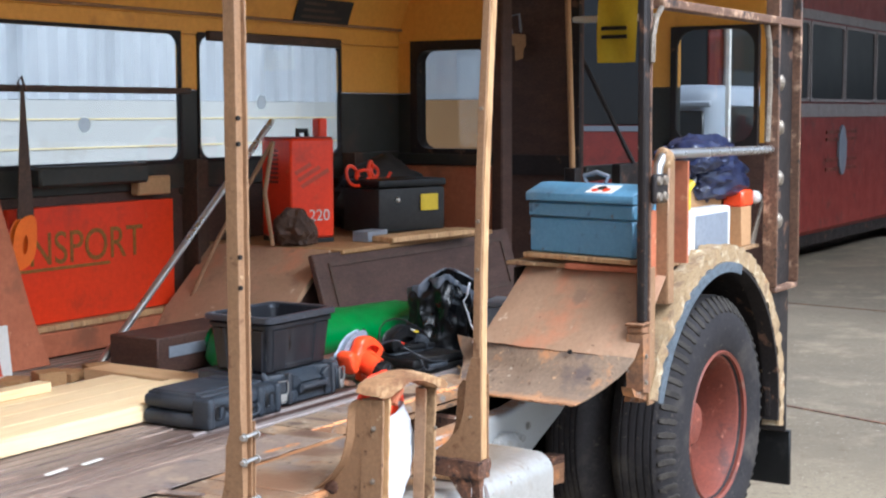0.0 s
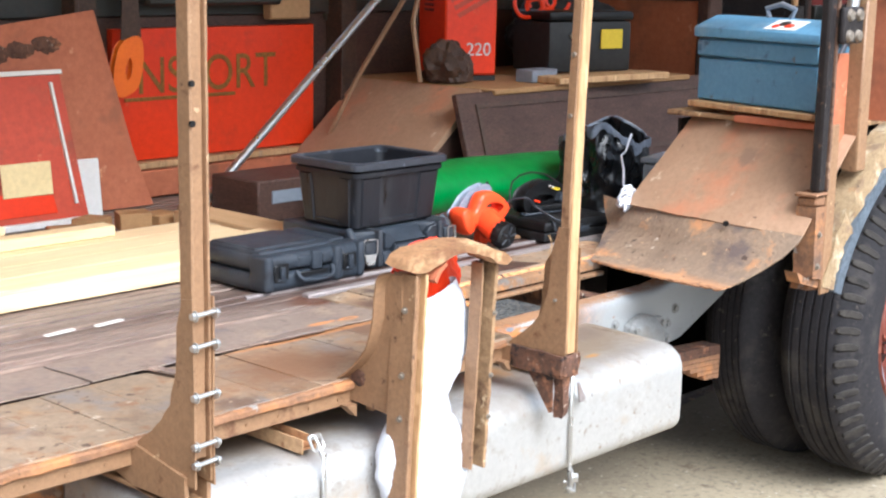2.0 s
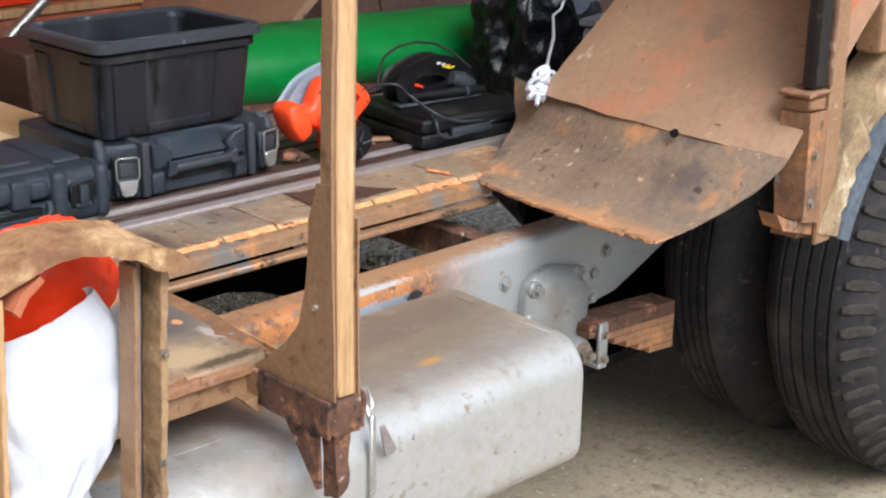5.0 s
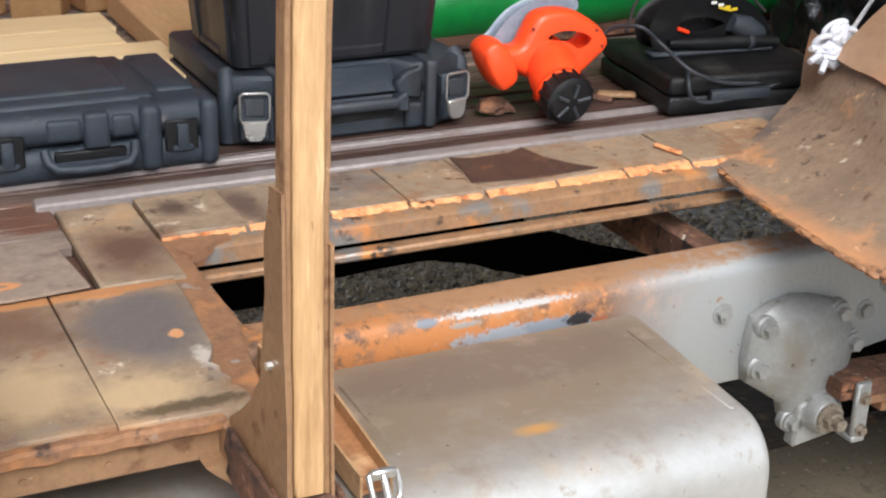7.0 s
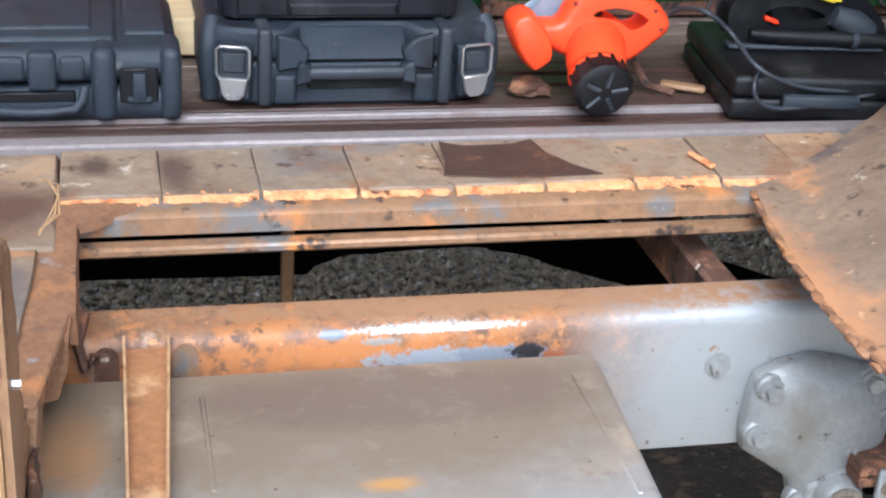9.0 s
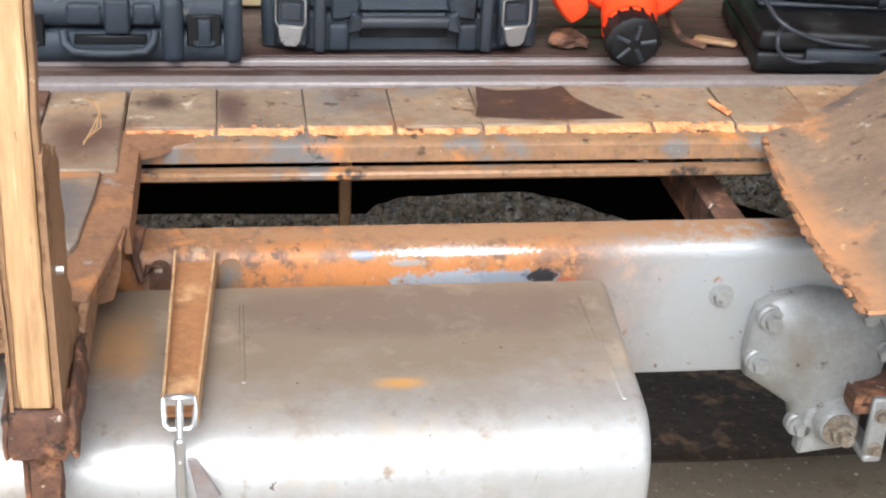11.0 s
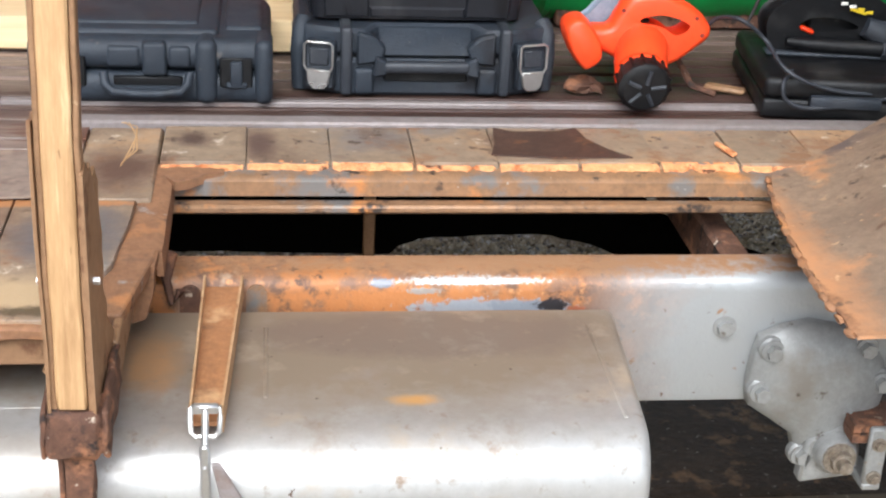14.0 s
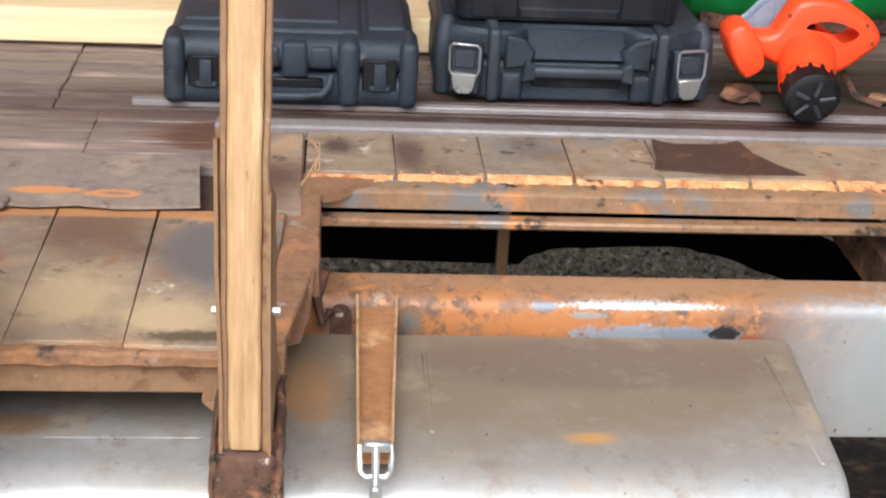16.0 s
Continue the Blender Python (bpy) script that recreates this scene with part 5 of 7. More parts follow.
# ---- chassis ----
def chassis():
    t = thing("chassis_frame", (0.4, 0.42, 0.49), "silver painted bus chassis side rail worn to rust", "chassis")
    prof = [(0.47, 0.668), (0.43, 0.668), (0.417, 0.664), (0.411, 0.656), (0.41, 0.647), (0.41, 0.505), (0.413, 0.498), (0.42, 0.495), (0.47, 0.495), (0.47, 0.503), (0.418, 0.503), (0.418, 0.660), (0.47, 0.660)]
    b = B()
    bm = bmesh.new()
    xs = [(-3.5, 0, 0)] + [(0.02 + 0.02 * k, 0, 0) for k in range(44)] + [(1.0, 0.015, 0), (1.2, 0.10, 0), (1.45, 0.25, 0), (1.9, 0.27, 0), (2.6, 0.1, 0)]
    rows = [[bm.verts.new((x, y, z + dz)) for y, z in prof] for x, dz, _ in xs]
    n = len(prof)
    for r0, r1 in zip(rows, rows[1:]):
        for j in range(n):
            bm.faces.new((r0[j], r0[(j + 1) % n], r1[(j + 1) % n], r1[j]))
    bmesh.ops.recalc_face_normals(bm, faces=bm.faces)
    b._take(bm)
    part("side_member", b, RAIL, t, "side rail, silver paint worn to orange rust")
    # Far rail, beam and shaft are blackened to stand for underfloor shade.
    b = B().box(-3.5, 1.76, 0.40, 1.0, 1.82, 0.676, 0.004)
    part("far_side_member", b, UNDER_SHADE, t, "far side rail, black for the shade under the bus")
    part("cross_member", B().box(0.708, 0.47, 0.60, 0.744, 1.05, 0.66, 0.005).rough(0.002, 20), RUST_DARK, t, "rusty brown cross member")
    part("cross_member", B().box(-0.40, 0.47, 0.56, -0.34, 1.77, 0.64, 0.005), RUST_DARK, t)
    part("stay_rod", B().box(0.298, 0.965, 0.40, 0.316, 0.975, 0.70, 0.002), BROWN, t)
    low = [(-0.6, 0.396), (0.0, 0.394), (0.35, 0.386), (0.362, 0.400), (0.398, 0.414), (0.50, 0.420), (0.622, 0.421), (0.68, 0.403), (0.73, 0.384), (0.843, 0.348), (0.93, 0.318), (1.3, 0.21)]
    b = B().prism(low + [(1.3, 0.27), (0.96, 0.385), (0.86, 0.425), (0.80, 0.455), (0.76, 0.50), (0.74, 0.66), (-0.6, 0.66)], "y", 1.09, 1.12)
    bmesh.ops.triangulate(b.bm, faces=[f for f in b.bm.faces if len(f.verts) > 4])
    bmesh.ops.subdivide_edges(b.bm, edges=b.bm.edges[:], cuts=3)
    b.rough(0.004, 30)
    part("brake_beam", b, UNDER_SHADE, t, "sloping underframe beam, black for the shade under the bus")
    part("propeller_shaft", B().tube([(-2.5, 1.25, 0.50), (0.4, 1.25, 0.50), (1.6, 1.2, 0.49)], 0.045, 14), UNDER_SHADE, t)
    part("axle", B().tube([(1.665, 0.3, 0.49), (1.665, 0.8, 0.49), (1.665, 1.1, 0.49), (1.665, 1.4, 0.49), (1.665, 2.0, 0.49)], 0.08, 16, [0.07, 0.08, 0.2, 0.08, 0.07]), BLACK_STEEL, t)
    for x, z in ((0.695, 0.60), (0.93, 0.565), (0.965, 0.60)):
        part("rivet", B().hexbolt((x, 0.411, z), (0, -1, 0), 0.010, 0.010), CAST, t)
    # Slots are thin plates on the web; the darker one paints recess shade.
    for x in (0.064, 0.139):
        pts = [(x - 0.012, 0.61)] + [(x + 0.012 * math.cos(radians(a)), 0.647 + 0.012 * math.sin(radians(a))) for a in range(180, -1, -20)] + [(x + 0.012, 0.61)]
        part("keyhole_slot", B().prism(pts, "y", 0.4085, 0.412), RUST_DARK if x < 0.1 else ANGLE, t, "round-topped plate coloured as a slot")
    part("weld", B().tube([(0.046, 0.412, 0.70), (0.040, 0.405, 0.67), (0.044, 0.40, 0.645), (0.054, 0.405, 0.655)], 0.006, 8).rough(0.004, 70), RUST_DARK, t)
    # spring hanger casting
    h = thing("spring_hanger", (0.80, 0.36, 0.44), "silver painted cast spring hanger bolted to the rail", "bracket")
    rim = [(0.731, 0.563), (0.736, 0.592), (0.763, 0.605), (0.797, 0.612), (0.833, 0.606), (0.874, 0.592), (0.897, 0.558), (0.904, 0.52), (0.899, 0.486), (0.872, 0.462), (0.862, 0.424), (0.840, 0.420), (0.812, 0.422), (0.798, 0.438), (0.792, 0.459), (0.760, 0.482), (0.732, 0.501), (0.728, 0.53)]
    def shield(level, scale, cz=0.53):
        return [(0.812 + (x - 0.812) * scale, level, cz + (z - cz) * scale) for x, z in rim]
    rows = [shield(0.409, 1.0), shield(0.396, 1.0), shield(0.393, 0.985)]
    for k in range(1, 11):
        r = 1 - k / 10
        rows.append([(x, 0.392 - 0.026 * (1 - r * r) ** 0.85, z + 0.006 * (1 - r)) for x, _, z in shield(0, 0.98 * r)])
    part("casting", B().sheet([r + [r[0]] for r in rows]).rough(0.0008, 60), CAST, h, angle=50)
    part("boss", B().lathe([(0.0, 0.352), (0.022, 0.352), (0.026, 0.358), (0.027, 0.392), (0.0, 0.392)], (0.841, 0, 0.449), "y", 26, closed=False), CAST, h)
    part("lug", B().prism([(0.803, 0.40), (0.879, 0.41), (0.874, 0.47), (0.841, 0.482), (0.806, 0.46)], "y", 0.372, 0.395, 0.004), CAST, h)
    part("pin_nut", B().hexbolt((0.841, 0.352, 0.449), (0, -1, 0), 0.014, 0.014).cyl((0.841, 0.338, 0.449), (0.841, 0.326, 0.449), 0.0085, 14), BOLT, h)
    for x, z in ((0.750, 0.580), (0.743, 0.524), (0.866, 0.583), (0.893, 0.535), (0.807, 0.434)):
        part("bolt", B().lathe([(0.0, 0.384), (0.013, 0.384), (0.0165, 0.388), (0.0165, 0.398), (0.0, 0.398)], (x, 0, z), "y", 20, closed=False).hexbolt((x, 0.385, z), (0, -1, 0), 0.0095, 0.013), CAST, h)
    for k in range(6):
        part("cast_mark", B().box(0.812 + 0.008 * k, 0.3685 + 0.0004 * k, 0.499, 0.8165 + 0.008 * k, 0.371, 0.507, 0.001), CAST, h)
    # leaf spring
    s = thing("leaf_spring", (1.3, 0.36, 0.42), "rear leaf spring, grimy above and rusty orange below", "spring")
    for k in range(7):
        x0 = 0.850 + (0.0 if k < 2 else 0.036 * (k - 1))
        pts = [(x0 + (1.10 - x0) * u / 8, 0.500 - 0.0135 * k - 0.014 * ((x0 + (1.10 - x0) * u / 8 - 0.85) / 0.25) ** 1.4) for u in range(9)]
        out = pts + [(x, z - 0.0122) for x, z in reversed(pts)]
        part("leaf", B().prism(out, "y", 0.345, 0.402).rough(0.001, 60, k), RUST_DARK if k < 2 else RUST, s)
    part("clip", B().box(0.868, 0.334, 0.420, 0.892, 0.344, 0.500, 0.003).box(0.868, 0.334, 0.412, 0.892, 0.40, 0.423, 0.003), CAST, s, "pale spring clip")
    for z in (0.432, 0.478):
        part("clip_bolt", B().hexbolt((0.880, 0.334, z), (0, -1, 0), 0.006, 0.008), BOLT, s)
    # Drum and tray are added, black, to darken the space behind the wheels.
    part("brake_drum", B().lathe([(0.0, 0.60), (0.22, 0.60), (0.235, 0.61), (0.235, 0.72), (0.0, 0.74)], (1.71, 0, 0.49), "y", 32, closed=False), UNDER_SHADE, t, "added brake drum, black for the shade behind the wheels")
    part("undertray", B().box(1.12, 0.74, 0.16, 2.2, 0.76, 0.70, 0.01), UNDER_SHADE, t, "added black tray standing for the shade behind the wheels")


chassis()


def fuel_tank():
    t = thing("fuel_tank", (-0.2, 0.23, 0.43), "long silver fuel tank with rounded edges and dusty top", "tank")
    r = 0.058
    prof = [(0.384, 0.432), (0.387, 0.436), (0.387, 0.632), (0.384, 0.6375), (0.376, 0.6385)]
    prof += [(0.082 + r - r * math.sin(radians(a)), 0.6385 - r + r * math.cos(radians(a))) for a in range(0, 91, 9)]
    prof += [(0.082 + 0.04 - 0.04 * math.cos(radians(a)), 0.472 - 0.04 * math.sin(radians(a))) for a in range(0, 91, 15)]
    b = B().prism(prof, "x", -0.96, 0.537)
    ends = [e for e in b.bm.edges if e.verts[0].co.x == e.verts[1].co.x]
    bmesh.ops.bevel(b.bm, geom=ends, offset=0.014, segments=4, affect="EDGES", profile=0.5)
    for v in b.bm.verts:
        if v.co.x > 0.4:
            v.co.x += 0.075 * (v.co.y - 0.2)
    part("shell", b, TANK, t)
    for x in (0.147, 0.508):
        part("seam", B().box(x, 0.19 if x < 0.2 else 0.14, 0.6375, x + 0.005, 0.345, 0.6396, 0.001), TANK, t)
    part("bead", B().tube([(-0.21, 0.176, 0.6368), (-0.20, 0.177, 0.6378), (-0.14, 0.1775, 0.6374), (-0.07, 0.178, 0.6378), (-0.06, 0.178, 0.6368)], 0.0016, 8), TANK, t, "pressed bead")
    for x, z in ((0.112, 0.49), (-0.60, 0.49)):
        c = B()
        y1 = 0.41 if x > 0 else 0.40
        part("hanger", c.prism([(x - 0.033, 0.115), (x - 0.005, 0.115), (x + 0.010, y1), (x - 0.030, y1)], "z", 0.652, 0.657), HANGER, t, "rusty channel hanger across the tank")
        for xa, xb in ((x - 0.034, x - 0.031), (x - 0.004, x + 0.011)):
            part("hanger_flange", B().prism([(xa - 0.0013, 0.115), (xa + 0.0013, 0.115), (xb + 0.0013, y1), (xb - 0.0013, y1)], "z", 0.645, 0.672), HANGER_EDGE, t)
        ring = [(x - 0.036, 0.102, 0.680), (x - 0.002, 0.102, 0.680), (x - 0.002, 0.096, 0.671), (x - 0.003, 0.090, 0.661), (x - 0.008, 0.088, 0.657), (x - 0.030, 0.088, 0.657), (x - 0.035, 0.090, 0.661), (x - 0.036, 0.096, 0.671), (x - 0.036, 0.102, 0.680)]
        cx = x - 0.019
        ring = [(cx + (px - cx) * 0.82, py, pz) for px, py, pz in ring]
        b = B().tube(ring, 0.0027, 8)
        b.box(x - 0.032, 0.098, 0.674, x - 0.006, 0.106, 0.684, 0.002)
        b.tube([(x - 0.019, 0.100, 0.678), (x - 0.019, 0.088, 0.664), (x - 0.019, 0.074, 0.63)], 0.0036, 10)
        part("shackle", b, BRIGHT, t, "bright strap shackle")
        part("strap", B().box(x - 0.024, 0.072, 0.44, x - 0.014, 0.078, 0.655, 0.002), BRIGHT, t, "steel holding strap")
        b = B().tube([(x - 0.02, 0.075, 0.45), (x - 0.02, 0.07, 0.425), (x - 0.02, 0.072, 0.395)], 0.006, 8)
        b.hexbolt((x - 0.02, 0.068, 0.43), (0.6, -0.8, 0), 0.011, 0.014)
        b.tube([(x - 0.035, 0.07, 0.41), (x - 0.02, 0.06, 0.40), (x - 0.005, 0.07, 0.41), (x - 0.02, 0.09, 0.415)], 0.004, 6)
        part("strap_end", b, BRIGHT, t, "threaded strap end with nuts")
    part("strap_tail", B().prism([(0.099, 0.640), (0.107, 0.640), (0.128, 0.600), (0.122, 0.594), (0.108, 0.594)], "y", 0.066, 0.070, 0.001), STRIP, t, "bent grey strap tail")


fuel_tank()


# ---- rear wheel and its arch ----
HUB = (1.71, 0.0, 0.50)


def tyre(y0, wide, name, parent):
    y1 = y0 + wide
    wall = [(0.245, y0 + 0.055), (0.262, y0 + 0.026), (0.285, y0 + 0.013), (0.325, y0 + 0.003), (0.36, y0), (0.395, y0 + 0.008), (0.425, y0 + 0.024), (0.450, y0 + 0.046), (0.4635, y0 + 0.064)]
    prof = list(wall)
    for k in range(5):
        c = y0 + 0.0775 + (wide - 0.155) / 4 * k
        prof += [(0.4655, c - 0.004), (0.4585, c - 0.0025), (0.4585, c + 0.0025), (0.4655, c + 0.004)]
    prof += [(r, y0 + y1 - y) for r, y in reversed(wall)]
    t = part(name, B().lathe(prof, HUB, "y", 96), RUBBER, parent, "weathered black tyre")
    if y0 < 0.1:
        lug = B().prism([(-0.034, -0.007), (-0.022, -0.0125), (0.0, -0.0145), (0.020, -0.0135), (0.036, -0.0085), (0.037, 0.004), (0.020, 0.0085), (0.0, 0.0065), (-0.022, 0.009), (-0.034, 0.004)], "y", -0.008, 0.006, 0.0025).mesh("tread_lug", LUG)
        for k in range(60):
            ob = hang(new("tread_lug", lug), t)
            ob.matrix_basis = Matrix.Translation(HUB) @ Matrix.Rotation(-2 * math.pi * k / 60, 4, "Y") @ pose(0.431, y0 + 0.034, 0, 0, 0, 38)
    return t


def rear_wheel():
    t = thing("twin_rear_wheel", (1.665, 0.3, 0.0), "twin rear bus wheels with faded red rims", "wheel")
    tyre(0.026, 0.262, "tyre", t)
    tyre(0.302, 0.235, "tyre", t)
    prof = [(0.256, 0.046), (0.266, 0.040), (0.271, 0.048), (0.264, 0.062), (0.246, 0.070), (0.238, 0.09), (0.230, 0.12), (0.222, 0.26), (0.228, 0.26), (0.238, 0.12), (0.252, 0.082), (0.260, 0.066)]
    part("rim", B().lathe(prof, HUB, "y", 64), WHEEL_RED, t, "faded red steel rim")
    part("wheel_disc", B().lathe([(0.222, 0.222), (0.19, 0.206), (0.12, 0.214), (0.06, 0.214), (0.06, 0.225), (0.19, 0.220), (0.222, 0.235)], HUB, "y", 48), WHEEL_SHADED, t, "wheel disc darkened for the shade inside the rim")
    part("hub", B().lathe([(0.0, 0.130), (0.025, 0.127), (0.056, 0.130), (0.072, 0.137), (0.078, 0.152), (0.082, 0.31), (0.0, 0.31)], HUB, "y", 32, closed=False), WHEEL_RED, t, "red hub")
    for k in range(10):
        a = radians(36 * k + 10)
        p = Vector(HUB) + Vector((0.135 * math.cos(a), 0.214, 0.135 * math.sin(a)))
        part("wheel_nut", B().hexbolt(p, (0, -1, 0), 0.016, 0.03), WHEEL_RED, t)
    part("valve_arm", B().tube([(1.66, 0.16, 0.40), (1.61, 0.12, 0.36), (1.57, 0.085, 0.31)], 0.010, 8), GREY_BOX, t)


rear_wheel()


ARCH = (1.625, 0.0, 0.497)


def wheel_arch():
    t = thing("wheel_arch", (1.665, 0.3, 0.7), "nearside wheel arch, rotted timber ring over grey metal edge", "arch")
    b = B().lathe([(0.597, 0.0), (0.655, 0.0), (0.655, 0.03), (0.652, 0.07), (0.602, 0.07)], ARCH, "y", 120, -8, 168)
    part("timber_ring", b.rough(0.011, 34, 4), ARCH_WOOD, t, "rotted flaking timber ring")
    part("metal_edge", B().lathe([(0.562, -0.006), (0.597, -0.006), (0.597, 0.06), (0.590, 0.06), (0.590, 0.004), (0.562, 0.004)], ARCH, "y", 40, 74, 86), GREY_LINER, t, "blue-grey metal edging")
    part("metal_edge", B().lathe([(0.582, 0.0), (0.598, 0.0), (0.598, 0.06), (0.582, 0.06)], ARCH, "y", 40, -6, 80), BLACK_STEEL, t)
    part("liner", B().lathe([(0.60, 0.06), (0.606, 0.06), (0.606, 0.60), (0.60, 0.60)], ARCH, "y", 48, -4, 130), BLACK_STEEL, t, "dark inner arch")
    part("inner_wall", B().prism([(1.24, 0.70), (2.22, 0.45), (2.22, 1.08), (1.24, 1.08)], "y", 0.602, 0.614), BLACK_STEEL, t)
    part("top", B().box(1.16, 0.08, 1.098, 2.20, 0.60, 1.112, 0.003), ROTTEN, t)
    part("top_edge", B().box(1.125, 0.06, 1.098, 1.16, 0.36, 1.118, 0.003), PRIMER, t, "orange-red primed top edge")
    # curved front sheet
    prof = [(1.165, 1.115), (1.10, 1.055), (1.03, 0.985), (0.955, 0.915), (0.905, 0.863)]
    lip = [(0.905, 0.863), (0.868, 0.822), (0.838, 0.785), (0.805, 0.758), (0.765, 0.742), (0.728, 0.737)]
    def skin(pts, name, material, label, seed, wear):
        rows = []
        for i, (x, z) in enumerate(pts):
            low = max(0.0, (0.863 - z) / 0.126)
            y0 = 0.012 + 0.11 * low ** 1.6
            y1 = 0.575 + (0.151 * (1 - low) ** 0.6 - 0.013 * low if name != "front_sheet" else 0.02 - 0.20 * (z - 0.863))
            back = 0.075 if name == "front_sheet" else 0.052 + 0.09 * min(1.0, 2.2 * (1 - low))
            row = []
            for k in range(41):
                v = k / 4
                f = v / 10
                edge = wear * (noise.noise(Vector((k * 0.23, seed, 2.0))) + 0.5 * noise.noise(Vector((k * 0.71, seed, 5.0)))) * (1.0 if z < 0.7375 else 0.0)
                row.append((x + edge + 0.10 * max(0, 0.3 - f) ** 2 * (1 if z > 0.80 else 0) + back * f ** 2 + 0.003 * noise.noise(Vector((v * 0.7, z * 9, seed))), y0 + (y1 - y0) * f, z + 0.004 * noise.noise(Vector((v * 0.5, z * 7, seed + 3))) + 0.0015 * noise.noise(Vector((v * 2.5, z * 40, seed)))))
            rows.append(row)
        b = B().sheet(rows)
        bmesh.ops.solidify(b.bm, geom=b.bm.faces[:], thickness=0.004)
        return part(name, b, material, t, label, 60)
    def fine(pts, n):
        out = []
        for (xa, za), (xb, zb) in zip(pts, pts[1:]):
            out += [(xa + (xb - xa) * j / n, za + (zb - za) * j / n) for j in range(n)]
        return out + [pts[-1]]
    skin(fine(prof, 3), "front_sheet", ARCH_PANEL, "dusty rust-tinted steel front sheet", 1.0, 0)
    skin(fine(lip[:5], 3), "front_lip", ARCH_LIP, "grimy curled lower lip", 2.0, 0)
    skin(fine(lip[4:], 3), "lip_band", ARCH_LIP, "orange rusted edge of the lip", 2.0, 0.006)
    for k in range(18):
        f = (k + 0.5 + 0.4 * math.sin(k * 7.0)) / 18
        x, y = 0.722 + 0.052 * f ** 2, 0.122 + 0.44 * f
        part("rust_flake", B().blob((x + 0.004, y, 0.735), (0.004 + 0.003 * noise.noise(Vector((k * 1.7, 0, 0))), 0.008 + 0.006 * math.sin(k * 3.0) ** 2, 0.003), 0.8, 4, k * 1.3, 2), LIP_RUST if k % 3 else RUST, t, "flake of rust on the sheet edge")
    # Black disc painting the dark of a hole; the sheet is uncut.
    part("hole", B().lathe([(0.0, -0.002), (0.008, -0.002), (0.008, 0.002), (0.0, 0.002)], (0, 0, 0), "z", 12, closed=False).turn(pose(0.902, 0.226, 0.866, 0, -45, 0)), BLACK, t)
    # curved side closing the sheet
    side = [(1.165, 1.085), (1.12, 1.04), (1.06, 0.965), (1.03, 0.895), (1.02, 0.80), (1.05, 0.72), (1.165, 0.72)]
    part("side_cheek", B().prism(side, "y", 0.085, 0.092), RUST_DARK, t)
    part("corner_scrap", B().prism([(0.985, 0.712), (1.12, 0.695), (1.12, 0.75), (1.06, 0.78), (1.0, 0.755)], "y", 0.03, 0.08).rough(0.006, 40), RUST, t, "rusty broken corner")
    p = thing("rear_pillar", (0.98, 0.03, 0.7), "blackened steel pillar on a brown bolted base beside the arch", "pillar", "pillars of the stripped bus side")
    b = B().prism([(0.950, 0.93), (0.996, 0.93), (1.0, 0.82), (1.004, 0.74), (0.956, 0.752), (0.950, 0.83)], "y", 0.0, 0.055).box(0.938, -0.004, 0.956, 0.998, 0.056, 0.965, 0.003).box(0.947, 0.0, 0.932, 0.994, 0.052, 0.954, 0.004)
    bmesh.ops.triangulate(b.bm, faces=[f for f in b.bm.faces if len(f.verts) > 4])
    bmesh.ops.subdivide_edges(b.bm, edges=b.bm.edges[:], cuts=2)
    part("base", b.rough(0.004, 34).rough(0.002, 90, 3), RUST, p, "brown rusty base casting")
    part("base_plate", B().prism([(0.90, 0.772), (0.945, 0.752), (1.03, 0.735), (1.04, 0.708), (0.92, 0.742)], "y", 0.012, 0.05).rough(0.005, 40), RUST, p, "orange flaking bracket under the base")
    part("back_plate", B().box(1.006, 0.004, 0.70, 1.052, 0.012, 1.13, 0.002).rough(0.003, 20), BROWN, p, "brown plate beside the arch")
    part("shaft", B().box(0.955, 0.002, 0.966, 0.994, 0.028, 2.37, 0.006).rough(0.002, 16), BLACK_STEEL, p)
    part("edge_strip", B().box(0.996, 0.0, 0.966, 1.009, 0.03, 2.37, 0.003).rough(0.002, 18), POST_EDGE, p)
    for z in (0.78, 0.86):
        part("bolt", B().hexbolt((0.97, -0.001, z), (0, -1, 0), 0.006, 0.006), BOLT, p)
    b = B().box(0.99, -0.02, 1.33, 1.09, 0.0, 1.42, 0.02, seg=3)
    part("hinge_plate", b, BLACK_STEEL, p, "black plate with round bolts")
    for dx, dz in ((0.0, 0.0), (0.045, 0.0), (0.0, 0.05), (0.045, 0.05)):
        part("bolt", B().lathe([(0.0, -0.028), (0.012, -0.028), (0.016, -0.02), (0.016, 0.0), (0.0, 0.0)], (1.015 + dx, 0, 1.35 + dz), "y", 16, closed=False), BOLT, p)
    q = thing("arch_post", (1.2, 0.03, 1.0), "short brown timber post rising from the arch", "post")
    part("post", B().box(1.150, 0.005, 1.0, 1.200, 0.05, 1.45, 0.004).rough(0.002, 20), BROWN, q)
    part("side_board", B().prism([(1.055, 0.985), (1.148, 1.04), (1.148, 1.30), (1.10, 1.30), (1.02, 1.12)], "y", 0.045, 0.055).rough(0.001, 20), PRIMER, q, "orange-red primed side board")
    part("backboard", B().prism([(0.03, 1.113), (0.26, 1.113), (0.20, 1.30), (0.16, 1.45), (0.03, 1.45)], "x", 1.362, 1.375), PRIMER, q, "reddish-brown board")
    g = thing("grab_rail", (1.5, 0.03, 1.47), "worn silver tubular grab rail along the body side", "rail")
    part("tube", B().tube([(1.115, 0.03, 1.40), (1.12, 0.028, 1.44), (1.15, 0.028, 1.468), (1.2, 0.03, 1.477), (1.6, 0.03, 1.474), (2.1, 0.03, 1.470), (2.165, 0.03, 1.469)], 0.016, 12), ALUMINIUM, g)
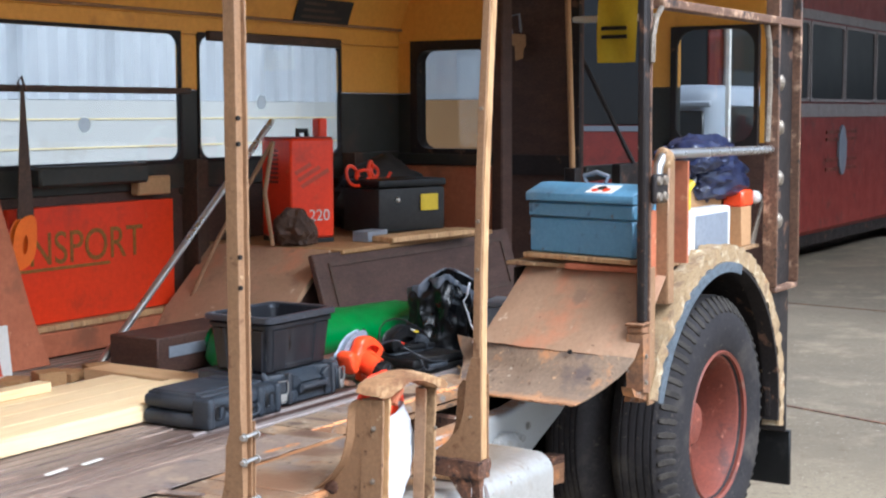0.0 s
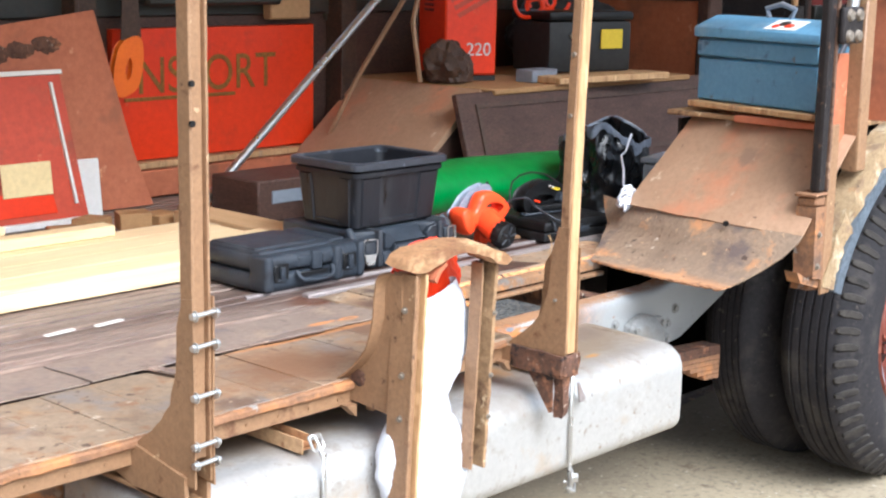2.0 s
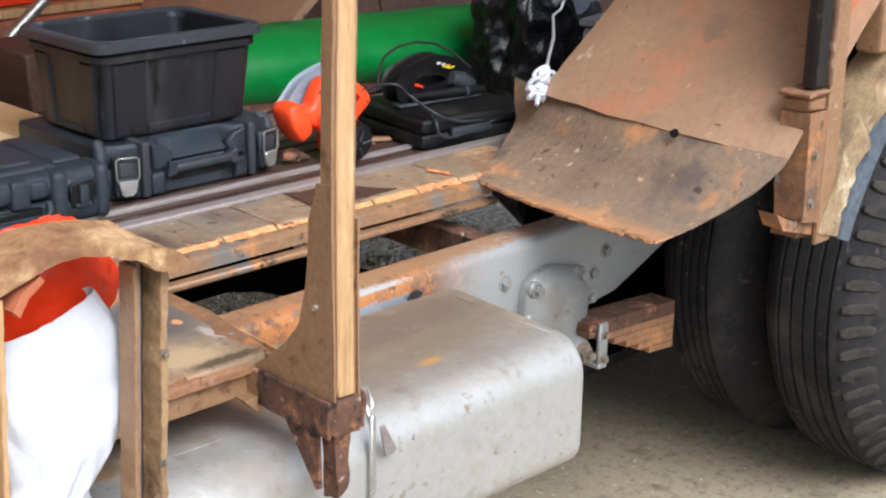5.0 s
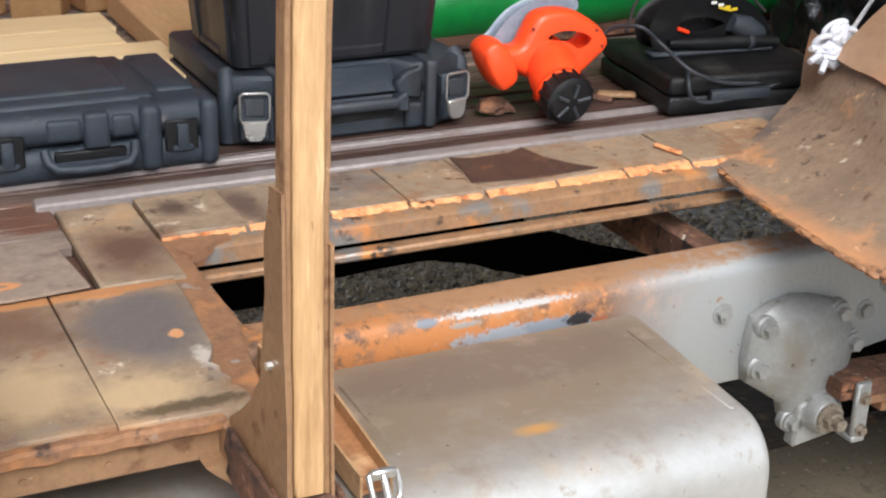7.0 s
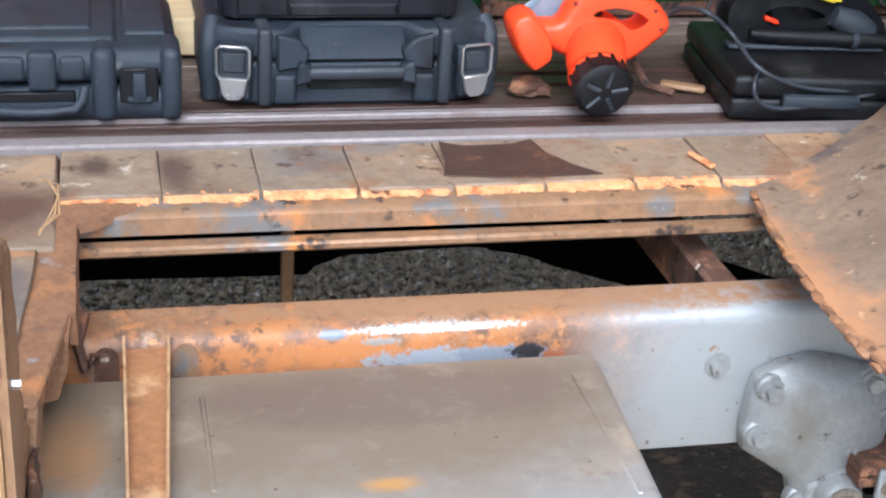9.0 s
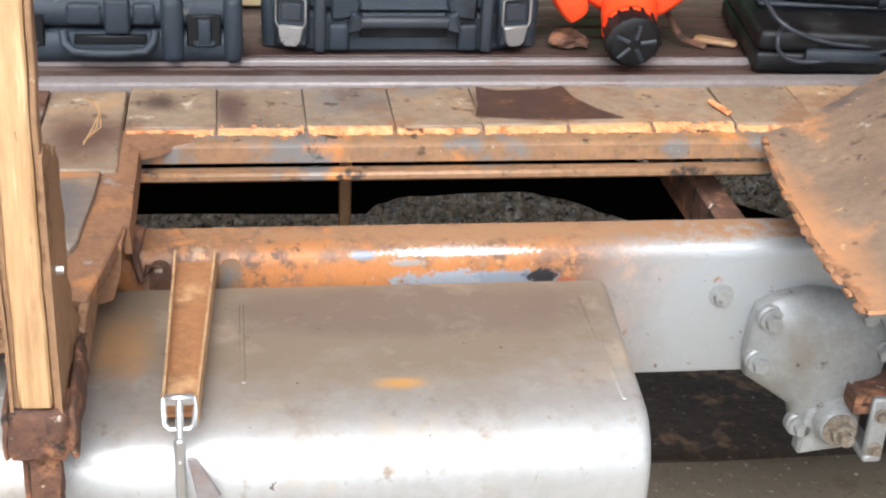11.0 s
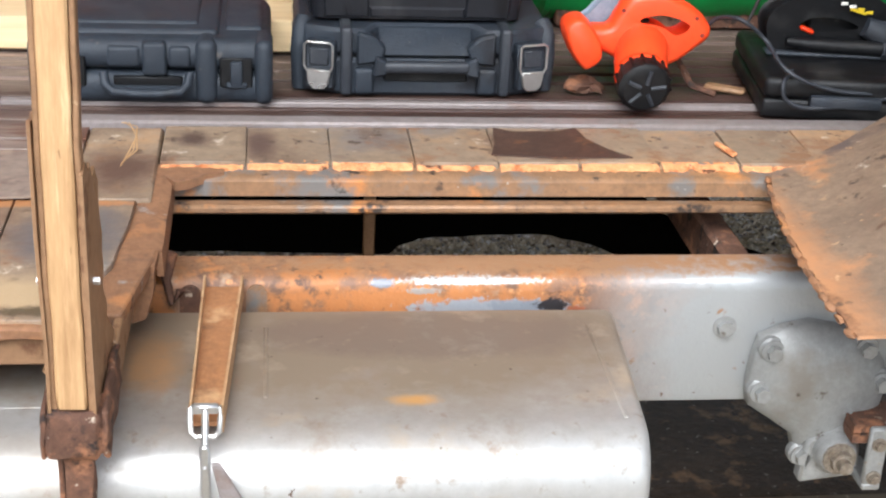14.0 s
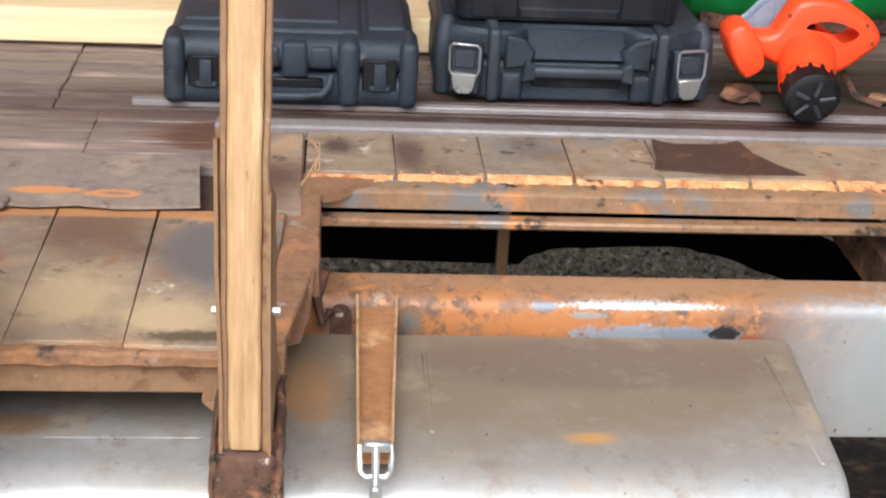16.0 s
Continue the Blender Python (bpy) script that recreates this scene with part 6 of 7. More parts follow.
    part("bracket", B().blob((1.17, 0.03, 1.455), (0.03, 0.03, 0.04), 0.3, 3, 3, 3), ROTTEN, g)
    d = thing("platform_post", (2.3, 0.03, 0.45), "tall blackened corner post with brown edges", "post")
    part("web", B().box(2.20, 0.03, 0.45, 2.40, 0.05, 2.37, 0.003).rough(0.004, 12), BLACK_STEEL, d)
    part("edge", B().box(2.405, 0.0, 0.95, 2.418, 0.055, 2.37, 0.004).rough(0.003, 16), POST_EDGE, d)
    part("edge", B().box(2.158, 0.0, 0.95, 2.172, 0.055, 2.37, 0.004).rough(0.003, 16, 2), POST_EDGE, d)
    part("cross_piece", B().box(2.16, 0.0, 0.93, 2.42, 0.05, 0.95, 0.004), POST_EDGE, d)
    part("top_bar", B().box(1.09, 0.0, 1.93, 2.4, 0.05, 1.96, 0.004).rough(0.002, 12), POST_EDGE, d, "brown horizontal bar")
    for z in (1.2, 1.36, 1.55, 1.72):
        part("knob", B().blob((2.22, 0.02, z), (0.025, 0.02, 0.03), 0.3, 3, z, 2), BOLT, d)
    part("corner_bead", B().tube([(2.10, 0.03, 1.93), (2.13, 0.03, 1.85), (2.14, 0.03, 1.70), (2.12, 0.03, 1.50)], 0.012, 8), BOLT, d)
    part("hook", B().tube([(1.09, 0.01, 1.93), (1.02, -0.005, 1.90), (0.995, -0.005, 1.84), (0.99, -0.005, 1.76)], 0.009, 8), BOLT, d)
    part("mudflap", B().box(2.40, 0.015, 0.14, 2.42, 0.36, 0.36, 0.004), BLACK, d, "black rubber mudflap")
    part("flap_hanger", B().box(2.385, 0.03, 0.355, 2.40, 0.36, 0.47, 0.004), BLACK_STEEL, d)


wheel_arch()


# ---- loose things on the floor ----
def small_case():
    t = thing("tool_case", (0.0, 0.93, FLOOR), "closed black moulded tool case with carrying handle", "tool case", "black tool cases")
    x0, x1, y0, y1, z0, z1 = -0.158, 0.158, 0.785, 1.03, FLOOR, 0.834
    part("lower_shell", B().box(x0, y0, z0, x1, y1, 0.790, 0.018, seg=4), PLASTIC, t, angle=60)
    part("upper_shell", B().box(x0 + 0.001, y0 + 0.001, 0.7915, x1 - 0.001, y1 - 0.001, z1, 0.020, seg=4), PLASTIC, t, angle=60)
    part("lid_plateau", B().box(x0 + 0.012, y0 + 0.032, 0.82, 0.088, y1 - 0.012, z1 + 0.006, 0.008, seg=3), PLASTIC, t, "raised lid panel", 60)
    part("lid_plateau", B().box(0.094, y0 + 0.055, 0.82, x1 - 0.012, y1 - 0.012, z1 + 0.005, 0.007, seg=3), PLASTIC, t, "raised lid panel", 60)
    part("lid_step", B().box(x0 + 0.02, y0 + 0.06, 0.83, 0.06, y1 - 0.02, z1 + 0.010, 0.006, seg=3), PLASTIC, t, angle=60)
    for a, b_ in ((x0 - 0.001, x0 + 0.027), (0.057, 0.086), (0.135, x1 + 0.001)):
        part("rib", B().box(a, y0 - 0.008, z0 + 0.003, b_, y0 + 0.06, z1 + 0.002, 0.012, seg=4), PLASTIC, t, angle=60)
    for a, b_ in ((-0.058, -0.014), (0.022, 0.052)):
        part("front_band", B().box(a, y0 - 0.0015, 0.797, b_, y0 + 0.02, 0.826, 0.006, seg=3), PLASTIC, t, angle=60)
    part("lid_tab", B().box(-0.012, y0 - 0.005, 0.786, 0.020, y0 + 0.03, z1 - 0.002, 0.006, seg=3), PLASTIC, t, "square lid tab", 60)
    for a in (-0.128, 0.089):
        # The catch recess is a raised plate with its shade painted black.
        r = part("catch", B().box(a, y0 - 0.002, z0 + 0.026, a + 0.043, y0 + 0.004, z1 - 0.022, 0.002), BLACK, t, "catch plate, black for the shade of its recess")
        part("tongue", B().box(a + 0.014, y0 - 0.008, z0 + 0.030, a + 0.030, y0, z1 - 0.026, 0.003, seg=2), PLASTIC, r)
        part("catch_foot", B().box(a + 0.008, y0 - 0.006, z0 + 0.026, a + 0.036, y0, z0 + 0.034, 0.002), PLASTIC, r)
    h = B().tube([(-0.062, y0 - 0.002, 0.79), (-0.060, y0 - 0.012, 0.778), (-0.05, y0 - 0.016, 0.769), (-0.02, y0 - 0.018, 0.767), (0.015, y0 - 0.018, 0.767), (0.038, y0 - 0.016, 0.769), (0.047, y0 - 0.012, 0.778), (0.050, y0 - 0.002, 0.79)], 0.006, 12)
    part("handle", h, PLASTIC, t, "curved carrying handle")
    # No hollow is cut; a black box paints the shade behind the grip.
    part("handle_shadow", B().box(-0.05, y0 - 0.001, 0.772, 0.04, y0 + 0.01, 0.785, 0.002), BLACK, t, "black box for the shade behind the handle")
    return t


small_case()


def latch_case():
    t = thing("tool_case", (0.36, 1.0, FLOOR), "wide black moulded tool case with two chrome latches", "tool case", "black tool cases")
    x0, x1, y0, y1 = 0.188, 0.550, 0.835, 1.13
    c = (x0 + x1) / 2
    def plan(e, notch):
        left = [(x0 + e, y1), (x0 + e, y0 + 0.055), (x0 + e + 0.010, y0 + 0.022 + e), (x0 + 0.070, y0 + e)]
        mid = [(c - 0.082, y0 + e), (c - 0.066, y0 + 0.036), (c + 0.066, y0 + 0.036), (c + 0.082, y0 + e)] if notch else []
        return left + mid + [(x1 + x0 - x, y) for x, y in reversed(left)]
    part("lower_shell", B().prism(plan(0.0, False), "z", FLOOR, 0.798, 0.005), PLASTIC, t)
    part("upper_shell", B().prism(plan(0.003, True), "z", 0.8015, 0.838, 0.005), PLASTIC, t)
    part("seam", B().prism(plan(0.010, False), "z", 0.79, 0.81), BLACK, t, "dark seam")
    part("recess_panel", B().prism([(y0 - 0.002, 0.803), (y0 + 0.034, 0.834), (y0 + 0.045, 0.834), (y0 + 0.045, 0.803)], "x", c - 0.064, c + 0.064, 0.002), PLASTIC, t, "sloping handle recess")
    for s_ in (-1, 1):
        a = c + s_ * 0.110
        part("rib", B().box(a - 0.008, y0 - 0.010, FLOOR + 0.002, a + 0.008, y0 + 0.06, 0.843, 0.005, seg=3), PLASTIC2, t, angle=60)
        part("shoulder", B().prism([(c + s_ * 0.096, 0.836), (c + s_ * 0.072, 0.830), (c + s_ * 0.056, 0.815), (c + s_ * 0.062, 0.795), (c + s_ * 0.096, 0.790)], "y", y0 - 0.008, y0 + 0.012, 0.003), PLASTIC, t)
        part("corner_guard", B().tube([(c + s_ * 0.172, y0 + 0.035, FLOOR + 0.002), (c + s_ * 0.174, y0 + 0.032, 0.80), (c + s_ * 0.172, y0 + 0.035, 0.826), (c + s_ * 0.168, y0 + 0.05, 0.838)], 0.012, 12), PLASTIC, t, angle=60)
        part("lower_bump", B().box(c + s_ * 0.085 - 0.014, y0 - 0.008, FLOOR + 0.003, c + s_ * 0.085 + 0.014, y0 + 0.02, 0.786, 0.006, seg=3), PLASTIC, t, angle=60)
        part("handle_arm", B().prism([(c + s_ * 0.070, 0.806), (c + s_ * 0.054, 0.799), (c + s_ * 0.054, 0.780), (c + s_ * 0.074, 0.776)], "y", y0 - 0.020, y0 + 0.004, 0.003), PLASTIC, t)
        m = pose(c + s_ * 0.146, y0 - 0.001, 0, 0, 0, s_ * 14) @ Matrix.Translation((0, 0, 0.768)) @ Matrix.Diagonal((0.80, 1, 0.80, 1)) @ Matrix.Translation((0, 0, -0.768))
        k = part("latch", B().prism([(-0.020, 0.789), (0.020, 0.789), (0.021, 0.783), (0.017, 0.762), (0.009, 0.754), (-0.009, 0.754), (-0.017, 0.762), (-0.021, 0.783)], "y", -0.012, -0.005, 0.002).turn(m), BRIGHT, t, "chrome latch plate")
        part("latch_loop", B().tube([(-0.020, -0.009, 0.786), (-0.0245, -0.010, 0.795), (-0.0245, -0.010, 0.832), (-0.019, -0.010, 0.837), (0.019, -0.010, 0.837), (0.0245, -0.010, 0.832), (0.0245, -0.010, 0.795), (0.020, -0.009, 0.786)], 0.0022, 8).turn(m), BRIGHT, k)
        part("latch_seat", B().box(-0.0165, -0.0075, 0.796, 0.0165, 0.006, 0.826, 0.002).turn(m), PLASTIC2, k)
        part("latch_boss", B().box(-0.026, -0.004, 0.752, 0.026, 0.02, 0.835, 0.004).turn(m), PLASTIC, k)
    part("handle", B().box(c - 0.060, y0 - 0.022, 0.783, c + 0.060, y0 - 0.006, 0.799, 0.006, seg=3), PLASTIC2, t, "dark grey grip", 60)
    # Shade below the grip is a black box set on the shell.
    part("handle_shadow", B().box(c - 0.058, y0 - 0.002, 0.766, c + 0.058, y0 + 0.01, 0.786, 0.002), BLACK, t, "black box for the shade under the handle")


latch_case()


def crate():
    t = thing("plastic_crate", (0.36, 0.97, 0.838), "open black plastic crate standing on the tool case", "crate")
    cx, cy = 0.358, 0.975
    def ring(z, sx, sy, r=0.022):
        pts = []
        for ux, uy, a0 in ((-1, -1, 180), (1, -1, 270), (1, 1, 0), (-1, 1, 90)):
            pts += [(cx + ux * (sx - r) + r * math.cos(radians(a0 + 22.5 * q)), cy + uy * (sy - r) + r * math.sin(radians(a0 + 22.5 * q)), z) for q in range(5)]
        return pts
    lv = [ring(0.844, 0.146, 0.102), ring(1.005, 0.158, 0.118), ring(1.005, 0.153, 0.113), ring(0.850, 0.141, 0.097)]
    b = B()
    bm = bmesh.new()
    rows = [[bm.verts.new(p) for p in r] for r in lv]
    for r0, r1 in zip(rows, rows[1:]):
        for j in range(20):
            bm.faces.new((r0[j], r0[(j + 1) % 20], r1[(j + 1) % 20], r1[j]))
    bm.faces.new(rows[0][::-1])
    bm.faces.new(rows[-1])
    bmesh.ops.recalc_face_normals(bm, faces=bm.faces)
    b._take(bm)
    part("tub", b, CRATE, t, angle=40)
    def lip(z0, z1, out, wall_):
        bm2 = bmesh.new()
        cols = [[bm2.verts.new(p) for p in ring(z, 0.158 + o, 0.118 + o, 0.028)] for z, o in ((z0, out), (z1 - 0.004, out), (z1, out - 0.004), (z1, -wall_ + 0.003), (z1 - 0.003, -wall_), (z0, -wall_))]
        for r0, r1 in zip(cols, cols[1:] + cols[:1]):
            for j in range(20):
                bm2.faces.new((r0[j], r0[(j + 1) % 20], r1[(j + 1) % 20], r1[j]))
        bmesh.ops.recalc_face_normals(bm2, faces=bm2.faces)
        return B()._take(bm2)
    part("rim", lip(0.994, 1.012, 0.014, 0.005), CRATE_RIM, t, "scuffed rolled rim", 40)
    part("rim_step", lip(0.975, 0.990, 0.005, 0.001), CRATE, t)
    def face_panel(u0, u1, z0, z1, side, deep):
        """A raised panel on a sloping face; side 0 is the long front, 1 the short end."""
        def at(u, z, o):
            f = (z - 0.844) / 0.161
            if side == 0:
                return (cx + u * (1 + 0.08 * f), cy - 0.102 - 0.016 * f - o, z)
            return (cx - 0.146 - 0.012 * f - o, cy + u * (1 + 0.15 * f), z)
        bm2 = bmesh.new()
        quads = [[at(u0, z0, 0.0), at(u1, z0, 0.0), at(u1, z1, 0.0), at(u0, z1, 0.0)], [at(u0 + 0.003, z0 + 0.003, deep), at(u1 - 0.003, z0 + 0.003, deep), at(u1 - 0.003, z1 - 0.003, deep), at(u0 + 0.003, z1 - 0.003, deep)]]
        vs = [[bm2.verts.new(p) for p in q] for q in quads]
        bm2.faces.new(vs[1])
        for j in range(4):
            bm2.faces.new((vs[0][j], vs[0][(j + 1) % 4], vs[1][(j + 1) % 4], vs[1][j]))
        bmesh.ops.recalc_face_normals(bm2, faces=bm2.faces)
        return B()._take(bm2)
    for u0, u1, z0, z1 in ((-0.128, -0.066, 0.846, 0.972), (0.066, 0.128, 0.846, 0.972), (-0.066, 0.066, 0.846, 0.862), (-0.128, 0.128, 0.972, 0.985)):
        part("face_panel", face_panel(u0, u1, z0, z1, 0, 0.004), CRATE, t, "raised panel")
    for u0, u1, z0, z1 in ((-0.084, -0.046, 0.846, 0.972), (0.046, 0.084, 0.846, 0.972), (-0.046, 0.046, 0.846, 0.860)):
        part("face_panel", face_panel(u0, u1, z0, z1, 1, 0.004), CRATE, t, "raised panel")
    for dx in (-0.1, 0.1):
        for dy in (-0.06, 0.06):
            part("foot", B().box(cx + dx - 0.02, cy + dy - 0.02, 0.8382, cx + dx + 0.02, cy + dy + 0.02, 0.845, 0.001), PLASTIC, t)


crate()


def hand_vacuum():
    t = thing("handheld_blower", (0.70, 0.86, FLOOR), "bright orange handheld blower with loop handle and black cap", "blower")
    def smooth(cable, n=6):
        pts = []
        for k in range(len(cable) - 1):
            for u in range(n):
                q = u / n
                p0, p1, p2, p3 = (Vector(cable[min(max(k + o, 0), len(cable) - 1)]) for o in (-1, 0, 1, 2))
                pts.append(0.5 * ((2 * p1) + (p2 - p0) * q + (2 * p0 - 5 * p1 + 4 * p2 - p3) * q * q + (3 * p1 - p0 - 3 * p2 + p3) * q ** 3))
        return pts + [Vector(cable[-1])]
    shell = [(0.598, 0.846), (0.601, 0.822), (0.635, 0.800), (0.672, 0.786), (0.718, 0.792), (0.750, 0.815), (0.769, 0.833), (0.768, 0.851), (0.746, 0.873), (0.708, 0.893), (0.674, 0.897), (0.648, 0.890), (0.632, 0.866), (0.622, 0.849)]
    opening = [(0.652, 0.850), (0.660, 0.870), (0.692, 0.878), (0.727, 0.871), (0.748, 0.856), (0.745, 0.840), (0.731, 0.829), (0.712, 0.826), (0.692, 0.838), (0.668, 0.842)]
    part("body", pillow(curve2(shell), curve2(opening), 0.833, 0.877, 0.012), ORANGE, t, "orange plastic shell with loop handle", 50)
    knob = [(0.557, 0.844), (0.569, 0.812), (0.588, 0.788), (0.600, 0.788), (0.616, 0.803), (0.612, 0.828), (0.598, 0.850), (0.584, 0.862), (0.567, 0.859)]
    part("outlet", pillow(curve2(knob), None, 0.822, 0.878, 0.007), ORANGE, t, "chunky orange outlet", 50)
    b = B().tube([(0.659, 0.776, 0.792), (0.661, 0.785, 0.795), (0.665, 0.81, 0.806), (0.672, 0.835, 0.816), (0.680, 0.86, 0.82)], 0.04, 28, [0.033, 0.036, 0.037, 0.037, 0.030])
    part("motor_housing", b, ORANGE, t, "orange motor barrel", 60)
    part("housing_seam", B().tube([(0.6605, 0.783, 0.7945), (0.661, 0.786, 0.7955)], 0.0366, 28), RED, t)
    part("trigger", B().box(0.660, 0.846, 0.851, 0.682, 0.864, 0.858, 0.003), BLACK, t, "black switch")
    # Dark red discs paint the shade of screw holes on the shell.
    for x, z in ((0.605, 0.812), (0.755, 0.838), (0.700, 0.802), (0.640, 0.872), (0.745, 0.862)):
        part("screw_hole", B().cyl((x, 0.8345, z), (x, 0.8325, z), 0.0028, 10), RED_OLD, t)
    cap = part("cap", B().tube([(0.660, 0.782, 0.794), (0.659, 0.765, 0.790), (0.659, 0.752, 0.787), (0.659, 0.747, 0.786)], 0.036, 28, [0.033, 0.0365, 0.036, 0.030]), BLACK, t, "black ribbed end cap")
    d = Vector((0.0, -0.965, -0.26)).normalized()
    s = d.orthogonal().normalized()
    u = d.cross(s)
    for k in range(14):
        a = 2 * math.pi * k / 14
        p = Vector((0.660, 0.780, 0.7935)) + 0.0355 * (math.cos(a) * s + math.sin(a) * u)
        part("cap_rib", B().tube([p, p + d * 0.026], 0.0028, 8), BLACK, cap)
    for k in range(5):
        a = 2 * math.pi * k / 5
        p = Vector((0.659, 0.7465, 0.786))
        part("cap_spoke", B().tube([p + 0.008 * (math.cos(a) * s + math.sin(a) * u), p + 0.028 * (math.cos(a) * s + math.sin(a) * u)], 0.003, 6), PLASTIC2, cap)
    duct = [(0.590, 0.838), (0.606, 0.850), (0.627, 0.873), (0.650, 0.888), (0.690, 0.901), (0.714, 0.904), (0.730, 0.896), (0.732, 0.886), (0.705, 0.888), (0.664, 0.876), (0.632, 0.852), (0.604, 0.830)]
    part("nozzle", pillow(curve2(duct), None, 0.880, 0.905, 0.006), CLEAR_GREY, t, "smoky clear plastic duct", 50)
    part("duct_band", B().tube([(0.722, 0.884, 0.912), (0.740, 0.884, 0.892)], 0.004, 8), BLACK, t)
    part("rest", B().box(0.67, 0.85, FLOOR, 0.71, 0.89, 0.79, 0.01), ORANGE, t)
    b = B().tube([(0.735, 0.92, 0.80), (0.76, 0.87, 0.752), (0.79, 0.85, 0.747)], 0.005, 6)
    part("foot_wire", b, RUST_DARK, t)
    cable = [(0.766, 0.853, 0.845), (0.778, 0.84, 0.862), (0.798, 0.80, 0.870), (0.836, 0.80, 0.842), (0.853, 0.748, 0.815), (0.91, 0.742, 0.792), (0.978, 0.742, 0.785), (1.045, 0.745, 0.79), (1.065, 0.742, 0.795), (1.027, 0.738, 0.786), (0.957, 0.738, 0.772), (0.888, 0.738, 0.765), (0.855, 0.738, 0.776), (0.848, 0.741, 0.798), (0.87, 0.775, 0.806)]
    part("mains_cable", B().tube(smooth(cable), 0.0031, 8), PLASTIC2, t, "grey mains cable", 60)
    c = thing("loose_bracket", (0.62, 0.87, FLOOR), "small rusty scrap brackets beside the blower", "scrap")
    part("scrap", B().blob((0.60, 0.865, FLOOR + 0.004), (0.026, 0.018, 0.012), 0.8, 4, 3, 3, flat=FLOOR).rough(0.005, 60), RUST_DARK, c)
    part("scrap", B().box(0.78, 0.86, FLOOR, 0.84, 0.88, FLOOR + 0.008, 0.003, about((0.81, 0.87, FLOOR), 0, 0, -30)), BROWN, c)


hand_vacuum()


def drill_case():
    t = thing("tool_case", (0.95, 0.9, FLOOR), "black tool case lying under a black power tool", "tool case", "black tool cases")
    turn = about((0.83, 0.757, FLOOR), 0, 0, -7)
    part("lower_shell", B().box(0.828, 0.757, FLOOR, 1.10, 1.0, 0.772, 0.005, turn, 2), BLACK, t, angle=60)
    part("upper_shell", B().box(0.828, 0.757, 0.7725, 1.10, 1.0, 0.802, 0.009, turn, 3), BLACK, t, angle=60)
    part("lid_panel", B().box(0.86, 0.79, 0.79, 1.08, 0.98, 0.803, 0.005, turn, 2), BLACK, t)
    part("handle", B().box(0.89, 0.744, 0.765, 0.99, 0.757, 0.782, 0.005, turn, 2), PLASTIC, t)
    s = thing("power_saw", (0.94, 0.93, 0.803), "black power tool with yellow label on the case", "power tool")
    shell = [(0.865, 0.842), (0.872, 0.864), (0.908, 0.880), (0.968, 0.889), (1.030, 0.870), (1.066, 0.838), (1.078, 0.812), (1.060, 0.806), (0.98, 0.807), (0.885, 0.815)]
    grip = [(0.896, 0.846), (0.912, 0.863), (0.950, 0.867), (0.992, 0.856), (0.998, 0.838), (0.950, 0.830), (0.906, 0.832)]
    part("body", pillow(curve2(shell), curve2(grip), 0.862, 0.905, 0.008), BLACK, s, "dusty black body with a loop handle", 50)
    part("gear_housing", B().box(0.925, 0.885, 0.806, 1.02, 0.935, 0.862, 0.010, about((0.97, 0.91, 0.83), 0, 4, -4), 3), BLACK, s, angle=60)
    part("motor_cover", B().tube([(1.00, 0.858, 0.848), (1.03, 0.856, 0.836), (1.055, 0.856, 0.824)], 0.02, 16, [0.014, 0.020, 0.015]), PLASTIC, s, angle=60)
    part("shoe", B().box(0.86, 0.845, 0.8035, 1.07, 0.875, 0.811, 0.003, about((0.94, 0.86, 0.81), 0, 0, -6)), PLASTIC, s)
    part("barrel", B().tube([(0.885, 0.852, 0.826), (0.93, 0.850, 0.822), (1.0, 0.846, 0.819), (1.03, 0.845, 0.818), (1.078, 0.840, 0.815)], 0.010, 14, [0.006, 0.010, 0.011, 0.013, 0.009]), BLACK, s, "rubbed black barrel", 60)
    part("collar", B().tube([(1.022, 0.845, 0.8185), (1.030, 0.845, 0.818)], 0.0142, 16), PLASTIC2, s)
    for k in range(4):
        part("label_bar", B().box(0.958 + 0.013 * k, 0.8525, 0.8795 - 0.0042 * k, 0.968 + 0.013 * k, 0.8545, 0.884 - 0.0042 * k, 0.0005), PAPER if k < 2 else YELLOW_BAG, s, "short bar of lettering")
    part("label_bar", B().box(0.972, 0.8525, 0.8685, 0.998, 0.8545, 0.8725, 0.0005, about((0.985, 0.8535, 0.870), 0, 16, 0)), YELLOW_BAG, s, "yellow bar of lettering")
    part("switch", B().box(0.905, 0.857, 0.838, 0.926, 0.868, 0.844, 0.002, about((0.915, 0.86, 0.84), 0, 20, -10)), RED, s, "red switch")
    loop = [(0.84, 0.90, 0.836), (0.858, 0.915, 0.868), (0.885, 0.93, 0.892), (0.93, 0.94, 0.906), (0.98, 0.94, 0.910), (1.03, 0.935, 0.902), (1.07, 0.92, 0.880), (1.09, 0.89, 0.85)]
    part("cord", B().tube(loop, 0.0028, 8), BLACK_STEEL, s, "dark cord")


drill_case()


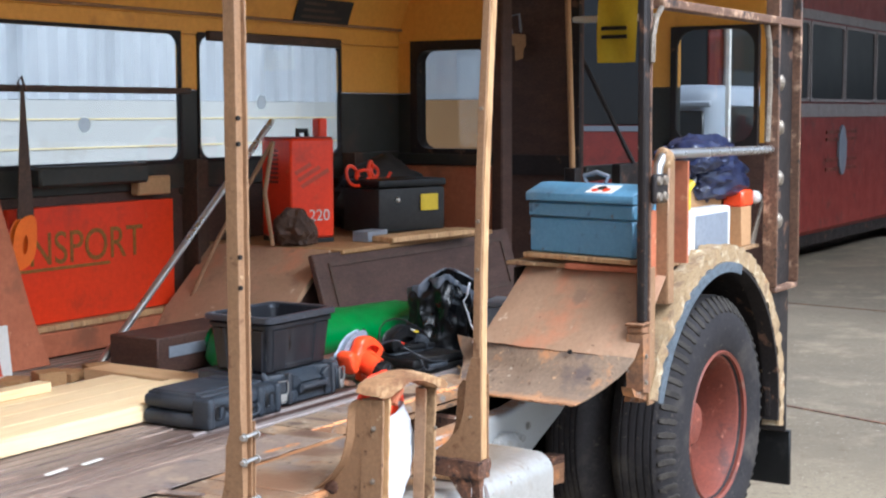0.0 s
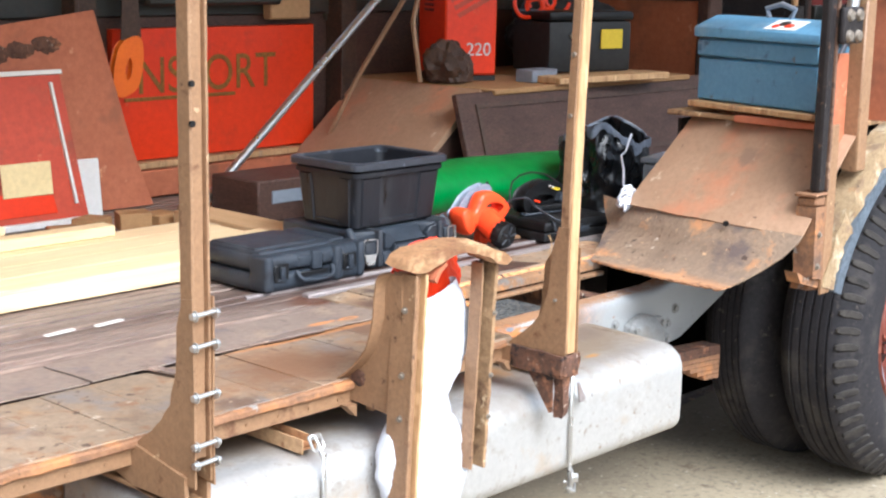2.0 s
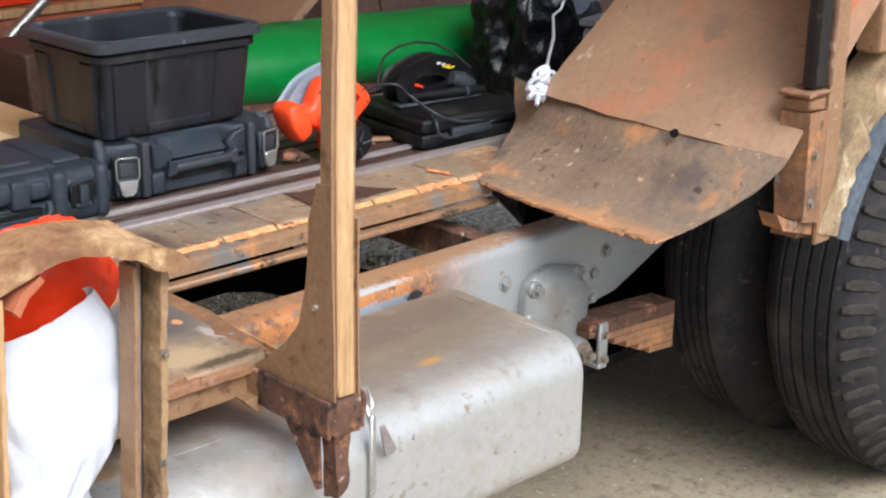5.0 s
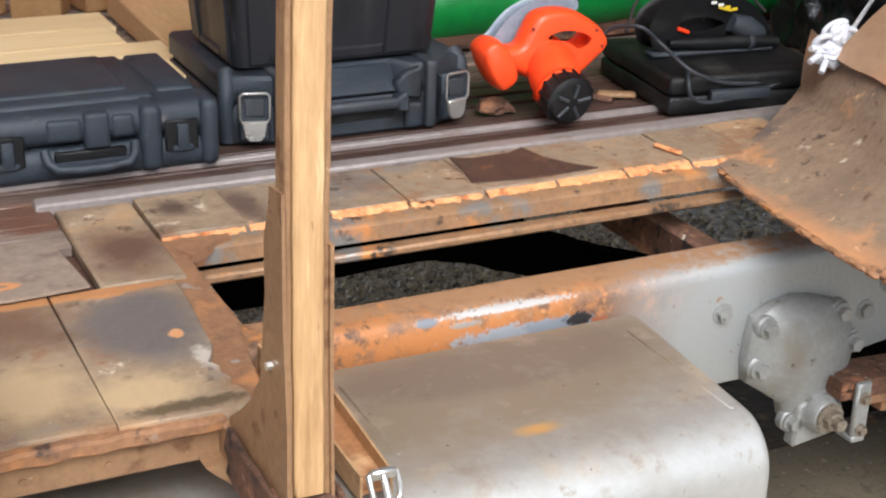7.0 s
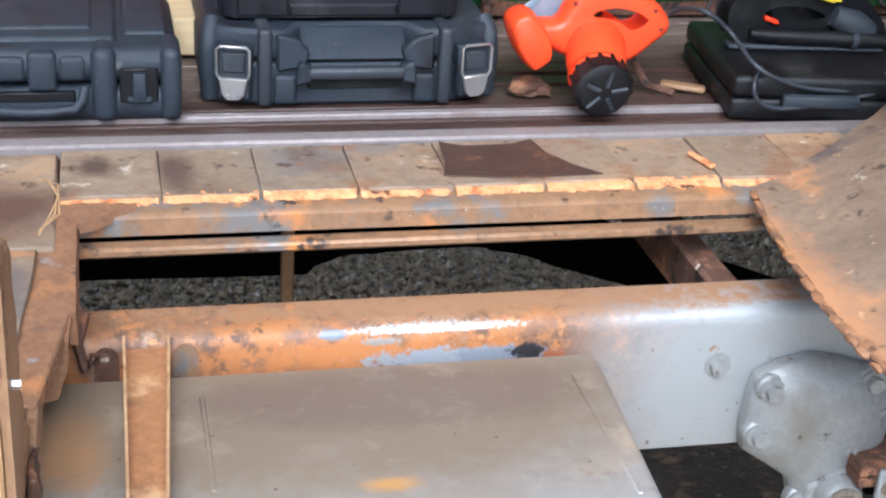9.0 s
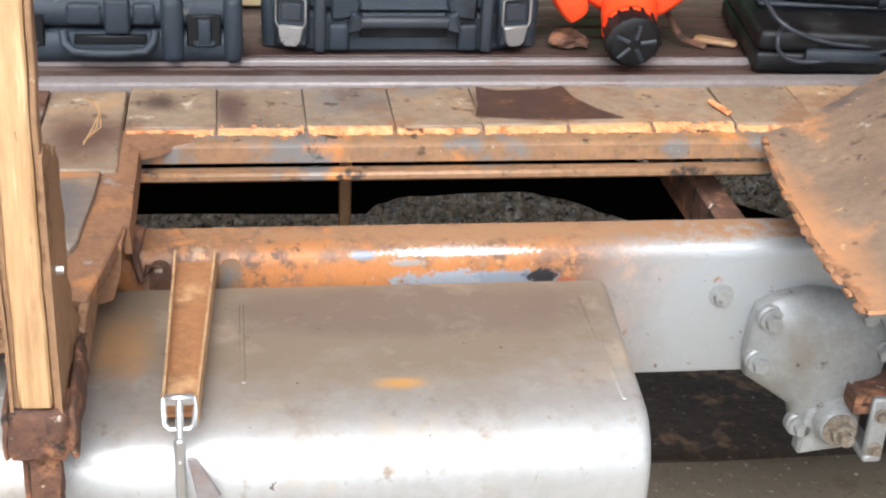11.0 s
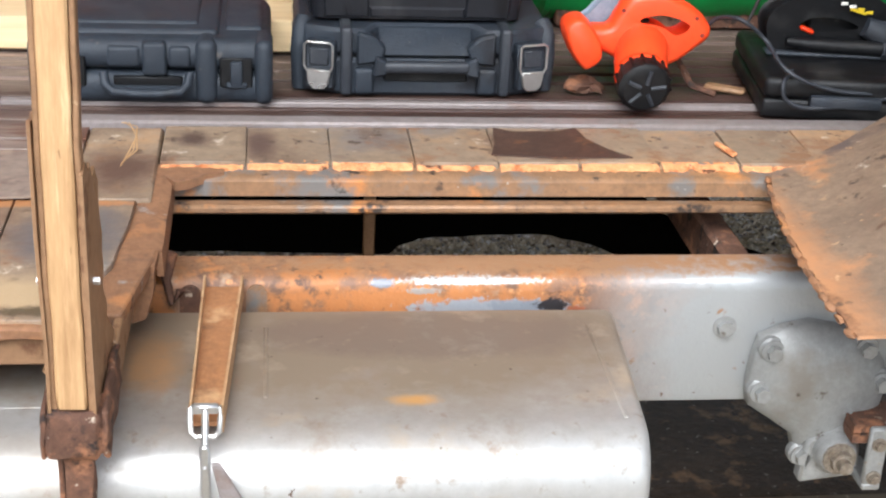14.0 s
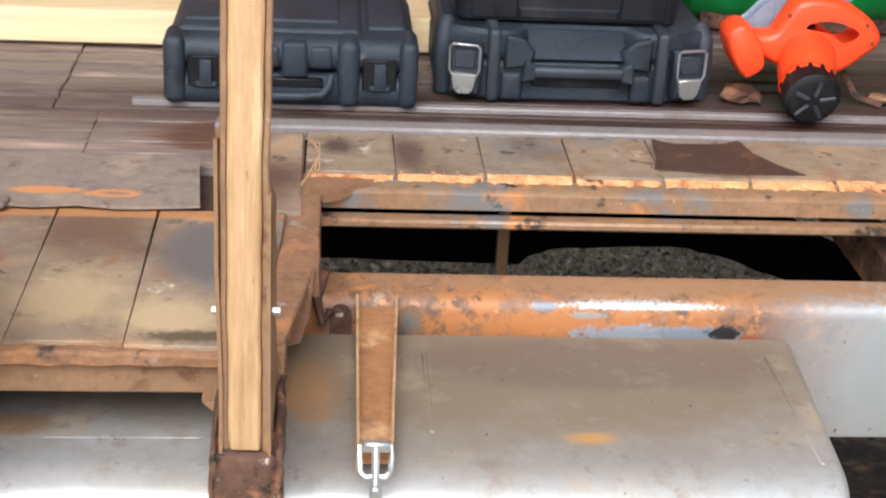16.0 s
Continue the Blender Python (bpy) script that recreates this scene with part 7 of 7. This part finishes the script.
def bags():
    g = thing("green_sheeting", (1.2, 1.35, FLOOR), "folded roll of glossy green plastic sheeting", "sheeting")
    b = B()
    rows = []
    for k in range(37):
        x = 0.60 + 0.95 * k / 36
        row = []
        for j in range(20):
            a = 2 * math.pi * j / 19
            r = 1 + 0.14 * noise.noise(Vector((x * 3, math.cos(a), math.sin(a)))) + 0.09 * (0.5 - abs(noise.noise(Vector((x * 6, 2 * a, 4)))))
            row.append((x, 1.32 + 0.13 * r * math.cos(a) - 0.05 * (x - 0.6), max(FLOOR + 0.002, 0.823 + (0.092 - 0.028 * (x - 0.6)) * r * math.sin(a))))
        rows.append(row)
    part("roll", b.sheet(rows), GREEN, g, angle=70)
    part("end", B().blob((0.60, 1.32, 0.82), (0.03, 0.12, 0.08), 0.3, 4, 3, 3, flat=FLOOR + 0.001), GREEN, g)
    k = thing("black_sack", (1.40, 0.99, FLOOR), "open crumpled black polythene sack with a pale rim and white string", "sack")
    def mouth(a):
        return 0.245 + 0.030 * math.sin(a * 2 + 0.6) + 0.022 * noise.noise(Vector((math.cos(a) * 2, math.sin(a) * 2, 5)))
    def wall(v, a, grow=0.0):
        q = Vector((math.cos(a), math.sin(a), 0.0))
        square = 1.0 / max(abs(math.cos(a)) ** 5 + abs(math.sin(a)) ** 5, 0.2) ** 0.2
        crease = 0.05 * math.sin(6 * a + 4.0 * v) + 0.26 * (0.3 - abs(noise.noise(q * 1.9 + Vector((0, 0, 2.6 * v))))) + 0.14 * (0.3 - abs(noise.noise(q * 4.4 + Vector((3, 0, 5 * v)))))
        r = (0.92 - 0.10 * v * v) * square * (1 + crease) + grow
        return Vector((1.40 + 0.150 * r * q.x, 0.99 + 0.115 * r * q.y, FLOOR + 0.002 + mouth(a) * v))
    turns = [2 * math.pi * j / 120 for j in range(121)]
    rings = [[wall(i / 36, a % (2 * math.pi)) for a in turns] for i in range(37)]
    part("sack", B().sheet(rings), BLACK_BAG, k, angle=70)
    rings = []
    for i in range(10):
        v = i / 9
        row = []
        for a in turns:
            hang_ = 0.008 + 0.040 * max(0.0, 0.3 + noise.noise(Vector((math.cos(a) * 3, math.sin(a) * 3, 1))))
            p = wall(1.0, a % (2 * math.pi), 0.02 + 0.045 * math.sin(v * math.pi * 0.6))
            p.z += 0.010 * math.sin(v * math.pi) - hang_ * v * v
            row.append(p)
        rings.append(row)
    part("rim", B().sheet(rings), BAG_RIM, k, "pale grey turned-over rim", 60)
    part("base", B().blob((1.40, 0.99, FLOOR + 0.012), (0.12, 0.09, 0.01), 0.1, 3, 2, 3, flat=FLOOR + 0.001), BLACK_BAG, k)
    part("inside_bundle", B().blob((1.43, 1.0, FLOOR + 0.14), (0.10, 0.075, 0.07), 0.5, 4, 12, 4), BLACK_BAG, k)
    st = [(1.36, 0.862, 1.0), (1.345, 0.858, 0.975), (1.33, 0.855, 0.955), (1.30, 0.852, 0.94), (1.24, 0.80, 0.905), (1.16, 0.74, 0.885), (1.06, 0.66, 0.872), (0.985, 0.605, 0.866)]
    part("string", B().tube(st, 0.0032, 8).rough(0.006, 30), WHITE_BAG, k, "white string")
    c = Vector((0.979, 0.598, 0.866))
    part("knot", B().blob(c, (0.022, 0.014, 0.015), 0.9, 4, 6, 4), WHITE_BAG, k, "white knotted string", 60)
    part("knot", B().blob(c + Vector((0.004, -0.002, 0.026)), (0.013, 0.010, 0.014), 0.7, 4, 3, 4), WHITE_BAG, k, "white knotted string", 60)
    for q, (dx, dz, rr) in enumerate(((-0.016, 0.016, 0.011), (0.016, 0.020, 0.013), (0.002, 0.034, 0.010))):
        lp = [c + Vector((dx + rr * 1.4 * math.cos(w), -0.006 * math.sin(w + q), dz + rr * math.sin(w + 0.4 * q))) for w in (j * math.pi / 8 for j in range(17))]
        part("loop", B().tube(lp, 0.0042, 8), WHITE_BAG, k)
    for e in ((-0.045, -0.012, -0.006), (-0.040, -0.004, 0.010), (0.040, -0.006, 0.004), (0.052, 0.004, 0.0), (-0.03, -0.02, -0.02)):
        part("loose_end", B().tube([c, c + Vector(e) * 0.6 + Vector((0, 0, 0.004)), c + Vector(e)], 0.0045, 8), WHITE_BAG, k)
    x = thing("grey_plastic_box", (1.3, 0.7, FLOOR), "pale grey plastic box beside the arch", "box")
    part("body", B().box(1.33, 0.63, FLOOR, 1.50, 0.80, 0.925, 0.012, about((1.4, 0.7, FLOOR), 0, 0, 12), 2), GREY_BOX, x)
    part("lid", B().box(1.325, 0.625, 0.926, 1.505, 0.805, 0.942, 0.004, about((1.4, 0.7, FLOOR), 0, 0, 12)), GREY_BOX, x)


bags()


def tool_box():
    t = thing("metal_tool_box", (1.24, 0.32, 1.13), "blue enamelled cantilever tool box on a wooden board", "tool box")
    m = pose(1.240, 0.300, 1.125, 0, 0, -11) @ Matrix.Diagonal((1, 1.06, 1.10, 1))
    def put(name, b, material, label="", parent=t):
        return part(name, b.turn(m), material, parent, label)
    put("lower_tray", B().box(-0.09, -0.20, 0.018, 0.10, 0.20, 0.125, 0.005), BLUE)
    put("upper_tray", B().box(-0.095, -0.203, 0.128, 0.105, 0.203, 0.172, 0.005), BLUE)
    put("lid", B().prism([(-0.105, 0.175), (0.115, 0.175), (0.115, 0.20), (0.03, 0.228), (-0.02, 0.228), (-0.105, 0.20)], "y", -0.208, 0.208, 0.003), BLUE, "sloping blue lid")
    put("handle", B().tube([(0.0, -0.03, 0.228), (0.0, -0.045, 0.25), (0.0, 0.0, 0.262), (0.0, 0.05, 0.25), (0.0, 0.04, 0.228)], 0.007, 8), GREY_BOX, "grey carrying handle")
    s = put("sticker", B().prism([(-0.095, -0.12), (-0.03, -0.12), (-0.03, -0.02), (-0.095, -0.02)], "z", 0.0, 0.0015).turn(about((-0.06, 0, 0), 0, -18.2)).turn(Matrix.Translation((0, 0, 0.2150))), PAPER, "white sticker with red and black shapes")
    for x, y, r, mm in ((-0.07, -0.085, 0.014, RED), (-0.055, -0.06, 0.016, INK), (-0.075, -0.045, 0.012, RED)):
        put("motif", B().lathe([(0.0, 0.0), (r, 0.0), (r, 0.001), (0.0, 0.001)], (x, y, 0), "z", 14, closed=False).turn(about((-0.06, 0, 0), 0, -18.2)).turn(Matrix.Translation((0, 0, 0.2166))), mm, parent=s)
    for y in (-0.215, 0.205):
        put("link_arm", B().box(-0.05, y, 0.06, -0.035, y + 0.006, 0.19, 0.001, about((-0.04, y, 0.12), 25)), GREY_BOX)
    bd = solid("wooden_board", B().box(1.130, 0.085, 1.1255, 1.345, 0.53, 1.142, 0.003, about((1.23, 0.30, 1.12), 0, 0, -11)), PALE_WOOD, "rough pale board under the tool box", "board")


tool_box()


def arch_clutter():
    t = thing("navy_tarpaulin", (1.75, 0.42, 1.3), "crumpled navy plastic tarpaulin on the boxes", "tarpaulin")
    part("tarp", B().blob((1.93, 0.21, 1.40), (0.27, 0.11, 0.105), 0.55, 3, 21, 5), NAVY, t, angle=60)
    part("fold", B().blob((1.74, 0.17, 1.45), (0.13, 0.08, 0.05), 0.6, 3, 8, 4), NAVY, t, angle=60)
    c = thing("cardboard_box", (1.68, 0.42, 1.112), "open brown cardboard box on the wheel arch", "box")
    part("carton", B().box(1.70, 0.165, 1.1125, 2.02, 0.33, 1.335, 0.004), CARD, c)
    part("flap", B().box(2.02, 0.165, 1.30, 2.09, 0.33, 1.306, 0.002, about((2.02, 0.25, 1.30), 0, 30)), CARD, c)
    w = thing("white_container", (1.5, 0.22, 1.112), "white plastic container with a pale blue front", "container")
    part("tub", B().box(1.52, 0.082, 1.1125, 1.90, 0.158, 1.275, 0.012, seg=2), WHITE, w)
    part("front", B().box(1.56, 0.078, 1.13, 1.86, 0.083, 1.255, 0.002), GREY_BOX, w)
    part("bottle", B().tube([(1.46, 0.1, 1.1125), (1.46, 0.1, 1.22), (1.46, 0.1, 1.26), (1.46, 0.1, 1.29)], 0.03, 16, [0.035, 0.035, 0.02, 0.015]), WHITE, w, "white plastic bottle")
    y = solid("yellow_spray_head", B().tube([(1.545, 0.115, 1.275), (1.545, 0.115, 1.345), (1.575, 0.10, 1.37)], 0.02, 12, [0.02, 0.022, 0.014]), YELLOW_BAG, "yellow plastic spray head", "spray head")
    o = thing("orange_holder", (2.0, 0.3, 1.112), "orange topped holder with loose tools", "holder")
    part("card", B().box(2.03, 0.09, 1.1125, 2.13, 0.16, 1.26, 0.003), CARD, o)
    part("top", B().box(2.025, 0.085, 1.26, 2.14, 0.165, 1.32, 0.008), ORANGE, o, "orange rim")
    for k in range(3):
        part("tool", B().tube([(2.15 + 0.015 * k, 0.1, 1.1125), (2.17 + 0.02 * k, 0.075, 1.22 + 0.03 * k)], 0.007, 8), BOLT, o)
    part("ball", B().blob((2.17, 0.09, 1.29), (0.025, 0.025, 0.025), 0.05, 3, 1, 3), WHITE, o, "white ball knob")
    part("stand", B().tube([(2.07, 0.24, 1.1125), (2.07, 0.22, 1.28)], 0.006, 8), BOLT, o)
    l = thing("strap_loop", (1.68, 0.3, 1.36), "white webbing strap looped over the boxes", "strap")
    part("strap", B().tube([(1.69, 0.16, 1.335), (1.74, 0.15, 1.385), (1.84, 0.145, 1.40), (1.94, 0.15, 1.375), (2.0, 0.16, 1.335)], 0.008, 8), WHITE_BAG, l)


arch_clutter()


def timber():
    rnd = random.Random(8)
    grp = "stack of new timber"
    z = FLOOR
    def board(x0, x1, y0, y1, z0, z1, rz=0.0):
        b = B().box(x0, y0, z0, x1, y1, z1, 0.003, about(((x0 + x1) / 2, y0, z0), 0, 0, rz))
        solid("timber_plank", b, NEW_TIMBER, "clean new planed softwood plank on the bus floor", "plank", grp)
    board(-2.6, 0.205, 1.032, 1.138, z, z + 0.0500)
    board(-2.6, 0.212, 1.139, 1.245, z, z + 0.0505)
    board(-2.6, 0.160, 1.246, 1.352, z, z + 0.0500)
    board(-2.6, 0.168, 1.353, 1.46, z, z + 0.0503)
    board(-2.4, -0.14, 1.40, 1.455, z + 0.0508, z + 0.080)
    board(-2.4, -0.42, 1.462, 1.54, z, z + 0.10)
    solid("plywood_offcut", B().box(0.22, 1.06, FLOOR, 0.345, 1.64, FLOOR + 0.045, 0.003), OFFCUT, "flat plywood offcut beside the timber", "offcut")
    for k in range(5):
        x = -0.15 + 0.11 * k
        solid("timber_offcut", B().box(x, 1.66, FLOOR, x + 0.09, 1.74, FLOOR + 0.03 + 0.01 * (k % 3), 0.003, about((x, 1.7, FLOOR), 0, 0, rnd.uniform(-30, 30))), PLY, "short offcut of plywood on the floor", "offcut", "plywood offcuts")
    for x in (-0.72, -0.60):
        solid("paper_scrap", B().box(x, 0.80, FLOOR - 0.001, x + 0.075, 0.815, FLOOR + 0.002, 0.001, about((x, 0.8, FLOOR), 0, 0, 8)), PAPER, "scrap of white paper on the slats", "paper", "paper scraps")


timber()


def far_side_things():
    # bare pole leaning on the far wall
    solid("aluminium_pole", B().cyl((0.372, 1.736, FLOOR + 0.008), (1.504, 1.873, 1.579), 0.0135, 16), ALUMINIUM, "long bare aluminium tube leaning across the saloon", "pole")
    b = thing("dark_box", (0.62, 1.5, FLOOR), "dark brown wooden box with a torn white label", "box")
    part("body", B().box(0.42, 1.50, FLOOR, 0.98, 1.72, 0.87, 0.005), DARK_BROWN, b)
    part("label", B().box(0.47, 1.495, 0.80, 0.66, 1.4995, 0.838, 0.001), GREY_BOX, b, "torn white label")
    p = thing("leaning_panel", (0.1, 1.98, FLOOR), "rusty brown bus panel with ragged holes leaning on the wall", "panel")
    lean = about((0.1, 2.0, FLOOR), -5)
    part("panel", B().prism([(-0.55, FLOOR), (0.39, FLOOR), (0.33, 0.92), (0.225, 1.345), (-0.14, 1.30), (-0.55, 1.28)], "y", 1.97, 1.985, 0, lean), PRIMER, p, "rust-brown panel")
    # Holes are not cut; dark blobs paint the darkness inside them.
    for k in range(4):
        part("hole", B().blob((-0.20 + 0.085 * k, 1.968, 1.21 + 0.012 * k), (0.034, 0.004, 0.018), 1.0, 3, k + 2, 4, lean), RUST_DARK, p, "ragged hole drawn as a dark raised patch")
    r = thing("red_body_panel", (0.0, 1.86, FLOOR), "old red bus body panel with a cut-out and cream patch", "panel")
    lean = about((0.0, 1.88, FLOOR), -7)
    part("panel", B().prism([(-0.60, FLOOR), (0.085, FLOOR), (0.03, 1.185), (-0.60, 1.17)], "y", 1.86, 1.875, 0, lean), PANEL_RED, r, "faded red panel")
    part("bright_area", B().prism([(-0.60, 0.78), (-0.02, 0.78), (-0.03, 0.83), (-0.24, 0.85), (-0.60, 0.86)], "y", 1.855, 1.859, 0, lean), RED, r, "bright red area")
    part("patch", B().box(-0.19, 1.851, 0.835, -0.03, 1.855, 0.93, 0.002, lean), mat("cream_patch", (240, 216, 160), (228, 204, 150), 0.7, mix=0.9), r, "cream paper patch")
    part("edge_bead", B().box(-0.60, 1.85, 1.172, 0.035, 1.859, 1.186, 0.002, lean), PAPER, r, "pale flaking edge")
    part("edge_bead", B().prism([(0.04, 0.80), (0.048, 0.80), (0.0, 1.15), (-0.008, 1.15)], "y", 1.85, 1.859, 0, lean), PAPER, r, "pale flaking edge")
    part("foot_rail", B().box(-0.60, 1.84, FLOOR, 0.08, 1.858, 0.765, 0.003), PAPER, r)
    w = solid("white_card", B().box(0.07, 1.90, FLOOR, 0.16, 1.91, 0.92, 0.003, about((0.3, 1.9, FLOOR), -6)), PAPER, "white card leaning behind the red panel", "card")
    s = thing("handsaw", (0.40, 2.07, 1.2), "handsaw with orange handle hung on the window bar", "saw")
    part("blade", B().prism([(0.388, 1.69), (0.403, 1.69), (0.432, 1.25), (0.356, 1.25)], "y", 2.075, 2.0785), BROWN_DARK, s, "dull steel blade")
    grip = [(0.327, 1.167), (0.345, 1.225), (0.375, 1.250), (0.417, 1.252), (0.424, 1.19), (0.410, 1.12), (0.380, 1.090), (0.338, 1.082), (0.324, 1.12)]
    slot = [(0.360, 1.175), (0.380, 1.202), (0.393, 1.180), (0.386, 1.135), (0.366, 1.122), (0.357, 1.145)]
    part("handle", pillow(curve2(grip), curve2(slot), 2.062, 2.088, 0.006), SAW_ORANGE, s, "orange plastic handle", 50)
    part("string", B().tube([(0.395, 2.08, 1.68), (0.385, 2.088, 1.72), (0.405, 2.09, 1.74), (0.415, 2.08, 1.69)], 0.005, 6), BROWN_DARK, s)
    # offside wheel arch with its boards
    a = thing("offside_arch", (1.8, 1.9, FLOOR), "offside wheel arch box with sloping brown front sheet", "arch")
    part("top", B().box(1.40, 1.45, 1.07, 2.55, 2.14, 1.09, 0.004), PLY, a)
    part("front_sheet", B().prism([(1.38, 1.088), (1.10, 0.86), (1.02, FLOOR), (1.04, FLOOR), (1.12, 0.85), (1.40, 1.075)], "y", 1.50, 2.09), ARCH_PANEL, a, "sloping brown sheet")
    part("side", B().prism([(1.40, 1.07), (2.55, 1.07), (2.55, FLOOR), (1.06, FLOOR), (1.13, 0.85)], "y", 1.52, 1.54), DARK_BROWN, a)
    d = thing("leaning_door", (1.9, 1.40, FLOOR), "dark brown panelled door leaning on the offside arch", "door")
    lean = about((1.9, 1.36, FLOOR), -17)
    part("leaf", B().box(1.22, 1.36, 0.80, 2.70, 1.385, 1.10, 0.004, lean), DARK_BROWN, d)
    part("bead", B().ring_plate((1.30, 0.84, 2.62, 1.06), (1.315, 0.855, 2.605, 1.045), 0.01, "y", 1.354, 1.36).turn(lean), BROWN_DARK, d)
    part("stand", B().box(1.25, 1.34, FLOOR, 2.68, 1.40, 0.80, 0.004), RUST_DARK, d, "reddish timber bearer")
    t = thing("welder", (1.62, 1.85, 1.09), "bright red upright welding set marked 220", "welder")
    m = pose(1.63, 1.84, 1.09, 0, 0, -24)
    part("case", B().box(-0.10, -0.125, 0.02, 0.10, 0.125, 0.42, 0.008).turn(m), RED, t, "red sheet-steel case")
    part("feet", B().box(-0.10, -0.12, 0.0, 0.10, 0.12, 0.02, 0.003).turn(m), INK, t)
    part("top_panel", B().box(-0.098, -0.12, 0.42, 0.098, 0.12, 0.426, 0.002).turn(m), RED_OLD, t)
    part("handle", B().tube([(0.02, 0.03, 0.42), (0.02, 0.035, 0.45), (0.06, 0.035, 0.45), (0.06, 0.03, 0.42)], 0.012, 8).turn(m), INK, t, "black handle")
    for k in range(8):
        part("louvre", B().box(-0.104, -0.02, 0.24 + 0.018 * k, -0.0995, 0.06, 0.249 + 0.018 * k, 0.001).turn(m), RED_OLD, t)
    for k in range(3):
        part("lettering_bar", B().box(-0.07, -0.1275, 0.25 + 0.03 * k, 0.07 - 0.03 * k, -0.1255, 0.266 + 0.03 * k, 0, about((0, -0.126, 0.28), 0, -28)).turn(m), PANEL_RED, t, "unreadable pale lettering")
    lettering("number", "220", 0.065, m @ pose(-0.02, -0.1265, 0.09, 90, 0, 0), LETTER, t)
    part("clip_bracket", B().box(0.085, -0.03, 0.36, 0.125, 0.03, 0.50, 0.006).turn(m), RED, t)
    coil = []
    for k in range(70):
        q = k * 0.36
        coil.append((1.82 + 0.045 * math.cos(q) + 0.0030 * k, 1.70 + 0.02 * math.sin(q * 0.7), 1.345 + 0.035 * math.sin(q) * (1 + 0.4 * math.sin(k * 0.21)) + 0.0004 * k))
    part("lead", B().tube(coil, 0.0075, 8), RED, t, "coiled red lead")
    e = thing("battery_case", (2.05, 1.65, 1.09), "black equipment case with yellow label", "case")
    part("body", B().box(1.86, 1.53, 1.116, 2.24, 1.76, 1.30, 0.012, about((2.05, 1.65, 1.1), 0, 0, -14), 2), INK, e)
    part("lid", B().box(1.855, 1.525, 1.302, 2.245, 1.765, 1.335, 0.01, about((2.05, 1.65, 1.1), 0, 0, -14), 2), BLACK, e)
    part("label", B().box(2.09, 1.522, 1.20, 2.19, 1.526, 1.27, 0.001, about((2.05, 1.65, 1.1), 0, 0, -14)), YELLOW_BAG, e, "yellow label")
    for x in (1.93, 2.04):
        part("stud", B().blob((x, 1.55, 1.25), (0.012, 0.01, 0.012), 0.05, 3, 1, 2), BRIGHT, e)
    solid("wooden_batten", B().box(1.72, 1.40, 1.0905, 2.30, 1.52, 1.1155, 0.004, about((2.0, 1.46, 1.1), 0, 0, -6)), PALE_WOOD, "pale batten lying along the arch top", "batten")
    solid("plastic_offcut", B().box(1.70, 1.54, 1.0905, 1.84, 1.62, 1.135, 0.003), GREY_BOX, "pale translucent plastic offcut", "offcut")
    v = thing("dark_bundle", (2.4, 1.9, 1.09), "dark crumpled coat bundle on the arch", "bundle")
    part("coat", B().blob((2.35, 1.93, 1.22), (0.24, 0.16, 0.17), 0.35, 4, 31, 4, flat=1.091), INK, v, angle=60)
    k = thing("metal_bracket", (1.36, 1.7, 1.09), "thin brown hoop and crumpled cloth behind the pole", "bracket")
    part("hoop", B().tube([(1.42, 1.8, 1.50), (1.34, 1.78, 1.30), (1.36, 1.76, 1.095)], 0.009, 8), BROWN, k)
    part("hoop", B().tube([(1.42, 1.8, 1.50), (1.24, 1.95, 1.10), (1.10, 2.05, FLOOR + 0.005)], 0.009, 8), BROWN, k)
    part("can", B().blob((1.46, 1.72, 1.14), (0.08, 0.07, 0.085), 0.6, 3, 1, 4, flat=1.091), BROWN_DARK, k, "dusty crumpled cloth")
    bb = solid("red_batten", B().box(0.62, 1.20, FLOOR, 1.4, 1.24, FLOOR + 0.03, 0.003), RUST_DARK, "brown batten lying behind the green sheeting", "batten")


far_side_things()
